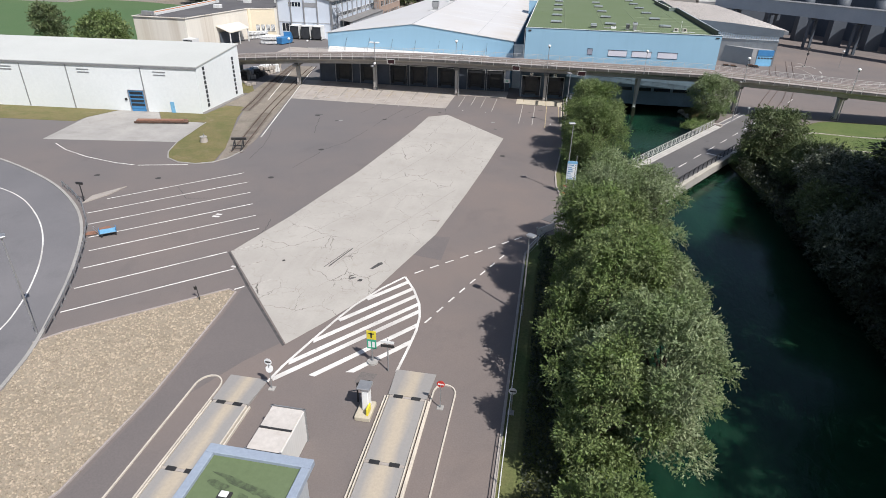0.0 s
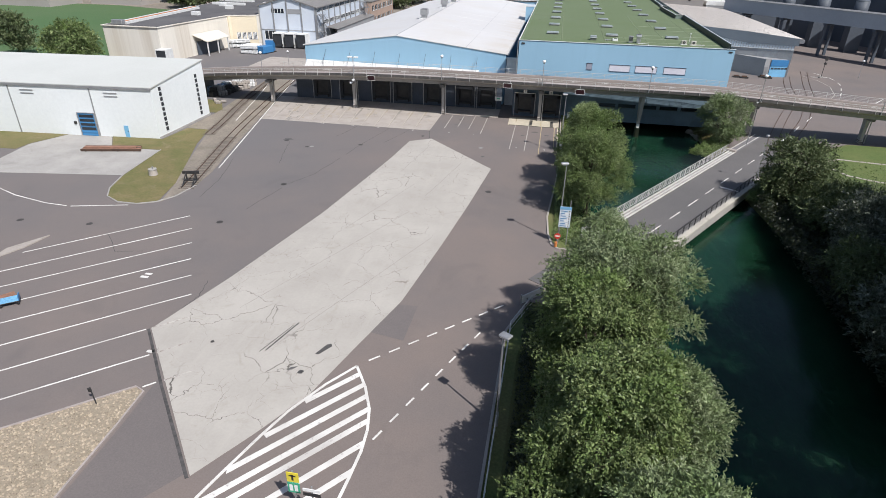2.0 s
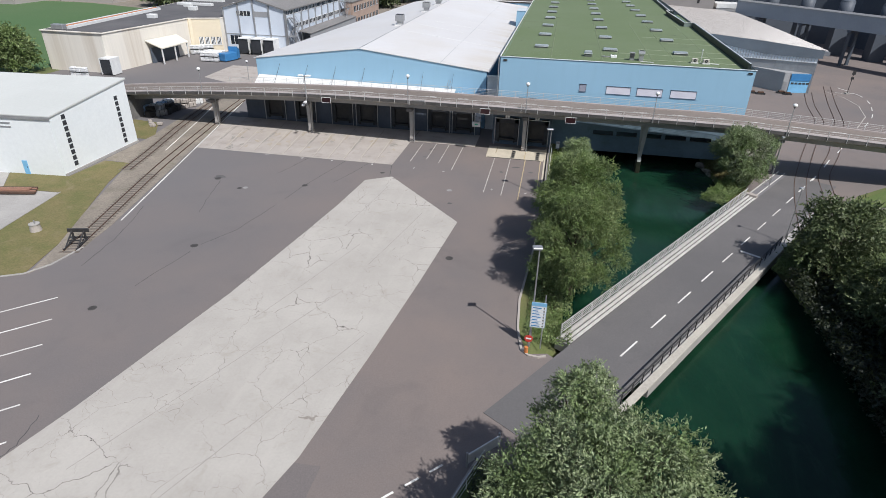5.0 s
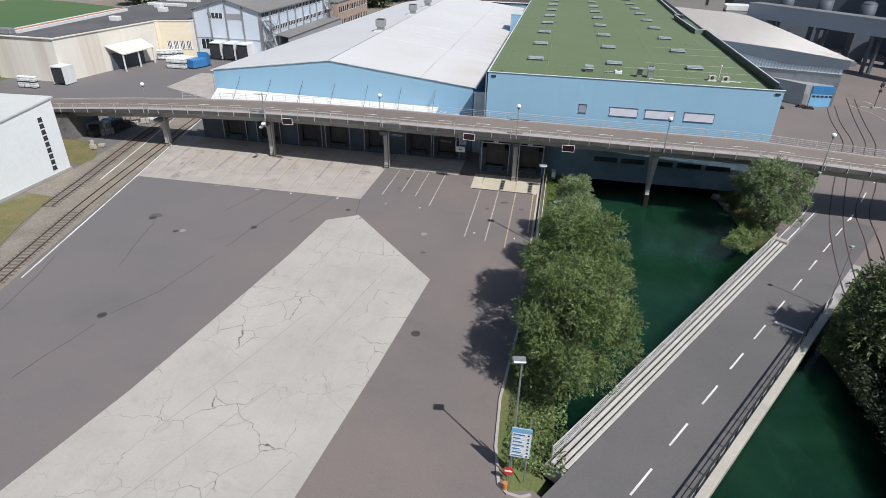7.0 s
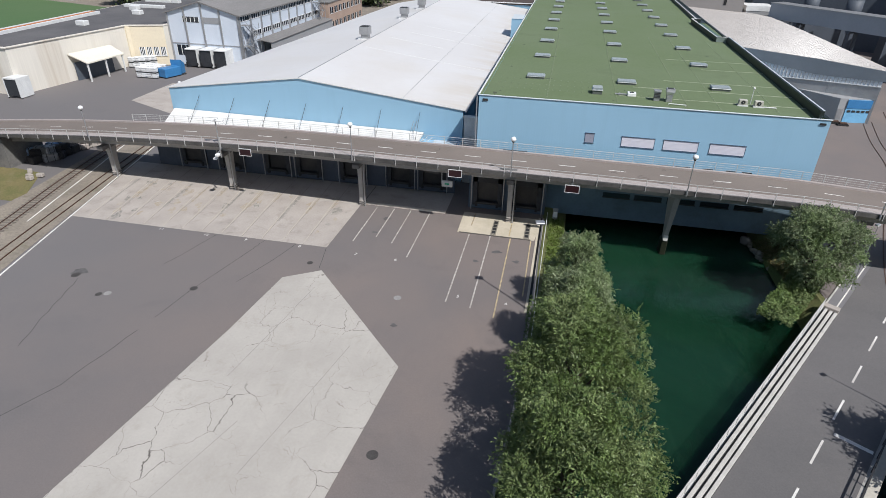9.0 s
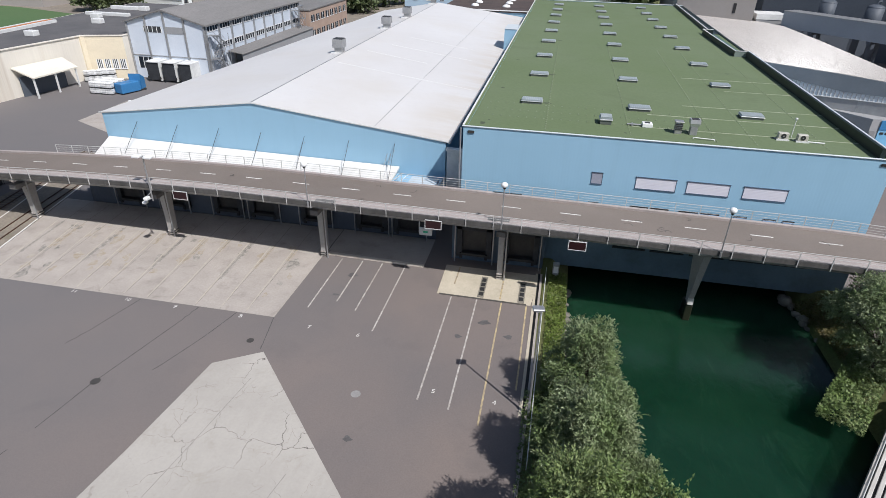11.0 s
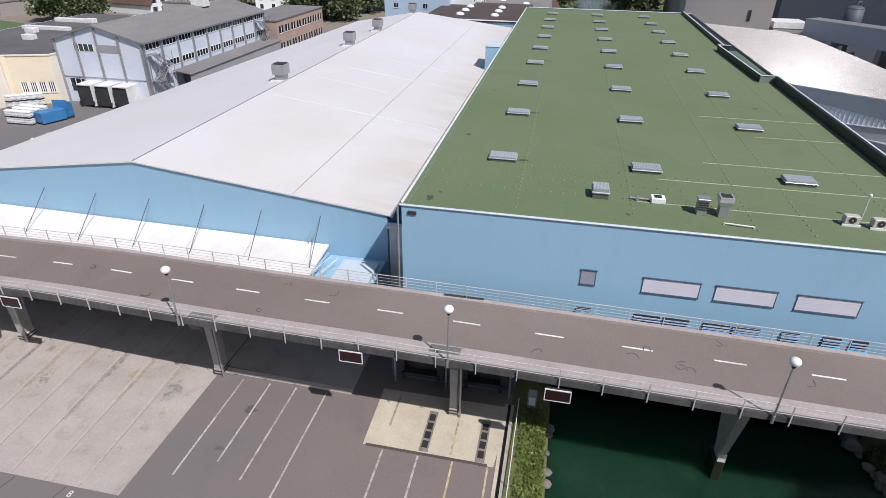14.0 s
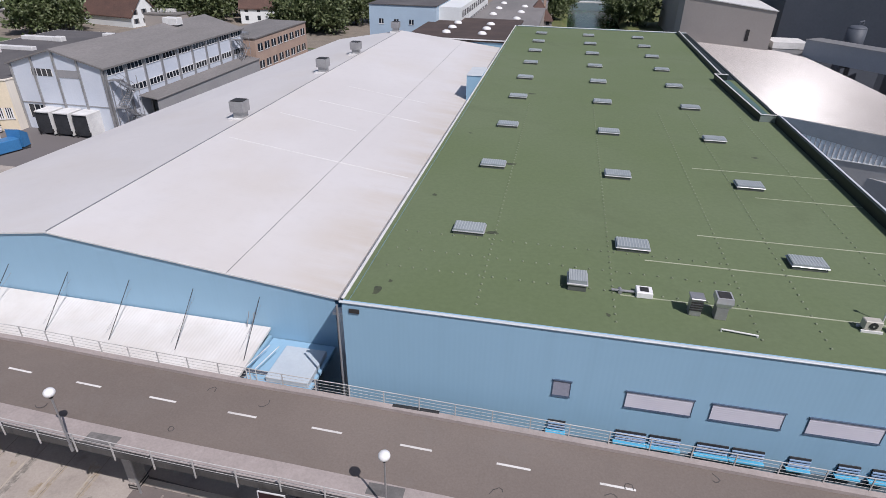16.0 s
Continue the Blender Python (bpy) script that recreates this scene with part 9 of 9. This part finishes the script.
scrub("bank_weeds", 9000, sloped, 0, 0.17, LEAF_DRY, "dry yellow-brown weeds on the stony bank")
scrub("bank_bush", 7000, band(16, 27.5, 0.6, 4.4, 2.6), 0, 0.2, LEAF_BUSH, "yellow-green bush at the foot of the trees")
# Near-black scrub added so the far bank reads as deep shade.
scrub("far_bank_scrub", 46000, band(0, 87, 25.6, 33, 1.5), 0, 0.36, LEAF_SHADED, "far bank undergrowth coloured near-black for shade")
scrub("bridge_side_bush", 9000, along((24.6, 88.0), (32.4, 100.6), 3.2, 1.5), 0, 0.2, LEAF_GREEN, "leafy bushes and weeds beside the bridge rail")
scrub("bridge_side_bush", 5000, along((27.2, 91.0), (36.4, 99.5), 3.5, 2.6), 0, 0.24, LEAF_SHADED, "dark bushes behind the bridge rail")
scrub("lawn_tufts", 12000, band(60, 108, 42, 64, 0.12), 0, 0.3, LEAF_GREEN, "short grass tufts on the lawn")
rk = np.random.default_rng(5)


def stone(m, c, r, rg):
    """An uneven boulder."""
    n = len(m.v)
    m.ball(c, r, 8, 6, (rg.uniform(0.8, 1.3), rg.uniform(0.8, 1.3), rg.uniform(0.5, 0.8)))
    for i in range(n, len(m.v)):
        v = Vector(m.v[i]) - Vector(c)
        k = 1 + 0.25 * noise.noise(Vector(m.v[i]) * (1.1 / r))
        m.v[i] = tuple(Vector(c) + v * k)


for i in range(26):
    y = rk.uniform(104, 122)
    mm = Mesh()
    stone(mm, (3.3 + rk.uniform(-0.2, 0.5), y, -1.5 + rk.uniform(-0.25, 0.2)), rk.uniform(0.18, 0.42), rk)
    solid("bank_stone", mm, ROCK, "grey-brown boulder on the river edge", "boulder", "bank stones", "", True)
for i in range(34):
    mm = Mesh()
    y = rk.uniform(116.5, 125.5)
    stone(mm, (24.5 + 0.22 * (125 - y) + rk.uniform(-0.5, 0.9), y, -1.72 + rk.uniform(-0.15, 0.35)), rk.uniform(0.22, 0.6), rk)
    solid("bank_stone", mm, ROCK, "mossy grey boulder below the viaduct", "boulder", "bank stones", "", True)
gm = Mesh()
k = 0
while k < 16000:
    x, y = rk.uniform(-39, -27), rk.uniform(6, 41)
    k += 1
    if inside(GRAVEL_BED, x, y):
        r = rk.uniform(0.05, 0.13)
        a = rk.uniform(0, 6.3)
        gm.add([(x + r * math.cos(a + j * 1.57), y + r * math.sin(a + j * 1.57), 0.04) for j in range(4)] + [(x, y, 0.05 + r * 0.9)], [(0, 1, 4), (1, 2, 4), (2, 3, 4), (3, 0, 4)])
STONES = add_islands(surface("gravel_stones", (0.36, 0.3, 0.23), (0.3, 0.25, 0.185), 0.95, 3.0, 8.0, 0.2, 0.2), 0.34)
tagged(part("gravel_stones", gm, STONES), "loose tan gravel stones", "gravel", "", "stuff")
